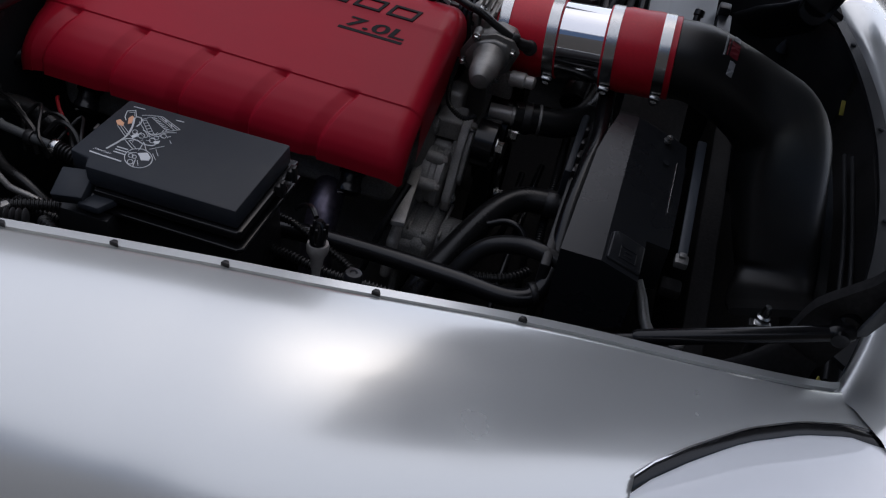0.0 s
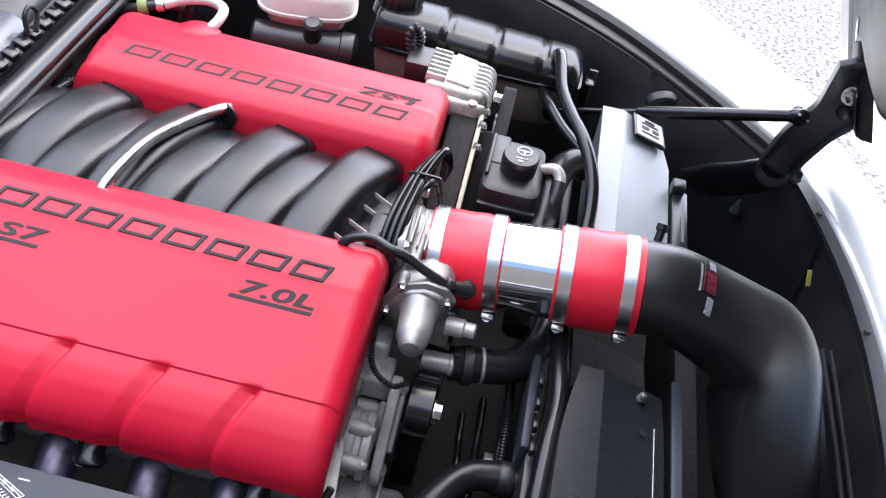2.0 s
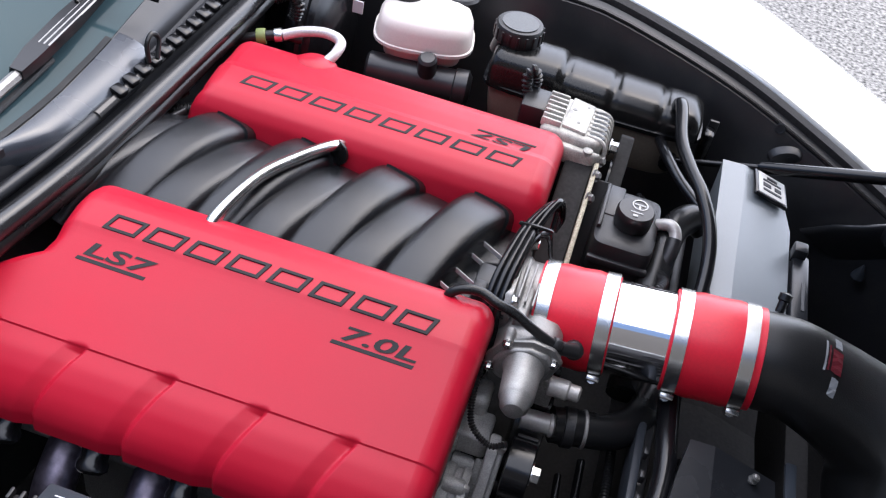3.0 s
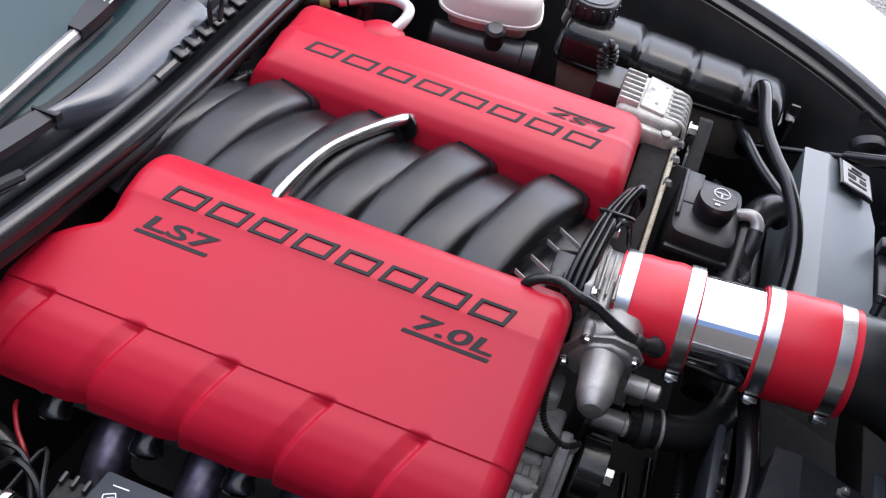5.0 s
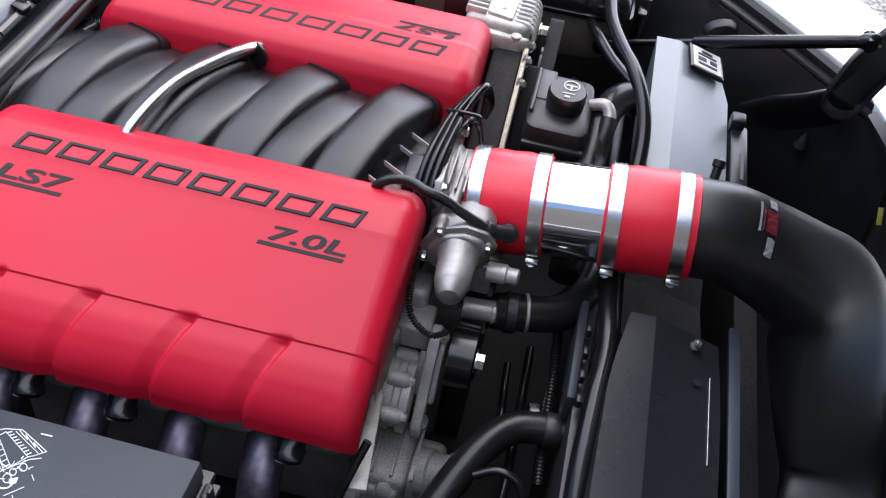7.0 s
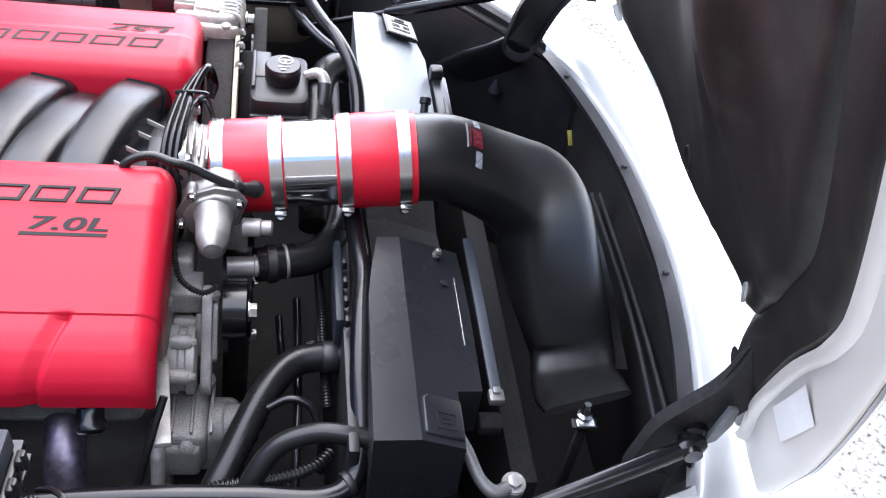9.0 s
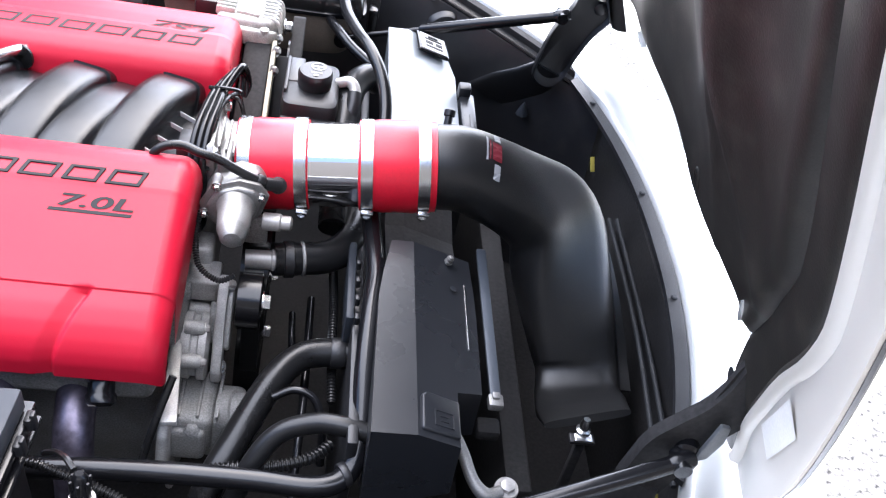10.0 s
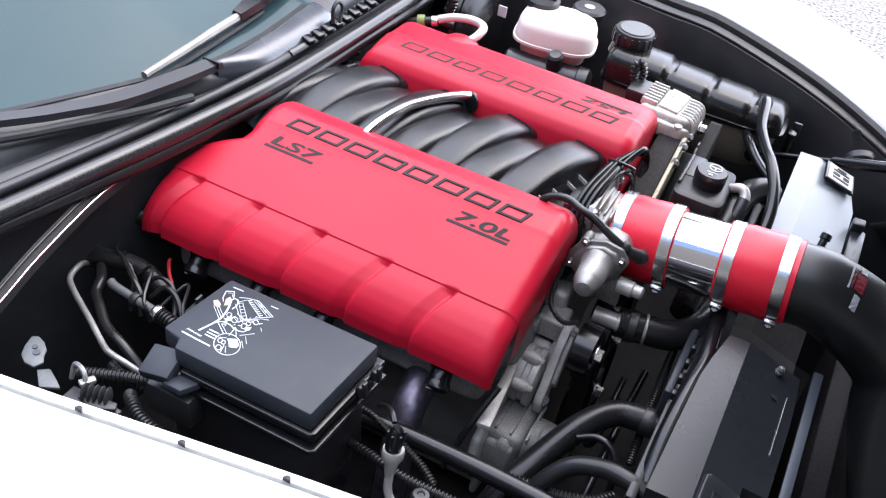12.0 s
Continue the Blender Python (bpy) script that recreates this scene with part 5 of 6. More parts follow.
hose("coolant_line", "glossy black coolant line from the expansion tank", [(0.349, 0.415, 0.768), (0.350, 0.404, 0.780), (0.353, 0.378, 0.783), (0.3607, 0.319, 0.7786), (0.379, 0.266, 0.777), (0.396, 0.2274, 0.776), (0.414, 0.18, 0.764), (0.422, 0.13, 0.744), (0.419, 0.05, 0.716), (0.414, -0.02, 0.706)], 0.0085, GLOSS)
hose("coolant_line", "glossy black coolant line from the expansion tank", [(0.340, 0.395, 0.72), (0.350, 0.345, 0.735), (0.372, 0.300, 0.735), (0.398, 0.262, 0.735), (0.412, 0.240, 0.738)], 0.0075, GLOSS)
hose("fan_hose", "thick black hose beside the steering reservoir", [(0.415, 0.245, 0.715), (0.398, 0.240, 0.724), (0.378, 0.205, 0.722), (0.370, 0.14, 0.705), (0.368, 0.06, 0.68), (0.368, -0.02, 0.66)], 0.019)
hose("heater_hose", "curved black hose ending at the radiator cover", [(0.425, -0.338, 0.656), (0.395, -0.332, 0.660), (0.362, -0.328, 0.656), (0.328, -0.334, 0.642), (0.304, -0.352, 0.612), (0.288, -0.372, 0.57)], 0.0110)
hose("thin_pipe", "thin bent dark metal pipe", [(0.318, -0.268, 0.62), (0.340, -0.262, 0.628), (0.362, -0.268, 0.624), (0.374, -0.285, 0.60), (0.378, -0.30, 0.55)], 0.0045, GLOSS)
hose("wire_loom", "black corrugated wire loom", [(0.262, -0.352, 0.598), (0.290, -0.350, 0.602), (0.330, -0.346, 0.604), (0.365, -0.335, 0.608), (0.385, -0.318, 0.612)], 0.0058, RUBBER, 0.0022, pitch=0.0045)
hose("wire_loom", "black corrugated wire loom", [(0.085, -0.435, 0.636), (0.125, -0.440, 0.64), (0.175, -0.446, 0.638), (0.24, -0.440, 0.632), (0.29, -0.43, 0.62)], 0.0052, RUBBER, 0.002, pitch=0.0045)
hose("wire_loom", "black corrugated wire loom", [(0.088, -0.395, 0.65), (0.110, -0.400, 0.652), (0.14, -0.405, 0.642), (0.18, -0.412, 0.628), (0.205, -0.424, 0.62)], 0.0042, RUBBER, 0.0018, pitch=0.004)
hose("wire_loom", "black corrugated wire loom", [(-0.105, -0.548, 0.690), (-0.092, -0.560, 0.699), (-0.068, -0.574, 0.700), (-0.025, -0.580, 0.695), (0.0, -0.578, 0.68)], 0.0065, RUBBER, 0.002, pitch=0.0045)
hose("wire_loom", "black corrugated wire loom", [(-0.17, -0.505, 0.66), (-0.15, -0.513, 0.665), (-0.125, -0.512, 0.66), (-0.10, -0.505, 0.65)], 0.005, RUBBER, 0.0018, pitch=0.004)
hose("wire_loom", "thin black corrugated loom under the intake", [(0.372, 0.135, 0.712), (0.380, 0.11, 0.722), (0.372, 0.085, 0.728), (0.356, 0.078, 0.718), (0.348, 0.09, 0.70)], 0.006, RUBBER, 0.0018, pitch=0.004)
hose("wire_loom", "thin black corrugated loom under the intake", [(0.332, 0.30, 0.69), (0.35, 0.265, 0.70), (0.365, 0.235, 0.70)], 0.004, RUBBER, 0.0014, pitch=0.004)
hose("wire_loom", "thin black corrugated loom", [(0.375, -0.02, 0.60), (0.378, -0.10, 0.61), (0.380, -0.17, 0.60), (0.384, -0.24, 0.585)], 0.005, RUBBER, 0.0016, pitch=0.004)
hose("oil_cooler_line", "glossy dark line in the bay", [(0.352, -0.05, 0.56), (0.352, -0.15, 0.58), (0.352, -0.25, 0.57), (0.35, -0.33, 0.52)], 0.005, GLOSS)
hose("oil_cooler_line", "glossy dark line in the bay", [(0.33, -0.08, 0.56), (0.332, -0.13, 0.57), (0.335, -0.17, 0.565), (0.33, -0.19, 0.54), (0.322, -0.18, 0.52)], 0.0045, GLOSS)
fit1 = thing("line_fitting", "bright metal line fitting", "fitting", (0.372, -0.185, 0.6))
part("nut", lathe([(0.010, 0), (0.010, 0.022), (0.007, 0.026), (0.007, 0.034)], V(0.366, -0.150, 0.585), (0.1, -1, 0.15), 6), STEEL, fit1)
fan = thing("radiator_fan_shroud", "black plastic radiator fan shroud", "fan shroud", (0.40, 0, 0.45))
part("panel", box((0.402, -0.03, 0.52), (0.012, 0.66, 0.30), 0.003), BLACK, fan)
part("panel_face", box((0.393, -0.13, 0.655), (0.010, 0.13, 0.05), 0.003), BOXLID, fan, "grey upper face")
for k in range(4):
    part("tab", box((0.400, -0.11 - 0.03 * k, 0.684), (0.006, 0.010, 0.012), 0.002), BLACK, fan)


def charge_port():
    c = thing("charge_port", "dull metal air-conditioning port with black ribbed plug", "service port", (0.165, -0.462, 0.64))
    part("stem", tube([(0.262, -0.476, 0.612), (0.238, -0.471, 0.618), (0.215, -0.468, 0.622), (0.194, -0.468, 0.620), (0.177, -0.471, 0.625), (0.169, -0.469, 0.640), (0.167, -0.465, 0.660)], 0.0048, n=6, seg=12), PIPEGREY, c)
    part("cup", lathe([(0.005, -0.022), (0.0065, -0.016), (0.0078, -0.004), (0.0118, 0.004), (0.0124, 0.012), (0.0115, 0.015), (0.0090, 0.015)], V(0.166, -0.463, 0.680), (-0.05, 0.15, 1), 20), PIPEGREY, c, "dull metal cup")
    pl = part("plug", lathe([(0.0090, 0), (0.0090, 0.014), (0.0075, 0.016), (0.0070, 0.026), (0.004, 0.030)], V(0.165, -0.462, 0.694), (-0.05, 0.2, 1), 12), GLOSS, c, "black ribbed plug")
    for k in range(6):
        part("rib", box((0, 0.0085, 0.010), (0.003, 0.003, 0.022), 0.001, Matrix.Translation((0.165, -0.460, 0.700)) @ pose(0, 0, 0, 0, 0, 60 * k)), RUBBER, pl)
    part("tether", tube([(0.158, -0.452, 0.722), (0.148, -0.44, 0.722), (0.135, -0.425, 0.708), (0.12, -0.41, 0.685)], 0.003, n=5, seg=8), RUBBER, c)
    return c


charge_port()


# ---- below the near cover ----
def coil(x):
    c = thing("spark_plug_lead", "black plug lead with metal heat shield below cover", "plug lead", (x, -0.305, 0.63), group="plug leads")
    part("boot", lathe([(0.012, 0), (0.0165, 0.004), (0.0165, 0.012), (0.0135, 0.015), (0.0135, 0.026), (0.0155, 0.029), (0.0155, 0.036), (0.010, 0.040)], V(x, -0.285, 0.665), (0.1, -0.75, -0.65), 18), GLOSS, c)
    part("shield", lathe([(0.0105, 0), (0.0115, 0.001), (0.0115, 0.004), (0.0105, 0.005)], V(x + 0.002, -0.311, 0.642), (0.1, -0.75, -0.65), 16), PIPEGREY, c, "dull shield ring")
    part("lead", tube([(x, -0.275, 0.672), (x - 0.012, -0.262, 0.680), (x - 0.02, -0.25, 0.690)], 0.004, n=4, seg=8), RED_HOSE, c, "dark red lead")
    return c


coil_one = coil(-0.208)
for dx in (0.094, 0.187, 0.352):
    copy_thing(coil_one, Matrix.Translation((dx - 0.208, -0.305, 0.63)))


def header(x):
    h = thing("exhaust_header", "heat-blued steel exhaust header pipe below cover", "exhaust pipe", (x, -0.28, 0.55), group="header pipes")
    part("pipe", tube([(x, -0.24, 0.62), (x + 0.004, -0.285, 0.612), (x + 0.008, -0.325, 0.585), (x + 0.012, -0.345, 0.53), (x + 0.012, -0.35, 0.44)], 0.021, n=6, seg=18), TITAN, h)
    return h


hd = header(-0.160)
for x in (-0.066, 0.03, 0.112):
    copy_thing(hd, Matrix.Translation((x, -0.28, 0.55)))
rocker = thing("rocker_cover", "black cast rocker cover under the red engine cover", "rocker cover", (-0.03, -0.24, 0.62))
part("casting", box((-0.03, -0.235, 0.645), (0.45, 0.10, 0.07), 0.015, None, 3), ALU_DARK, rocker)
rocker2 = thing("rocker_cover", "black cast rocker cover under the red engine cover", "rocker cover", (-0.01, 0.2, 0.62))
part("casting", box((-0.01, 0.185, 0.66), (0.44, 0.10, 0.08), 0.015, None, 3), ALU_DARK, rocker2)
dip = thing("dipstick_tube", "thin black dipstick tube at the engine's front corner", "dipstick", (0.19, -0.3, 0.6))
part("tube", tube([(0.215, -0.285, 0.66), (0.206, -0.305, 0.635), (0.196, -0.325, 0.60), (0.185, -0.34, 0.55)], 0.0045, n=5, seg=8), RUBBER, dip)
wires = thing("sensor_wire", "thin ribbed black wire below the throttle body", "wire", (0.22, -0.13, 0.7))
part("loom", tube([(0.215, -0.105, 0.735), (0.214, -0.130, 0.715), (0.222, -0.158, 0.700), (0.245, -0.172, 0.694), (0.262, -0.168, 0.700)], 0.0032, n=6, seg=8, ridge=0.001, pitch=0.003), RUBBER, wires)


# ---- rear corner beside the fuse box ----
hose("metal_pipe", "bent bright metal pipe at the firewall", [(-0.325, -0.372, 0.64), (-0.316, -0.393, 0.657), (-0.307, -0.420, 0.660), (-0.287, -0.436, 0.660), (-0.240, -0.462, 0.660), (-0.1965, -0.487, 0.660), (-0.182, -0.492, 0.660), (-0.163, -0.492, 0.657), (-0.13, -0.485, 0.64)], 0.0038, ALU)
hose("metal_pipe", "grey metal pipe with a clip", [(-0.262, -0.400, 0.662), (-0.253, -0.403, 0.661), (-0.212, -0.407, 0.660), (-0.172, -0.412, 0.660), (-0.15, -0.415, 0.655)], 0.0055, GREYPLATE, clamps=(((-0.218, -0.4065, 0.660), (1, -0.1, 0), 0.0090, 0.009, BLACK), ((-0.182, -0.411, 0.660), (1, -0.1, 0), 0.0105, 0.008, STEEL)))
hose("heater_hose", "black heater hose at the firewall", [(-0.30, -0.375, 0.65), (-0.282, -0.395, 0.652), (-0.272, -0.416, 0.650), (-0.252, -0.432, 0.650), (-0.223, -0.453, 0.648), (-0.19, -0.464, 0.645), (-0.15, -0.47, 0.62)], 0.0065)
hose("heater_hose", "black heater hose at the firewall", [(-0.36, -0.33, 0.66), (-0.32, -0.29, 0.67), (-0.27, -0.25, 0.67), (-0.24, -0.22, 0.66)], 0.014)
hose("heater_hose", "black heater hose at the firewall", [(-0.35, -0.37, 0.64), (-0.31, -0.36, 0.65), (-0.26, -0.35, 0.65), (-0.21, -0.36, 0.64)], 0.012)
hose("wire_loom", "black corrugated wire loom", [(-0.165, -0.562, 0.700), (-0.15, -0.556, 0.702), (-0.121, -0.541, 0.702), (-0.095, -0.529, 0.70)], 0.0065, RUBBER, 0.0018, pitch=0.004)
hose("red_lead", "thin red cable at the firewall", [(-0.236, -0.320, 0.655), (-0.230, -0.330, 0.660), (-0.216, -0.347, 0.660), (-0.201, -0.360, 0.657), (-0.192, -0.368, 0.645)], 0.0024, RED_WIRE)
for k in range(7):
    cw = thing("small_wire", "thin black wire in the dark rear corner", "wire", (-0.26, -0.38, 0.66), group="corner wires")
    part("strand", tube([(-0.31 + 0.02 * k, -0.33 - 0.012 * k, 0.655), (-0.285 + 0.018 * k, -0.36 - 0.010 * (k % 3), 0.672), (-0.25 + 0.016 * k, -0.375 - 0.012 * (k % 4), 0.668), (-0.225 + 0.016 * k, -0.41, 0.64)], 0.0022 + 0.0006 * (k % 3), n=5, seg=6), RUBBER, cw)
hose("wire_boot", "black ribbed boot on the grey metal pipe", [(-0.178, -0.4115, 0.660), (-0.160, -0.414, 0.659), (-0.142, -0.417, 0.655)], 0.0085, RUBBER, 0.0025, pitch=0.0045)
conn = thing("connector_block", "black multi-pin connector beside the fuse box", "connector", (-0.13, -0.40, 0.66))
part("body", box((-0.130, -0.394, 0.664), (0.034, 0.030, 0.034), 0.005), BAYDARK, conn)
for k in range(3):
    part("lock", box((-0.142 + 0.011 * k, -0.384, 0.684), (0.004, 0.012, 0.008), 0.0015), BLACK, conn)


def latch():
    t = thing("bonnet_latch", "steel bonnet latch with spring in the wing channel", "latch", (-0.10, -0.605, 0.73))
    part("plate", box((-0.10, -0.612, 0.732), (0.060, 0.030, 0.005), 0.002), BLACK, t)
    part("striker", tube([(-0.138, -0.592, 0.735), (-0.134, -0.589, 0.755), (-0.118, -0.594, 0.757), (-0.112, -0.600, 0.738)], 0.0026, n=5, seg=8), ALU, t)
    part("pivot_tab", prism([(-0.122, -0.600), (-0.114, -0.604), (-0.106, -0.590), (-0.113, -0.586)], 0.744, 0.750, 0.002), ALU, t, "bright latch tab")
    part("hook", prism([(-0.112, -0.612), (-0.092, -0.618), (-0.070, -0.606), (-0.074, -0.598), (-0.100, -0.602)], 0.738, 0.744, 0.002), BLACK, t, "latch hook")
    for k in range(5):
        part("spring_coil", lathe([(0.0085, 0), (0.0100, 0.0012), (0.0085, 0.0024)], V(-0.108 + 0.0055 * k, -0.607 + 0.002 * k, 0.746), (0.9, 0.3, 0.1), 16), BLACK, t)
    part("bracket", join(prism([(-0.210, -0.571), (-0.204, -0.567), (-0.194, -0.570), (-0.184, -0.577), (-0.180, -0.585), (-0.174, -0.592), (-0.178, -0.602), (-0.190, -0.602), (-0.200, -0.596), (-0.206, -0.585)], 0.733, 0.7365, 0.0012), prism([(-0.176, -0.600), (-0.158, -0.616), (-0.140, -0.606), (-0.150, -0.600), (-0.166, -0.592)], 0.728, 0.732, 0.001)), GREYPLATE, t, "dull zinc bracket plate")
    part("bracket_hole", join(lathe([(0.004, 0), (0.004, 0.001)], V(-0.189, -0.586, 0.7366), (0, 0, 1), 10), lathe([(0.003, 0), (0.003, 0.001)], V(-0.196, -0.581, 0.7366), (0, 0, 1), 10)), INK_DARK, t)
    return t


latch()


# ---- far side of the bay ----
def rounded(poly_scale, cx, cy, hx, hy, e=0.5, n=36):
    out = []
    for k in range(n):
        a = 2 * math.pi * k / n
        c, s = math.cos(a), math.sin(a)
        out.append((cx + poly_scale * hx * math.copysign(abs(c) ** e, c), cy + poly_scale * hy * math.copysign(abs(s) ** e, s)))
    return out


def stacked(levels, cx, cy, hx, hy, e=0.5, m=None):
    """A rounded tub: rows of height and scale."""
    bm = loft([[V(x, y, z) for x, y in rounded(k, cx, cy, hx, hy, e)] for z, k in levels])
    if m:
        bm.transform(m)
    return bm


def expansion_tank():
    t = thing("expansion_tank", "black topped coolant expansion tank with screw cap", "coolant tank", (0.23, 0.45, 0.66))
    m = pose(0.235, 0.442, 0, 0, 0, 1)
    part("lower_half", stacked([(0.655, 0.86), (0.665, 0.93), (0.700, 0.97), (0.722, 0.98)], 0, 0, 0.152, 0.046, 0.35, m), AMBER_TANK, t, "brown-stained translucent lower half")
    part("seam", stacked([(0.721, 1.0), (0.722, 1.04), (0.728, 1.04), (0.729, 1.0)], 0, 0, 0.152, 0.046, 0.35, m), GLOSS, t, "welded seam")
    rows = []
    for i in range(61):
        x = -0.150 + 0.302 * i / 60
        dip = max(math.exp(-((x - c) / 0.0042) ** 2) for c in (-0.048, 0.026, 0.096))
        end = min(1, (0.155 - abs(x)) / 0.016)
        top = lerp(x, (-0.15, -0.05, -0.045, 0.03, 0.15), (0.776, 0.774, 0.768, 0.764, 0.759)) - 0.0045 * dip - 0.016 * (1 - max(0, end) ** 0.5)
        hy = 0.044 - 0.0025 * dip - 0.006 * (1 - max(0, end) ** 0.5)
        rows.append([m @ V(x, -hy, 0.727), m @ V(x, -hy, top - 0.020), m @ V(x, -hy + 0.004, top - 0.010), m @ V(x, -hy + 0.014, top - 0.002), m @ V(x, -hy + 0.026, top), m @ V(x, hy - 0.02, top), m @ V(x, hy - 0.006, top - 0.006), m @ V(x, hy, top - 0.018), m @ V(x, hy, 0.727)])
    part("upper_half", loft(rows), TANKBLK, t, "glossy black upper half with moulded lobes", 75)
    cp = V(0.108, 0.456, 0.765)
    part("neck", lathe([(0.036, -0.01), (0.033, 0.004), (0.031, 0.012)], cp, seg=28), GLOSS, t)
    cap = part("cap", lathe([(0.034, 0.010), (0.0345, 0.012), (0.0345, 0.030), (0.032, 0.034), (0.020, 0.035)], cp, seg=36), BLACK, t, "ribbed black screw cap")
    for k in range(18):
        a = 2 * math.pi * k / 18
        part("cap_rib", box((0, 0, 0), (0.003, 0.004, 0.018), 0.001, Matrix.Translation(cp + V(0.0345 * math.cos(a), 0.0345 * math.sin(a), 0.021)) @ pose(0, 0, 0, 0, 0, math.degrees(a))), BLACK, cap)
    part("cap_face", lathe([(0.026, 0.0352), (0.026, 0.0358)], cp, seg=28), GREYPLATE, cap, "dull printed cap face")
    part("nipple", lathe([(0.009, -0.010), (0.009, 0.022), (0.011, 0.024), (0.011, 0.032)], V(0.350, 0.430, 0.748), (0, -0.6, 0.8), 14), GLOSS, t)
    part("tank_bracket", box((0.405, 0.45, 0.700), (0.016, 0.03, 0.05), 0.006), GLOSS, t)
    return t


expansion_tank()


def brake_reservoir():
    t = thing("brake_reservoir", "milky white brake fluid reservoir on black master cylinder", "brake reservoir", (-0.03, 0.46, 0.67))
    m = pose(-0.030, 0.478, 0, 0, 0, 12)
    part("tank", stacked([(0.690, 0.62), (0.700, 0.80), (0.722, 0.86), (0.724, 0.98), (0.729, 1.0), (0.734, 0.98), (0.750, 0.96), (0.762, 0.88), (0.768, 0.7)], 0, 0, 0.072, 0.056, 0.62, m), WHITE_TANK, t, "milky white translucent tank")
    part("tank_seam", stacked([(0.7225, 1.0), (0.7235, 1.035), (0.728, 1.035), (0.729, 1.0)], 0, 0, 0.072, 0.056, 0.62, m), WHITE_TANK, t)
    part("cap", join(lathe([(0.030, 0), (0.031, 0.003), (0.031, 0.012), (0.027, 0.016)], V(-0.075, 0.505, 0.764), seg=24), box((-0.075, 0.505, 0.782), (0.05, 0.012, 0.008), 0.003)), BLACK, t, "black cap")
    part("cap", lathe([(0.030, 0), (0.031, 0.003), (0.031, 0.010), (0.027, 0.014)], V(0.000, 0.545, 0.756), seg=24), BLACK, t, "black cap with pale symbol")
    part("cap_symbol", lathe([(0.010, 0), (0.010, 0.0008)], V(0.000, 0.545, 0.7702), seg=8), INK_GREY, t)
    part("master_cylinder", lathe([(0.020, 0), (0.024, 0.004), (0.024, 0.130), (0.027, 0.132), (0.027, 0.150), (0.018, 0.156)], V(-0.095, 0.418, 0.682), (1, 0.12, 0), 22), PAINTBLK, t, "black master cylinder")
    part("outlet", lathe([(0.014, 0), (0.014, 0.028), (0.010, 0.032)], V(-0.005, 0.420, 0.700), (0, -0.3, 1), 14), PAINTBLK, t)
    part("label", box((-0.128, 0.452, 0.752), (0.016, 0.002, 0.020), 0.0005, None), INK_WHITE, t, "small white label", 0)
    return t


brake_reservoir()
boost = thing("brake_booster", "round black brake booster at the firewall", "brake booster", (-0.16, 0.46, 0.68))
part("drum", lathe([(0.06, 0), (0.105, 0.012), (0.118, 0.03), (0.118, 0.055), (0.112, 0.06), (0.095, 0.075), (0.05, 0.085)], V(-0.225, 0.455, 0.69), (1, 0.08, 0), 40), GLOSS, boost)
part("rolled_rim", lathe([(0.118, 0), (0.123, 0.003), (0.123, 0.009), (0.118, 0.012)], V(-0.192, 0.458, 0.69), (1, 0.08, 0), 40), GLOSS, boost)
hose("vacuum_hose", "pale braided pipe from the red cover's boss", [(-0.102, 0.232, 0.786), (-0.090, 0.252, 0.798), (-0.092, 0.274, 0.803), (-0.115, 0.282, 0.804), (-0.142, 0.272, 0.803), (-0.165, 0.262, 0.796)], 0.0068, material("pale_braid", (0.55, 0.52, 0.52), 0.4, metal=0.3, grain=0.2, grain_scale=600))
hose("vacuum_hose", "black ribbed hose at the firewall", [(-0.178, 0.33, 0.78), (-0.175, 0.335, 0.80), (-0.188, 0.335, 0.812), (-0.206, 0.325, 0.805)], 0.0085, RUBBER, 0.002, pitch=0.0045)
hose("fuel_line", "black line with pale fitting at the firewall", [(-0.235, 0.262, 0.765), (-0.205, 0.272, 0.775), (-0.175, 0.285, 0.780), (-0.150, 0.292, 0.778)], 0.007, RUBBER, clamps=(((-0.200, 0.274, 0.776), (1, 0.35, 0.2), 0.0105, 0.012, material("green_clip", (0.16, 0.2, 0.06), 0.5)), ((-0.180, 0.283, 0.779), (1, 0.4, 0.2), 0.0095, 0.010, STEEL)))
hose("rear_line", "black lines behind the intake", [(-0.235, 0.13, 0.765), (-0.240, 0.08, 0.775), (-0.238, 0.04, 0.782), (-0.245, -0.02, 0.78), (-0.255, -0.07, 0.765)], 0.006, GLOSS)
hose("rear_line", "black lines behind the intake", [(-0.222, 0.10, 0.76), (-0.232, 0.05, 0.768), (-0.250, 0.0, 0.768), (-0.262, -0.06, 0.75)], 0.005, RUBBER)
hose("rear_line", "black ribbed loom behind the intake", [(-0.21, 0.12, 0.755), (-0.235, 0.105, 0.755), (-0.26, 0.09, 0.75)], 0.0065, RUBBER, 0.0018, pitch=0.004)


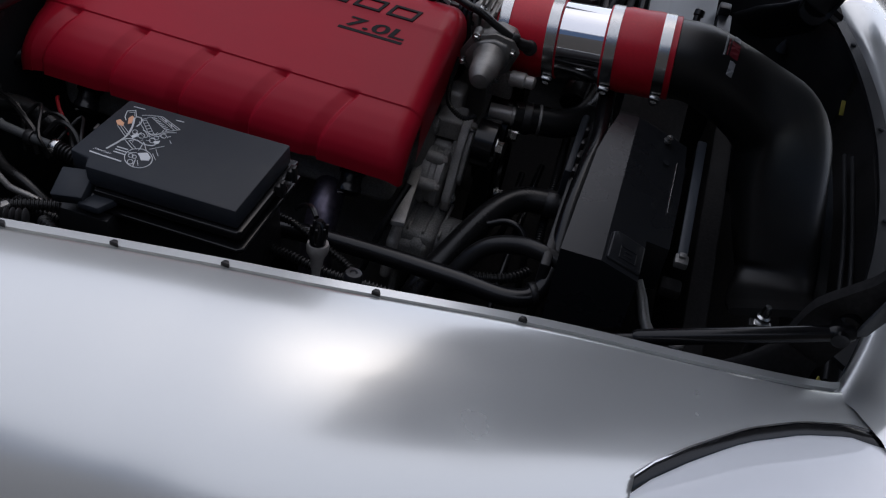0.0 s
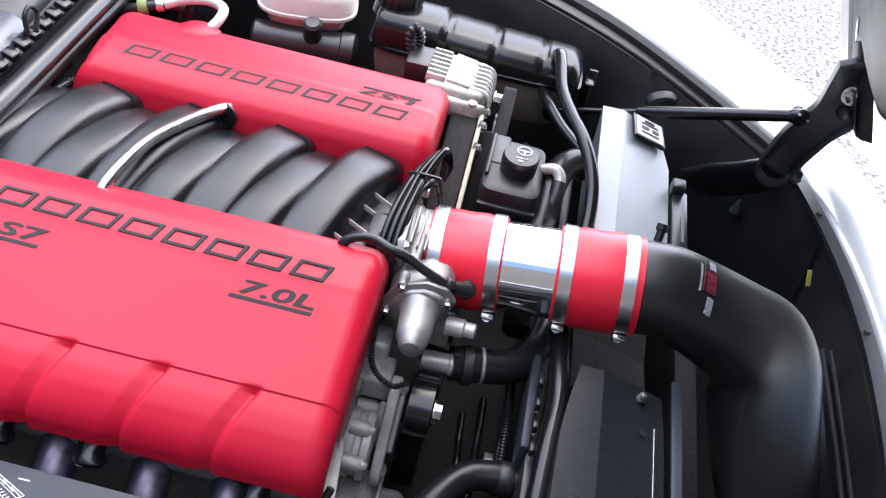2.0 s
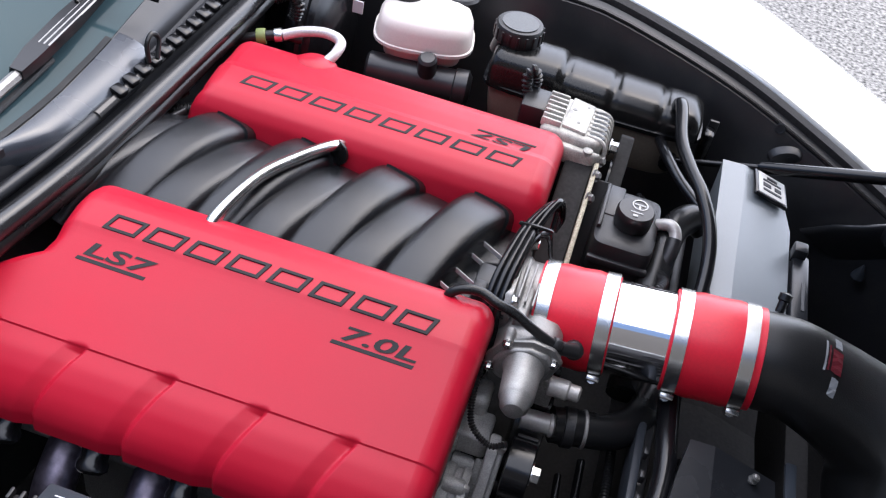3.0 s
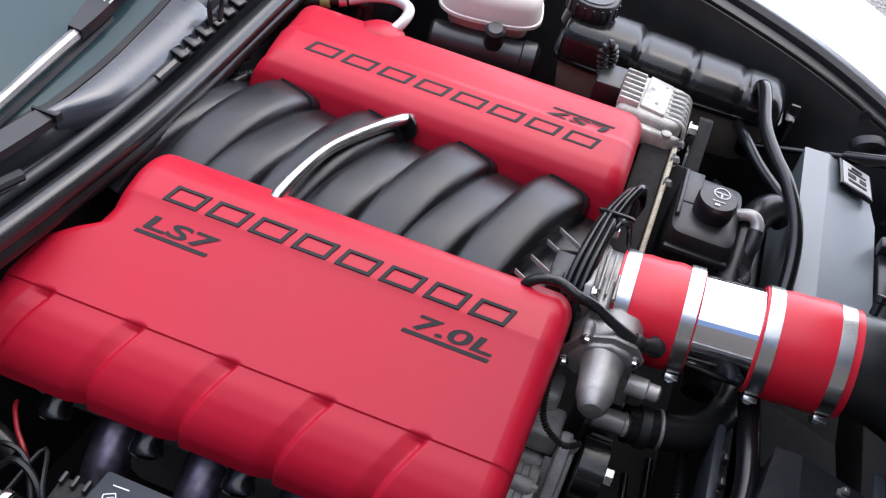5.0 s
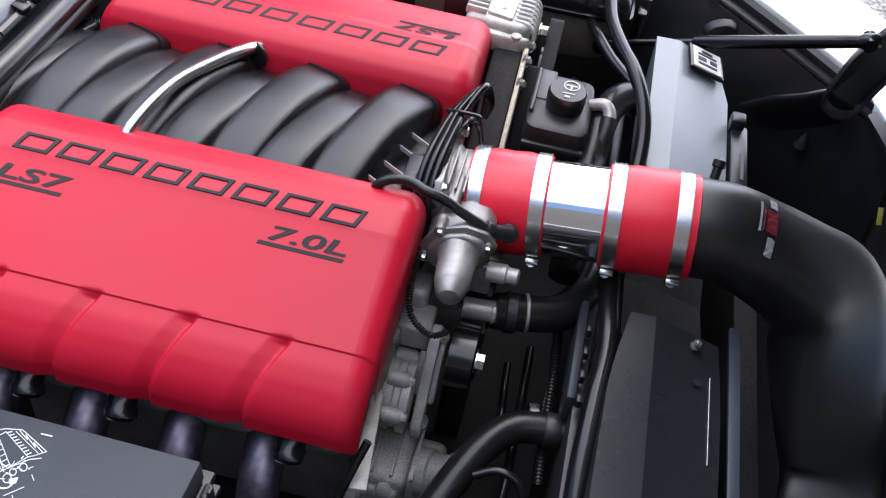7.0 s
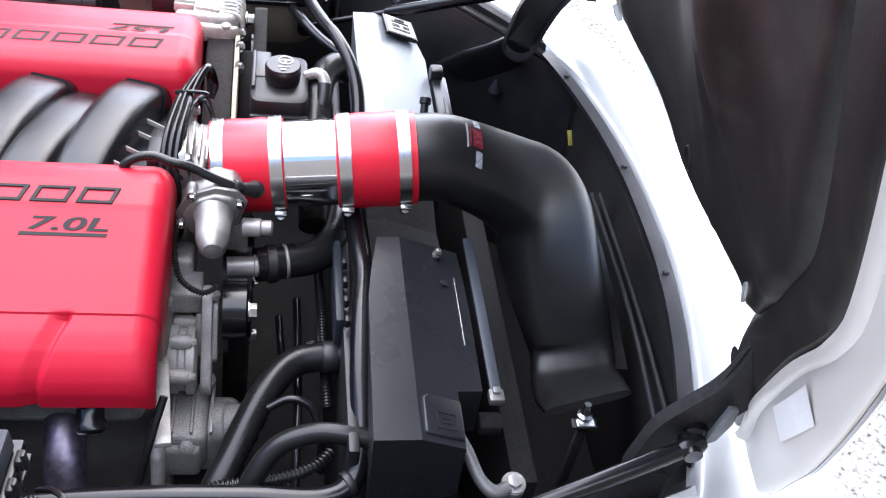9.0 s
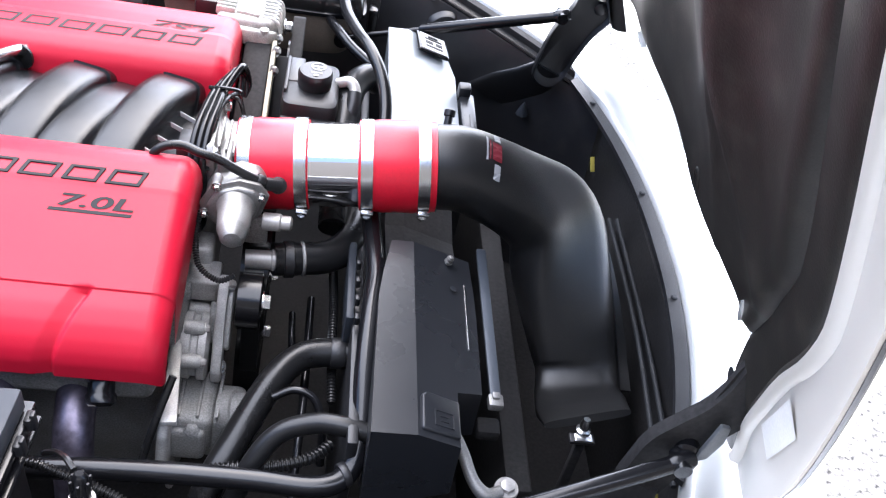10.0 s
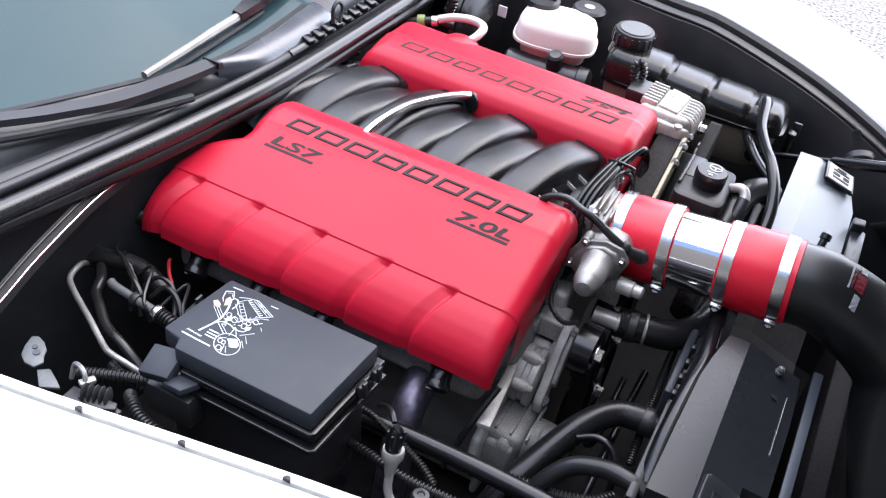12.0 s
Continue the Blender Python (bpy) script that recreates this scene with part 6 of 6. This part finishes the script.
def alternator():
    t = thing("alternator", "dusty cast aluminium alternator with cooling slots", "alternator", (0.225, 0.31, 0.68))
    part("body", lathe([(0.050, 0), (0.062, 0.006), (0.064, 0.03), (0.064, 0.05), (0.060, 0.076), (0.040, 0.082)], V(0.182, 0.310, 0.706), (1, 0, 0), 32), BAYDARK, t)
    m = Matrix.Translation((0.224, 0.309, 0.760)) @ pose(0, 0, 0, -6, 3, 0)
    part("top_casting", prism([(-0.041, -0.050), (0.030, -0.050), (0.042, -0.036), (0.044, 0.040), (0.034, 0.052), (-0.040, 0.052)], -0.022, 0.012, 0.008, m, 3), ALTCAST, t, "dusty pale top casting")
    for k in range(7):
        part("fin", box((-0.030, -0.038 + 0.0125 * k, 0.0135), (0.026, 0.0045, 0.012), 0.0018, m), ALTCAST, t, "cast cooling fin")
        part("slot", box((-0.030, -0.03175 + 0.0125 * k, 0.0116), (0.026, 0.0076, 0.0012), 0.0003, m), INK_DARK, t)
    for k in range(7):
        part("fin", tube([m @ V(0.018, -0.034 + 0.0118 * k, 0.011), m @ V(0.034, -0.036 + 0.0122 * k, 0.012), m @ V(0.044, -0.038 + 0.0126 * k, 0.006), m @ V(0.048, -0.039 + 0.0128 * k, -0.010)], 0.0027, n=3, seg=8), ALTCAST, t, "rounded cast rib")
        if k:
            part("slot", box((0.031, -0.0419 + 0.0122 * k, 0.0118), (0.020, 0.0062, 0.0012), 0.0003, m), INK_DARK, t)
    part("pad", prism([(-0.016, -0.036), (0.016, -0.040), (0.019, 0.040), (-0.012, 0.046)], 0.010, 0.0165, 0.002, m), ALTCAST, t)
    for hx, hy, hr in ((0.003, -0.020, 0.0022), (-0.006, 0.012, 0.003), (0.010, 0.028, 0.0018)):
        part("pad_pit", lathe([(hr, 0), (hr, 0.0006)], m @ V(hx, hy, 0.0166), (0, 0, 1), 10), ALU_DARK, t)
    part("front_lip", prism([(-0.040, -0.062), (0.034, -0.062), (0.045, -0.050), (-0.041, -0.048)], -0.022, 0.002, 0.004, m), ALTCAST, t)
    for hx in (-0.030, 0.026):
        part("lip_boss", lathe([(0.0065, -0.016), (0.0065, 0.004), (0.005, 0.005)], m @ V(hx, -0.056, 0.0), (0, 0, 1), 14), ALTCAST, t)
    part("mount_bolt", bolt(V(0.276, 0.302, 0.750), (1, -0.1, 0.1), 0.0075, 0.010), STEEL, t)
    part("plug", box((0.168, 0.335, 0.752), (0.040, 0.05, 0.035), 0.005), BLACK, t, "black connector")
    part("plug_lead", tube([(0.152, 0.345, 0.760), (0.145, 0.350, 0.785), (0.152, 0.356, 0.795), (0.158, 0.36, 0.775), (0.15, 0.37, 0.74)], 0.006, n=6, seg=8, ridge=0.003, pitch=0.006), BLACK, t, "twisted black wires")
    return t


alternator()
br = thing("accessory_bracket", "dark cast bracket with corroded tan edge", "bracket", (0.262, 0.19, 0.68))
bm_m = Matrix(((0, 0, 1, 0), (1, 0, 0, 0), (0, 1, 0, 0), (0, 0, 0, 1)))
part("web", prism([(0.070, 0.640), (0.075, 0.700), (0.140, 0.722), (0.250, 0.752), (0.300, 0.752), (0.330, 0.70), (0.30, 0.60)], 0.226, 0.262, 0.004, bm_m), BAYDARK, br)
part("edge_face", prism([(0.072, 0.660), (0.078, 0.704), (0.140, 0.726), (0.246, 0.756), (0.262, 0.752), (0.250, 0.72), (0.150, 0.69)], 0.2625, 0.269, 0.002, bm_m), FIN, br, "corroded tan edge")
for y, z in ((0.098, 0.706), (0.20, 0.738), (0.235, 0.748), (0.262, 0.752)):
    part("bracket_bolt", bolt(V(0.268, y, z), (1, -0.3, 0.5), 0.0055, 0.006), ALU, br)
tens = thing("belt_tensioner", "glossy black tensioner pulley beside the bracket", "pulley", (0.29, 0.30, 0.7))
part("arm", prism([(0.172, 0.660), (0.180, 0.688), (0.330, 0.752), (0.342, 0.748), (0.342, 0.70), (0.20, 0.64)], 0.286, 0.304, 0.002, bm_m), BAYDARK, tens, "black sheet arm")
part("rim", lathe([(0.024, 0), (0.040, 0.001), (0.040, 0.018), (0.036, 0.019), (0.033, 0.014), (0.014, 0.012), (0.012, 0.018)], V(0.282, 0.292, 0.690), (1, 0, 0), 36), GLOSS, tens)


def steering_reservoir():
    t = thing("steering_reservoir", "black power steering reservoir with printed cap", "fluid reservoir", (0.325, 0.18, 0.67))
    part("tank", stacked([(0.650, 0.9), (0.660, 1.0), (0.730, 1.0), (0.739, 0.96), (0.742, 0.85)], 0.322, 0.178, 0.038, 0.056, 0.3), BLACK, t)
    part("upper_ledge", box((0.300, 0.205, 0.738), (0.022, 0.060, 0.012), 0.003), BLACK, t)
    part("side_rib", box((0.289, 0.190, 0.732), (0.005, 0.085, 0.030), 0.002), BLACK, t)
    part("front_lip", box((0.322, 0.121, 0.716), (0.074, 0.008, 0.010), 0.003), BLACK, t)
    cp = V(0.326, 0.172, 0.742)
    cap = part("cap", lathe([(0.020, -0.002), (0.0225, 0.002), (0.0228, 0.011), (0.0232, 0.012), (0.0232, 0.020), (0.0212, 0.0235), (0.010, 0.024)], cp, seg=36), BLACK, t, "round black cap")
    sym = []
    for k in range(16):
        a, b = 2 * math.pi * k / 16, 2 * math.pi * (k + 1) / 16
        c = cp + V(0.003, 0.008, 0.0242)
        sym.append(prism([(c.x + r * math.cos(w), c.y + r * math.sin(w)) for r, w in ((0.0082, a), (0.0098, a), (0.0098, b), (0.0082, b))], c.z, c.z + 0.0005, 0.0))
    for w, h, ox, oy in ((0.014, 0.0022, 0.003, 0.008), (0.0022, 0.007, 0.003, 0.004), (0.015, 0.0016, 0.001, -0.0075), (0.006, 0.0035, 0.0, -0.0135)):
        c = cp + V(ox, oy, 0.0242)
        sym.append(prism([(c.x - w / 2, c.y - h / 2), (c.x + w / 2, c.y - h / 2), (c.x + w / 2, c.y + h / 2), (c.x - w / 2, c.y + h / 2)], c.z, c.z + 0.0005, 0.0))
    part("cap_symbol", join(*sym), PAPER, cap, "pale printed steering symbol", 0)
    part("return_pipe", tube([(0.356, 0.190, 0.738), (0.372, 0.188, 0.744), (0.381, 0.178, 0.738), (0.380, 0.155, 0.722), (0.374, 0.135, 0.70), (0.37, 0.12, 0.67)], (0.007, 0.0078, 0.0078, 0.0075, 0.007, 0.007), n=6, seg=14), PIPEGREY, t, "grey return pipe")
    part("pipe_sleeve", tube([(0.381, 0.174, 0.736), (0.380, 0.160, 0.726), (0.376, 0.145, 0.712)], 0.0098, n=5, seg=16), BLACK, t, "black sleeve")
    return t


steering_reservoir()
bar_far = thing("radiator_bracket", "grey metal radiator mount beside the cover", "bracket", (0.545, 0.2, 0.66))
part("upright", box((0.545, 0.19, 0.685), (0.022, 0.13, 0.05), 0.004), SHROUD, bar_far)
part("tab", box((0.541, 0.255, 0.712), (0.018, 0.020, 0.022), 0.003), SHROUD, bar_far)
part("slot", box((0.548, 0.175, 0.7105), (0.004, 0.05, 0.001), 0.0), INK_DARK, bar_far, "", 0)
bar_n = thing("radiator_bracket", "black metal radiator mount beside the cover", "bracket", (0.545, -0.32, 0.62))
part("foot", box((0.548, -0.308, 0.646), (0.026, 0.022, 0.016), 0.004), BAYDARK, bar_n)
hx = thing("tow_bolt", "bare metal arm with large hex bolt", "bolt", (0.56, -0.34, 0.6))
part("arm", tube([(0.508, -0.335, 0.668), (0.518, -0.350, 0.655), (0.530, -0.372, 0.640), (0.545, -0.383, 0.632), (0.560, -0.378, 0.632)], (0.005, 0.0065, 0.0065, 0.008, 0.008), n=6, seg=12), ALU, hx, "bare pale metal arm")
part("boss", lathe([(0.013, -0.006), (0.013, 0.002), (0.011, 0.003)], V(0.566, -0.374, 0.632), (0, -0.1, 1), 20), ALU_DARK, hx)
part("hex", bolt(V(0.566, -0.374, 0.635), (0, -0.1, 1), 0.0082, 0.007), PIPEGREY, hx)
lb = thing("catch_bolt", "small bright bolt below the duct", "bolt", (0.672, -0.268, 0.32))
part("post", box((0.674, -0.268, 0.454), (0.012, 0.008, 0.285), 0.002), BAYDARK, lb, "black support post")
part("bracket", box((0.672, -0.272, 0.598), (0.030, 0.014, 0.006), 0.002), BLACK, lb)
part("bolt", join(lathe([(0.009, 0), (0.009, 0.010), (0.006, 0.012), (0.006, 0.020), (0.004, 0.026)], V(0.672, -0.268, 0.600), (0, 0.1, 1), 12), box((0.672, -0.275, 0.603), (0.022, 0.012, 0.006), 0.002)), STEEL, lb)
for p, rot in (((0.778, 0.296, 0.585), 10), ((0.752, -0.326, 0.585), 70), ((0.742, -0.345, 0.58), 30)):
    tg = thing("yellow_tag", "small yellow paper tag on the front wall", "tag", p)
    part("paper", box((0, 0, 0), (0.007, 0.002, 0.024), 0.0005, Matrix.Translation(p) @ pose(0, 0, 0, -40, 0, rot)), YELLOW, tg)
grille = thing("condenser", "dark condenser rails ahead of the radiator", "condenser", (0.77, 0, 0.5))
for k in range(2):
    part("rail", tube([(0.752 + 0.018 * k, -0.33, 0.60), (0.772 + 0.012 * k, -0.1, 0.60), (0.775 + 0.012 * k, 0.14, 0.60)], 0.0035, n=4, seg=8), MATT, grille)
part("core", box((0.60, -0.02, 0.44), (0.03, 0.62, 0.26), 0.004), BAYDARK, grille)


# ---- wipers and scuttle trim ----
def wiper(pts, blade, mat=STEEL, name="wiper"):
    w = thing(name, "silver and black windscreen wiper on the glass", "wiper", tuple(pts[0]), group="wipers")
    part("arm", tube(pts, (0.0055, 0.006, 0.0065, 0.007), n=6, seg=8), mat, w, "wiper arm")
    part("blade", tube(blade, 0.0042, n=6, seg=6), MATT, w, "black wiper blade")
    return w


up_w = wiper([(-0.345, -0.225, 0.840), (-0.343, -0.15, 0.844), (-0.342, -0.08, 0.848), (-0.341, -0.03, 0.850)], [(-0.338, -0.235, 0.829), (-0.336, -0.15, 0.833), (-0.335, -0.08, 0.836), (-0.336, 0.02, 0.840)], ALU)
part("head", loft([[V(x + dx, y, z + dz) for dx, dz in ((0.012 * w, -0.003), (0.010 * w, 0.008), (-0.010 * w, 0.009), (-0.013 * w, -0.002))] for x, y, z, w in ((-0.341, -0.035, 0.850, 0.7), (-0.343, 0.00, 0.853, 1.1), (-0.346, 0.07, 0.856, 1.2), (-0.349, 0.135, 0.858, 0.9), (-0.352, 0.22, 0.860, 0.7))]), GLOSS, up_w, "glossy black arm head", 40)
for k in range(3):
    part("head_rib", tube([(-0.346 + 0.006 * k, 0.015, 0.8615), (-0.349 + 0.006 * k, 0.10, 0.8645), (-0.353 + 0.005 * k, 0.19, 0.8665)], 0.0012, n=4, seg=6), PIPEGREY, up_w, "thin grey rib")
part("link_rod", tube([(-0.352, 0.10, 0.866), (-0.351, 0.134, 0.868), (-0.334, 0.150, 0.864), (-0.312, 0.166, 0.856), (-0.294, 0.180, 0.846)], 0.003, n=5, seg=8), GLOSS, up_w, "thin black rod")


def low_wiper():
    w = thing("wiper", "black wiper lying at the foot of the glass", "wiper", (-0.31, -0.14, 0.83), group="wipers")
    sec = ((0.010, -0.004), (0.009, 0.005), (-0.009, 0.008), (-0.012, 0.001), (0.0, -0.006))
    line = ((-0.304, -0.134, 0.832), (-0.310, -0.165, 0.832), (-0.322, -0.225, 0.833), (-0.338, -0.290, 0.835), (-0.362, -0.345, 0.838), (-0.402, -0.415, 0.842), (-0.53, -0.60, 0.853))
    q = smooth_path([V(*p) for p in line], 5)
    part("arm", loft([[p + V(a * (1.0 + 0.25 * min(1, i / 8)), a * 0.45, b) for a, b in sec] for i, p in enumerate(q)]), SCUTTLE, w, "grey-black wiper arm", 40)
    part("blade", tube([(-0.286, -0.205, 0.822), (-0.312, -0.270, 0.823), (-0.345, -0.340, 0.826), (-0.388, -0.425, 0.830), (-0.47, -0.56, 0.838)], 0.0058, n=6, seg=8), MATT, w, "black wiper blade")
    part("joint", box((-0.306, -0.140, 0.8365), (0.026, 0.003, 0.010), 0.001, None), RUBBER, w, "dark arm joint")
    part("clip", box((-0.346, -0.293, 0.831), (0.014, 0.024, 0.010), 0.003), BLACK, w)
    # swept cover over the arm's spindle
    rim = ((-0.128, -0.314, -0.303), (-0.112, -0.311, -0.296), (-0.090, -0.307, -0.283), (-0.070, -0.306, -0.2745), (-0.040, -0.306, -0.2715), (0.0, -0.306, -0.2700), (0.045, -0.309, -0.2680), (0.085, -0.312, -0.2675), (0.112, -0.314, -0.2680), (0.120, -0.314, -0.274))
    end = []
    for y, xa, xb in rim:
        za, zb = 0.8285 + 0.03 * max(0, -y - 0.05), 0.816 + 0.06 * max(0, -y - 0.05)
        end.append([V(xa + (xb - xa) * f, y, za + (zb - za) * f + 0.003 * math.sin(math.pi * f) - d) for f, d in ((0, 0.010), (0.02, 0.0005), (0.25, 0), (0.5, 0), (0.72, 0.0002), (0.86, 0.0015), (0.95, 0.0045), (1, 0.010), (1.01, 0.018))])
    part("arm_cover", loft(end, closed=False), COVERGREY, w, "glossy moulded spindle cover", 60)


low_wiper()
comb = thing("scuttle_comb", "black toothed plastic strip behind the bulkhead seal", "trim strip", (-0.25, 0.2, 0.81))
part("rail", tube([(cowl_x(y) - 0.020, y, 0.808) for y in (-0.01, 0.06, 0.14, 0.24, 0.34, 0.44)], 0.006, n=3, seg=8), SEALGLOSS, comb)
for k in range(17):
    y = 0.035 + 0.024 * k
    part("tooth", box((0, 0, 0), (0.017, 0.015, 0.010), 0.003, Matrix.Translation((cowl_x(y) - 0.020, y, 0.814)) @ pose(0, 0, 0, 0, 12, -12)), GLOSS, comb)
ring = thing("washer_hose", "small looped black washer hose on the scuttle", "hose", (-0.295, 0.15, 0.815))
part("loop", tube([(-0.262, 0.096, 0.818), (-0.266, 0.100, 0.838), (-0.266, 0.112, 0.846), (-0.262, 0.120, 0.836), (-0.258, 0.108, 0.818)], 0.003, n=6, seg=8), RUBBER, ring)


# ---- headlight ----
def headlight(sg):
    h = thing("headlight", "clear headlight set in the silver wing", "headlight", (0.72, sg * 0.53, 0.62), group="headlights")
    cut = ((0.52, 0.68), (0.545, 0.645), (0.575, 0.612), (0.628, 0.558), (0.686, 0.512), (0.737, 0.482), (0.796, 0.471), (0.86, 0.478), (0.92, 0.50))

    def skin(x, y):
        # height of the clear cover, which follows the wing
        ye, ze = edge(min(x, 0.79))
        k, drop = lerp(x, (-0.6, 0.0, 0.5, 0.78), (1.05, 1.0, 1.12, 1.25)), lerp(x, (0.3, 0.78), (1.0, 1.5))
        d = (y - ye) / k
        z = lerp(d, (0, 0.05, 0.09, 0.14, 0.19, 0.23, 0.255, 0.268), (0, 0.006, 0.004, -0.006, -0.026, -0.06, -0.11, -0.18))
        return ze + z * (drop if z < 0 else 1) - 0.9 * max(0, x - 0.79)

    xs = [0.53 + 0.39 * i / 26 for i in range(27)]
    for nm, mt, lab, offs in (("lens", LENS, "clear glossy lens", [(0.010 + 0.2 * k / 10, 0.006 if k else 0.002) for k in range(11)]), ("surround", GLOSS, "black lens gap", [(-0.003, 0.0015), (0.0, 0.0045), (0.010, 0.0045), (0.012, 0.003)]), ("chrome_trim", CHROME, "thin bright trim", [(-0.006, 0.001), (-0.005, 0.004), (-0.003, 0.004), (-0.002, 0.001)])):
        rows = [[V(x, sg * (lerp(x, *zip(*cut)) + o), skin(x, lerp(x, *zip(*cut)) + o) + up) for o, up in offs] for x in xs]
        part(nm, loft(rows, closed=False), mt, h, lab, 50)
    part("bumper_seam", tube([(0.770, sg * (edge(0.77)[0] + o), skin(0.770, edge(0.77)[0] + o) + 0.0005) for o in (0.0, 0.02, 0.04, 0.06, 0.078)], 0.0022, n=3, seg=6), RUBBER, h, "dark panel gap")
    return h


headlight(-1)


# ---- wing clips and fasteners ----
def lip_clip(x, sg=-1):
    y, z = edge(x)
    c = thing("lip_clip", "small black clip in the wing's lip", "clip", (x, sg * y, z), group="lip clips")
    part("wedge", prism([(x - 0.0045, -0.002), (x - 0.002, 0.0025), (x + 0.002, 0.0025), (x + 0.0045, -0.002)], -0.004, 0.0015, 0.001, Matrix.Translation((0, sg * (y - 0.007), z))), RUBBER, c)
    return c


for cx in (-0.06, 0.040, 0.138, 0.27, 0.40):
    lip_clip(cx)
button = thing("push_fastener", "round black push fastener on the apron", "fastener", (0.215, -0.55, 0.755), group="push fasteners")
part("disc", lathe([(0.0085, -0.014), (0.0095, -0.012), (0.0095, 0.001), (0.008, 0.004), (0.004, 0.0045), (0.003, 0.003)], V(0.229, -0.535, 0.743), (0, 0.15, 1), 20), BLACK, button)
part("tab", box((0.236, -0.548, 0.728), (0.040, 0.026, 0.006), 0.002), BAYDARK, button, "black apron tab")
part("tab_edge", box((0.252, -0.545, 0.733), (0.016, 0.016, 0.010), 0.002), BAYDARK, button)


# ---- pressed details of the far apron ----
def apron_boss():
    b = thing("apron_boss", "oval pressed boss in the black far apron", "body pressing", (0.524, 0.46, 0.708))
    rows = []
    for r, d in ((1.15, -0.004), (1.0, 0.004), (0.85, 0.008), (0.5, 0.009), (0.05, 0.009)):
        rows.append([V(0.518 + 0.021 * r * math.cos(t), 0.464 - d, 0.709 + 0.014 * r * math.sin(t) + 0.006 * math.cos(t)) for t in (k * math.pi / 12 for k in range(24))])
    part("pressing", loft(rows), PAINTBLK, b)
    return b


apron_boss()
for px, py, pz, r in ((0.497, 0.477, 0.742, 0.007), (0.588, 0.452, 0.712, 0.004), (0.44, 0.50, 0.735, 0.004)):
    hole = thing("apron_hole", "round dark hole in the black far apron", "hole", (px, py, pz), group="apron holes")
    part("rim", lathe([(r, 0), (r * 1.15, 0.0015), (r * 0.9, 0.002), (r * 0.8, 0.0005), (0.0005, 0.0005)], V(px, py, pz), (0, -0.93, 0.3), 18), INK_DARK, hole)
brk = thing("apron_bracket", "bent black tab beside the expansion tank", "bracket", (0.41, 0.45, 0.72))
part("tab", box((0.408, 0.462, 0.716), (0.014, 0.006, 0.036), 0.002), PAINTBLK, brk)
white = thing("cone_clip", "small pale cone clip on the far wall", "clip", (0.664, 0.38, 0.61))
part("cone", lathe([(0.010, 0), (0.006, 0.012), (0.0015, 0.022)], V(0.664, 0.38, 0.608), (0, 0, 1), 12), BOXLID, white)
